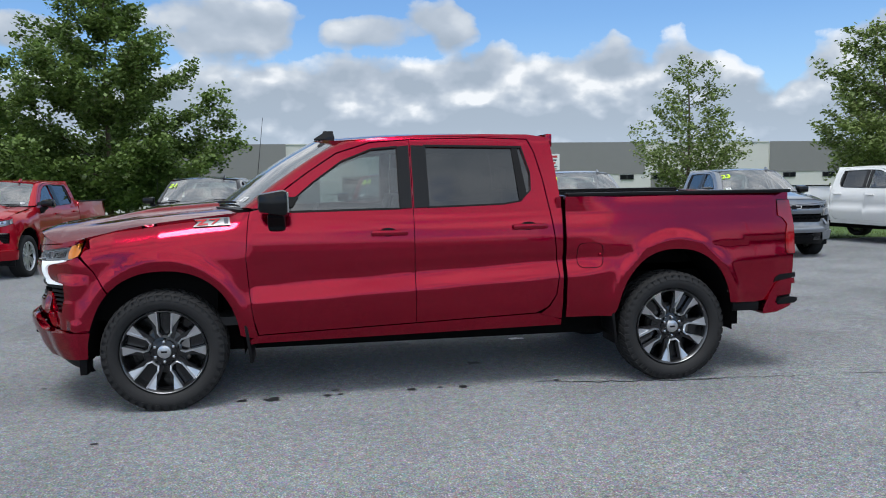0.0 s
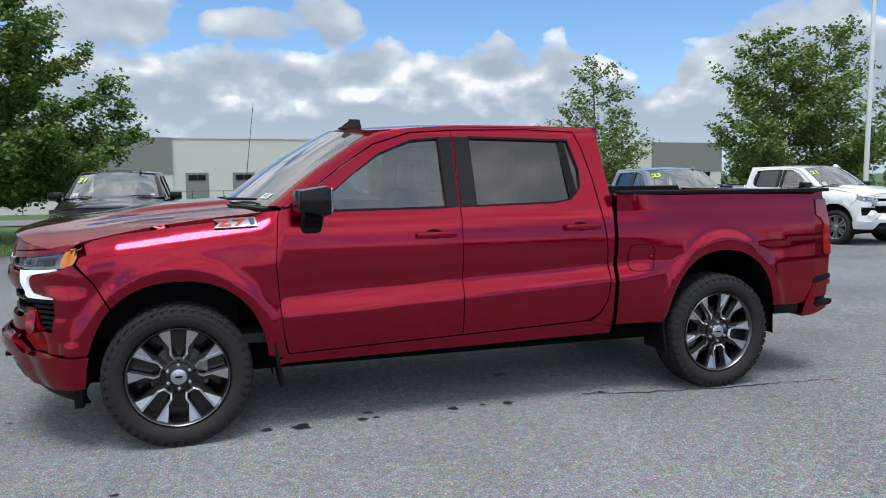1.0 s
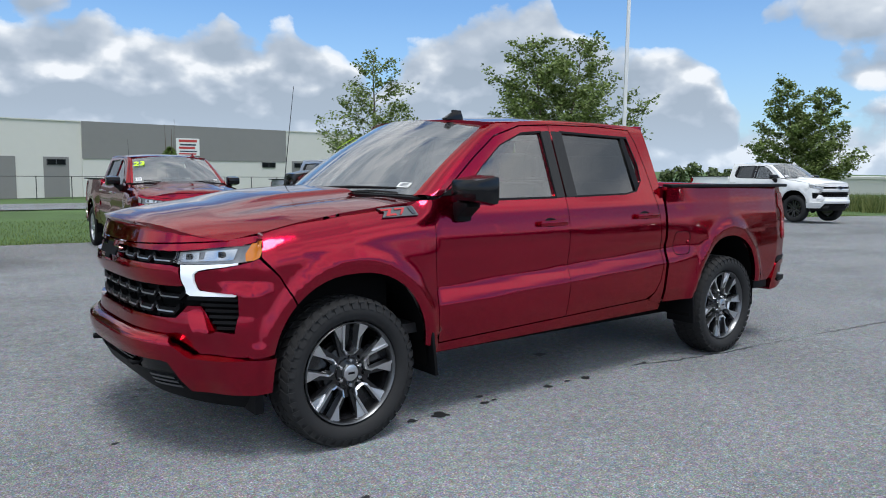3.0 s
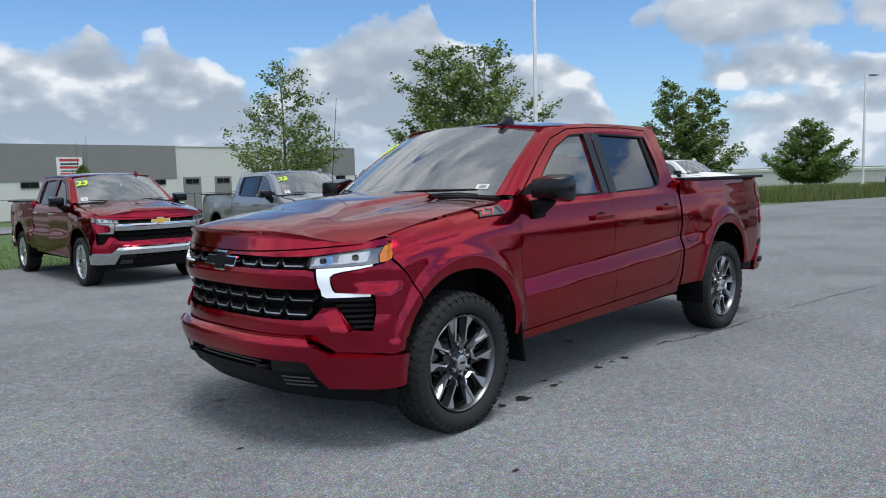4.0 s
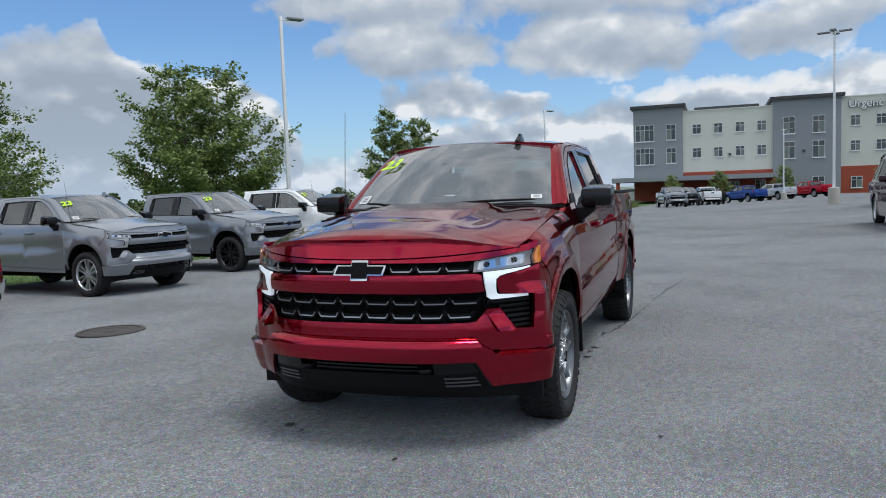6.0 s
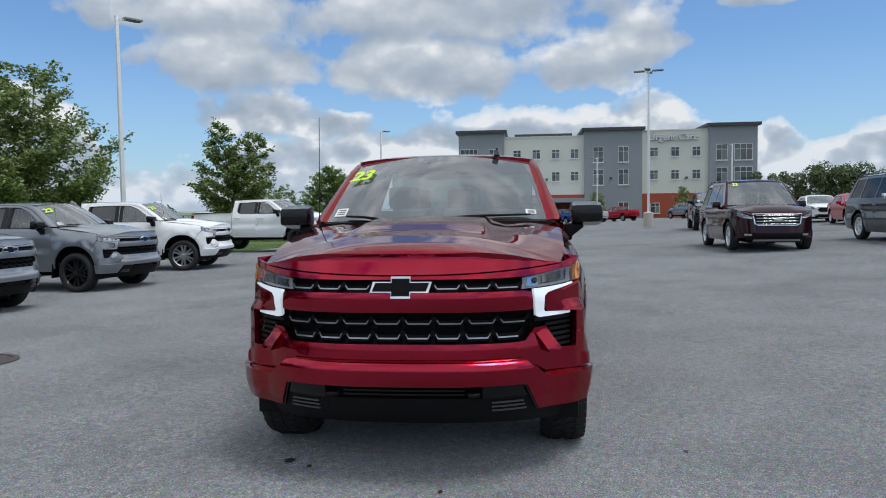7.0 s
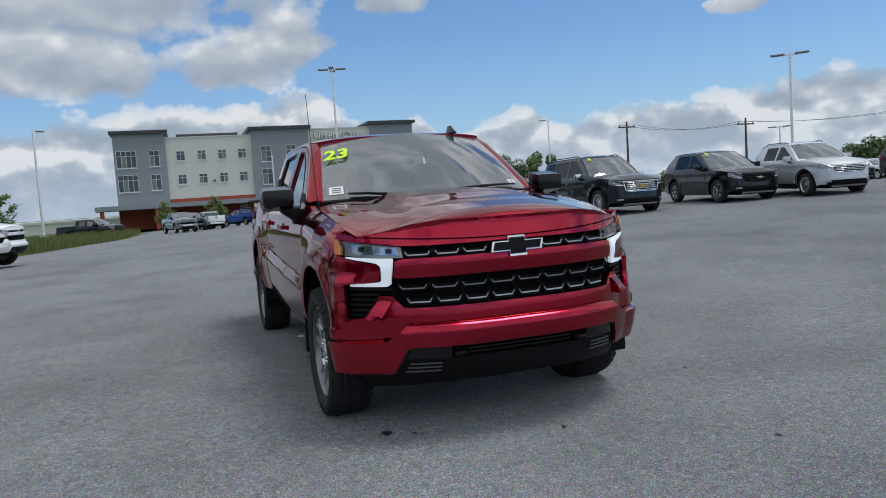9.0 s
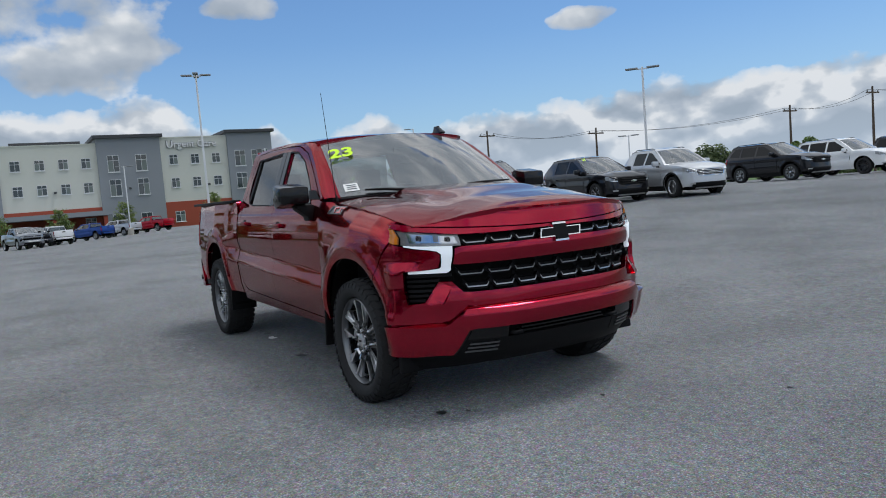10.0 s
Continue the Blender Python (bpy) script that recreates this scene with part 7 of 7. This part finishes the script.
def grass_tufts(name, label, spots, tall, count, seed, mat):
    rng = random.Random(seed)
    v, f = [], []
    for _ in range(count):
        px, py = spots(rng)
        p = Vector((px, py, height(px, py) - 0.06))
        hh = tall * rng.uniform(0.4, 1.2)
        a = rng.uniform(0, 6.28)
        w = Vector((math.cos(a), math.sin(a), 0)) * (0.008 + 0.012 * tall) * rng.uniform(0.6, 1.4)
        tip = p + Vector((rng.gauss(0, 0.25) * hh, rng.gauss(0, 0.25) * hh, hh))
        mid = p.lerp(tip, 0.55) + Vector((0, 0, 0.08 * hh))
        b = len(v)
        v += [p - w, p + w, mid + w * 0.7, tip, mid - w * 0.7]
        f.append((b, b + 1, b + 2, b + 3, b + 4))
    return tagged(mesh_ob(name, v, f, mat, smooth=False), label, "grass", kind="stuff")


def strip(rng):
    x = rng.uniform(-14, 34)
    return x, edge_y(x) - 0.02 + rng.random() ** 1.7 * 9


def bank(rng):
    x = rng.uniform(38, 84)
    return x, edge_y(x) + rng.uniform(-0.3, 9)


grass_tufts("grass_strip", "short mown grass along the lot's edge", strip, 0.07, 42000, 5, LEAF)
grass_tufts("weeds", "tall yellow-green weeds beside the lot", bank, 0.9, 16000, 6, WEED)


# ---- marks on the asphalt ----
def ribbon(name, pts, width, mat, label, category, seed):
    rng = random.Random(seed)
    v, f = [], []
    fine = []
    for a, b in zip(pts, pts[1:]):
        k = max(2, int(math.dist(a, b) / 0.05))
        fine += [(a[0] + (b[0] - a[0]) * i / k, a[1] + (b[1] - a[1]) * i / k) for i in range(k)]
    for i, (x, y) in enumerate(fine):
        off = 0.03 * noise.noise(Vector((x * 3, y * 3, seed))) + 0.012 * rng.gauss(0, 1)
        w = width * max(0.15, 0.5 + 0.9 * noise.noise(Vector((x * 2.2, seed, 0))) + 0.25 * rng.random())
        v += [(x, y + off - w, height(x, y) + 0.004), (x, y + off + w, height(x, y) + 0.004)]
        if i:
            f.append((2 * i - 2, 2 * i - 1, 2 * i + 1, 2 * i))
    return tagged(mesh_ob(name, v, f, mat, smooth=False), label, category, kind="structure")


ribbon("asphalt_crack", [(2.7, -0.84), (3.5, -1.0), (4.2, -1.06), (5.2, -1.15), (6.3, -1.28), (7.4, -1.45)], 0.012, TAR, "thin dark crack across the asphalt", "crack", 4)
ribbon("asphalt_crack", [(-1.0, 3.75), (-0.6, 3.68), (1.26, 3.05), (2.3, 2.75)], 0.0018, TAR, "faint long crack in the asphalt", "crack", 5)


def spot(name, x, y, r, mat, label, seed, lift=0.005, flat=1.0):
    pts = []
    for k in range(18):
        a = 2 * math.pi * k / 18
        rr = r * (0.75 + 0.6 * noise.noise(Vector((math.cos(a) * 1.5 + seed, math.sin(a) * 1.5, seed))))
        pts.append((x + rr * math.cos(a) * 1.5, y + rr * math.sin(a) * flat, height(x, y) + lift))
    return tagged(mesh_ob(name, pts, [tuple(range(18))], mat, smooth=False), label, "stain", "spots on the asphalt", "structure")


for k, (sx, sy, sr) in enumerate(((0.72, -0.88, 0.055), (0.5, -0.87, 0.03), (1.1, -0.86, 0.03), (1.2, -0.85, 0.02), (1.73, -0.84, 0.035), (2.12, -0.85, 0.035), (1.95, -0.83, 0.02), (-0.63, 0.745, 0.04), (-0.72, 0.60, 0.02), (-1.05, -0.2, 0.018), (-1.75, -1.1, 0.02), (-0.3, -1.6, 0.02), (2.34, -0.16, 0.06), (2.86, -0.83, 0.025), (1.16, -0.74, 0.03), (5.6, -3.2, 0.03), (-3.0, 2.6, 0.02))):
    spot("oil_spot", sx, sy, sr, TAR, "small dark oil spot on the asphalt", k)
spot("paint_chip", 2.94, 0.70, 0.075, PAPER, "white scrap lying on the asphalt", 40, 0.006, 0.7)
spot("oil_spot", 1.84, 0.78, 0.06, TAR, "small dark oil spot on the asphalt", 43, flat=0.7)
spot("oil_spot", 3.25, 0.66, 0.05, TAR, "small dark oil spot on the asphalt", 44, flat=0.8)

hole = thing("manhole_cover", Matrix.Translation((2.35, 5.1, height(2.35, 5.1) + 0.004)), "rusty round cast iron manhole cover in the asphalt", "manhole")
lathe("frame_ring", [(0.40, 0.0), (0.395, 0.012), (0.34, 0.012), (0.335, 0.002)], IRON, hole, sides=40, axis="z")
lathe("lid", [(0.0, 0.008), (0.1, 0.009), (0.11, 0.005), (0.2, 0.005), (0.21, 0.009), (0.30, 0.009), (0.31, 0.005), (0.33, 0.006)], IRON, hole, sides=40, axis="z")
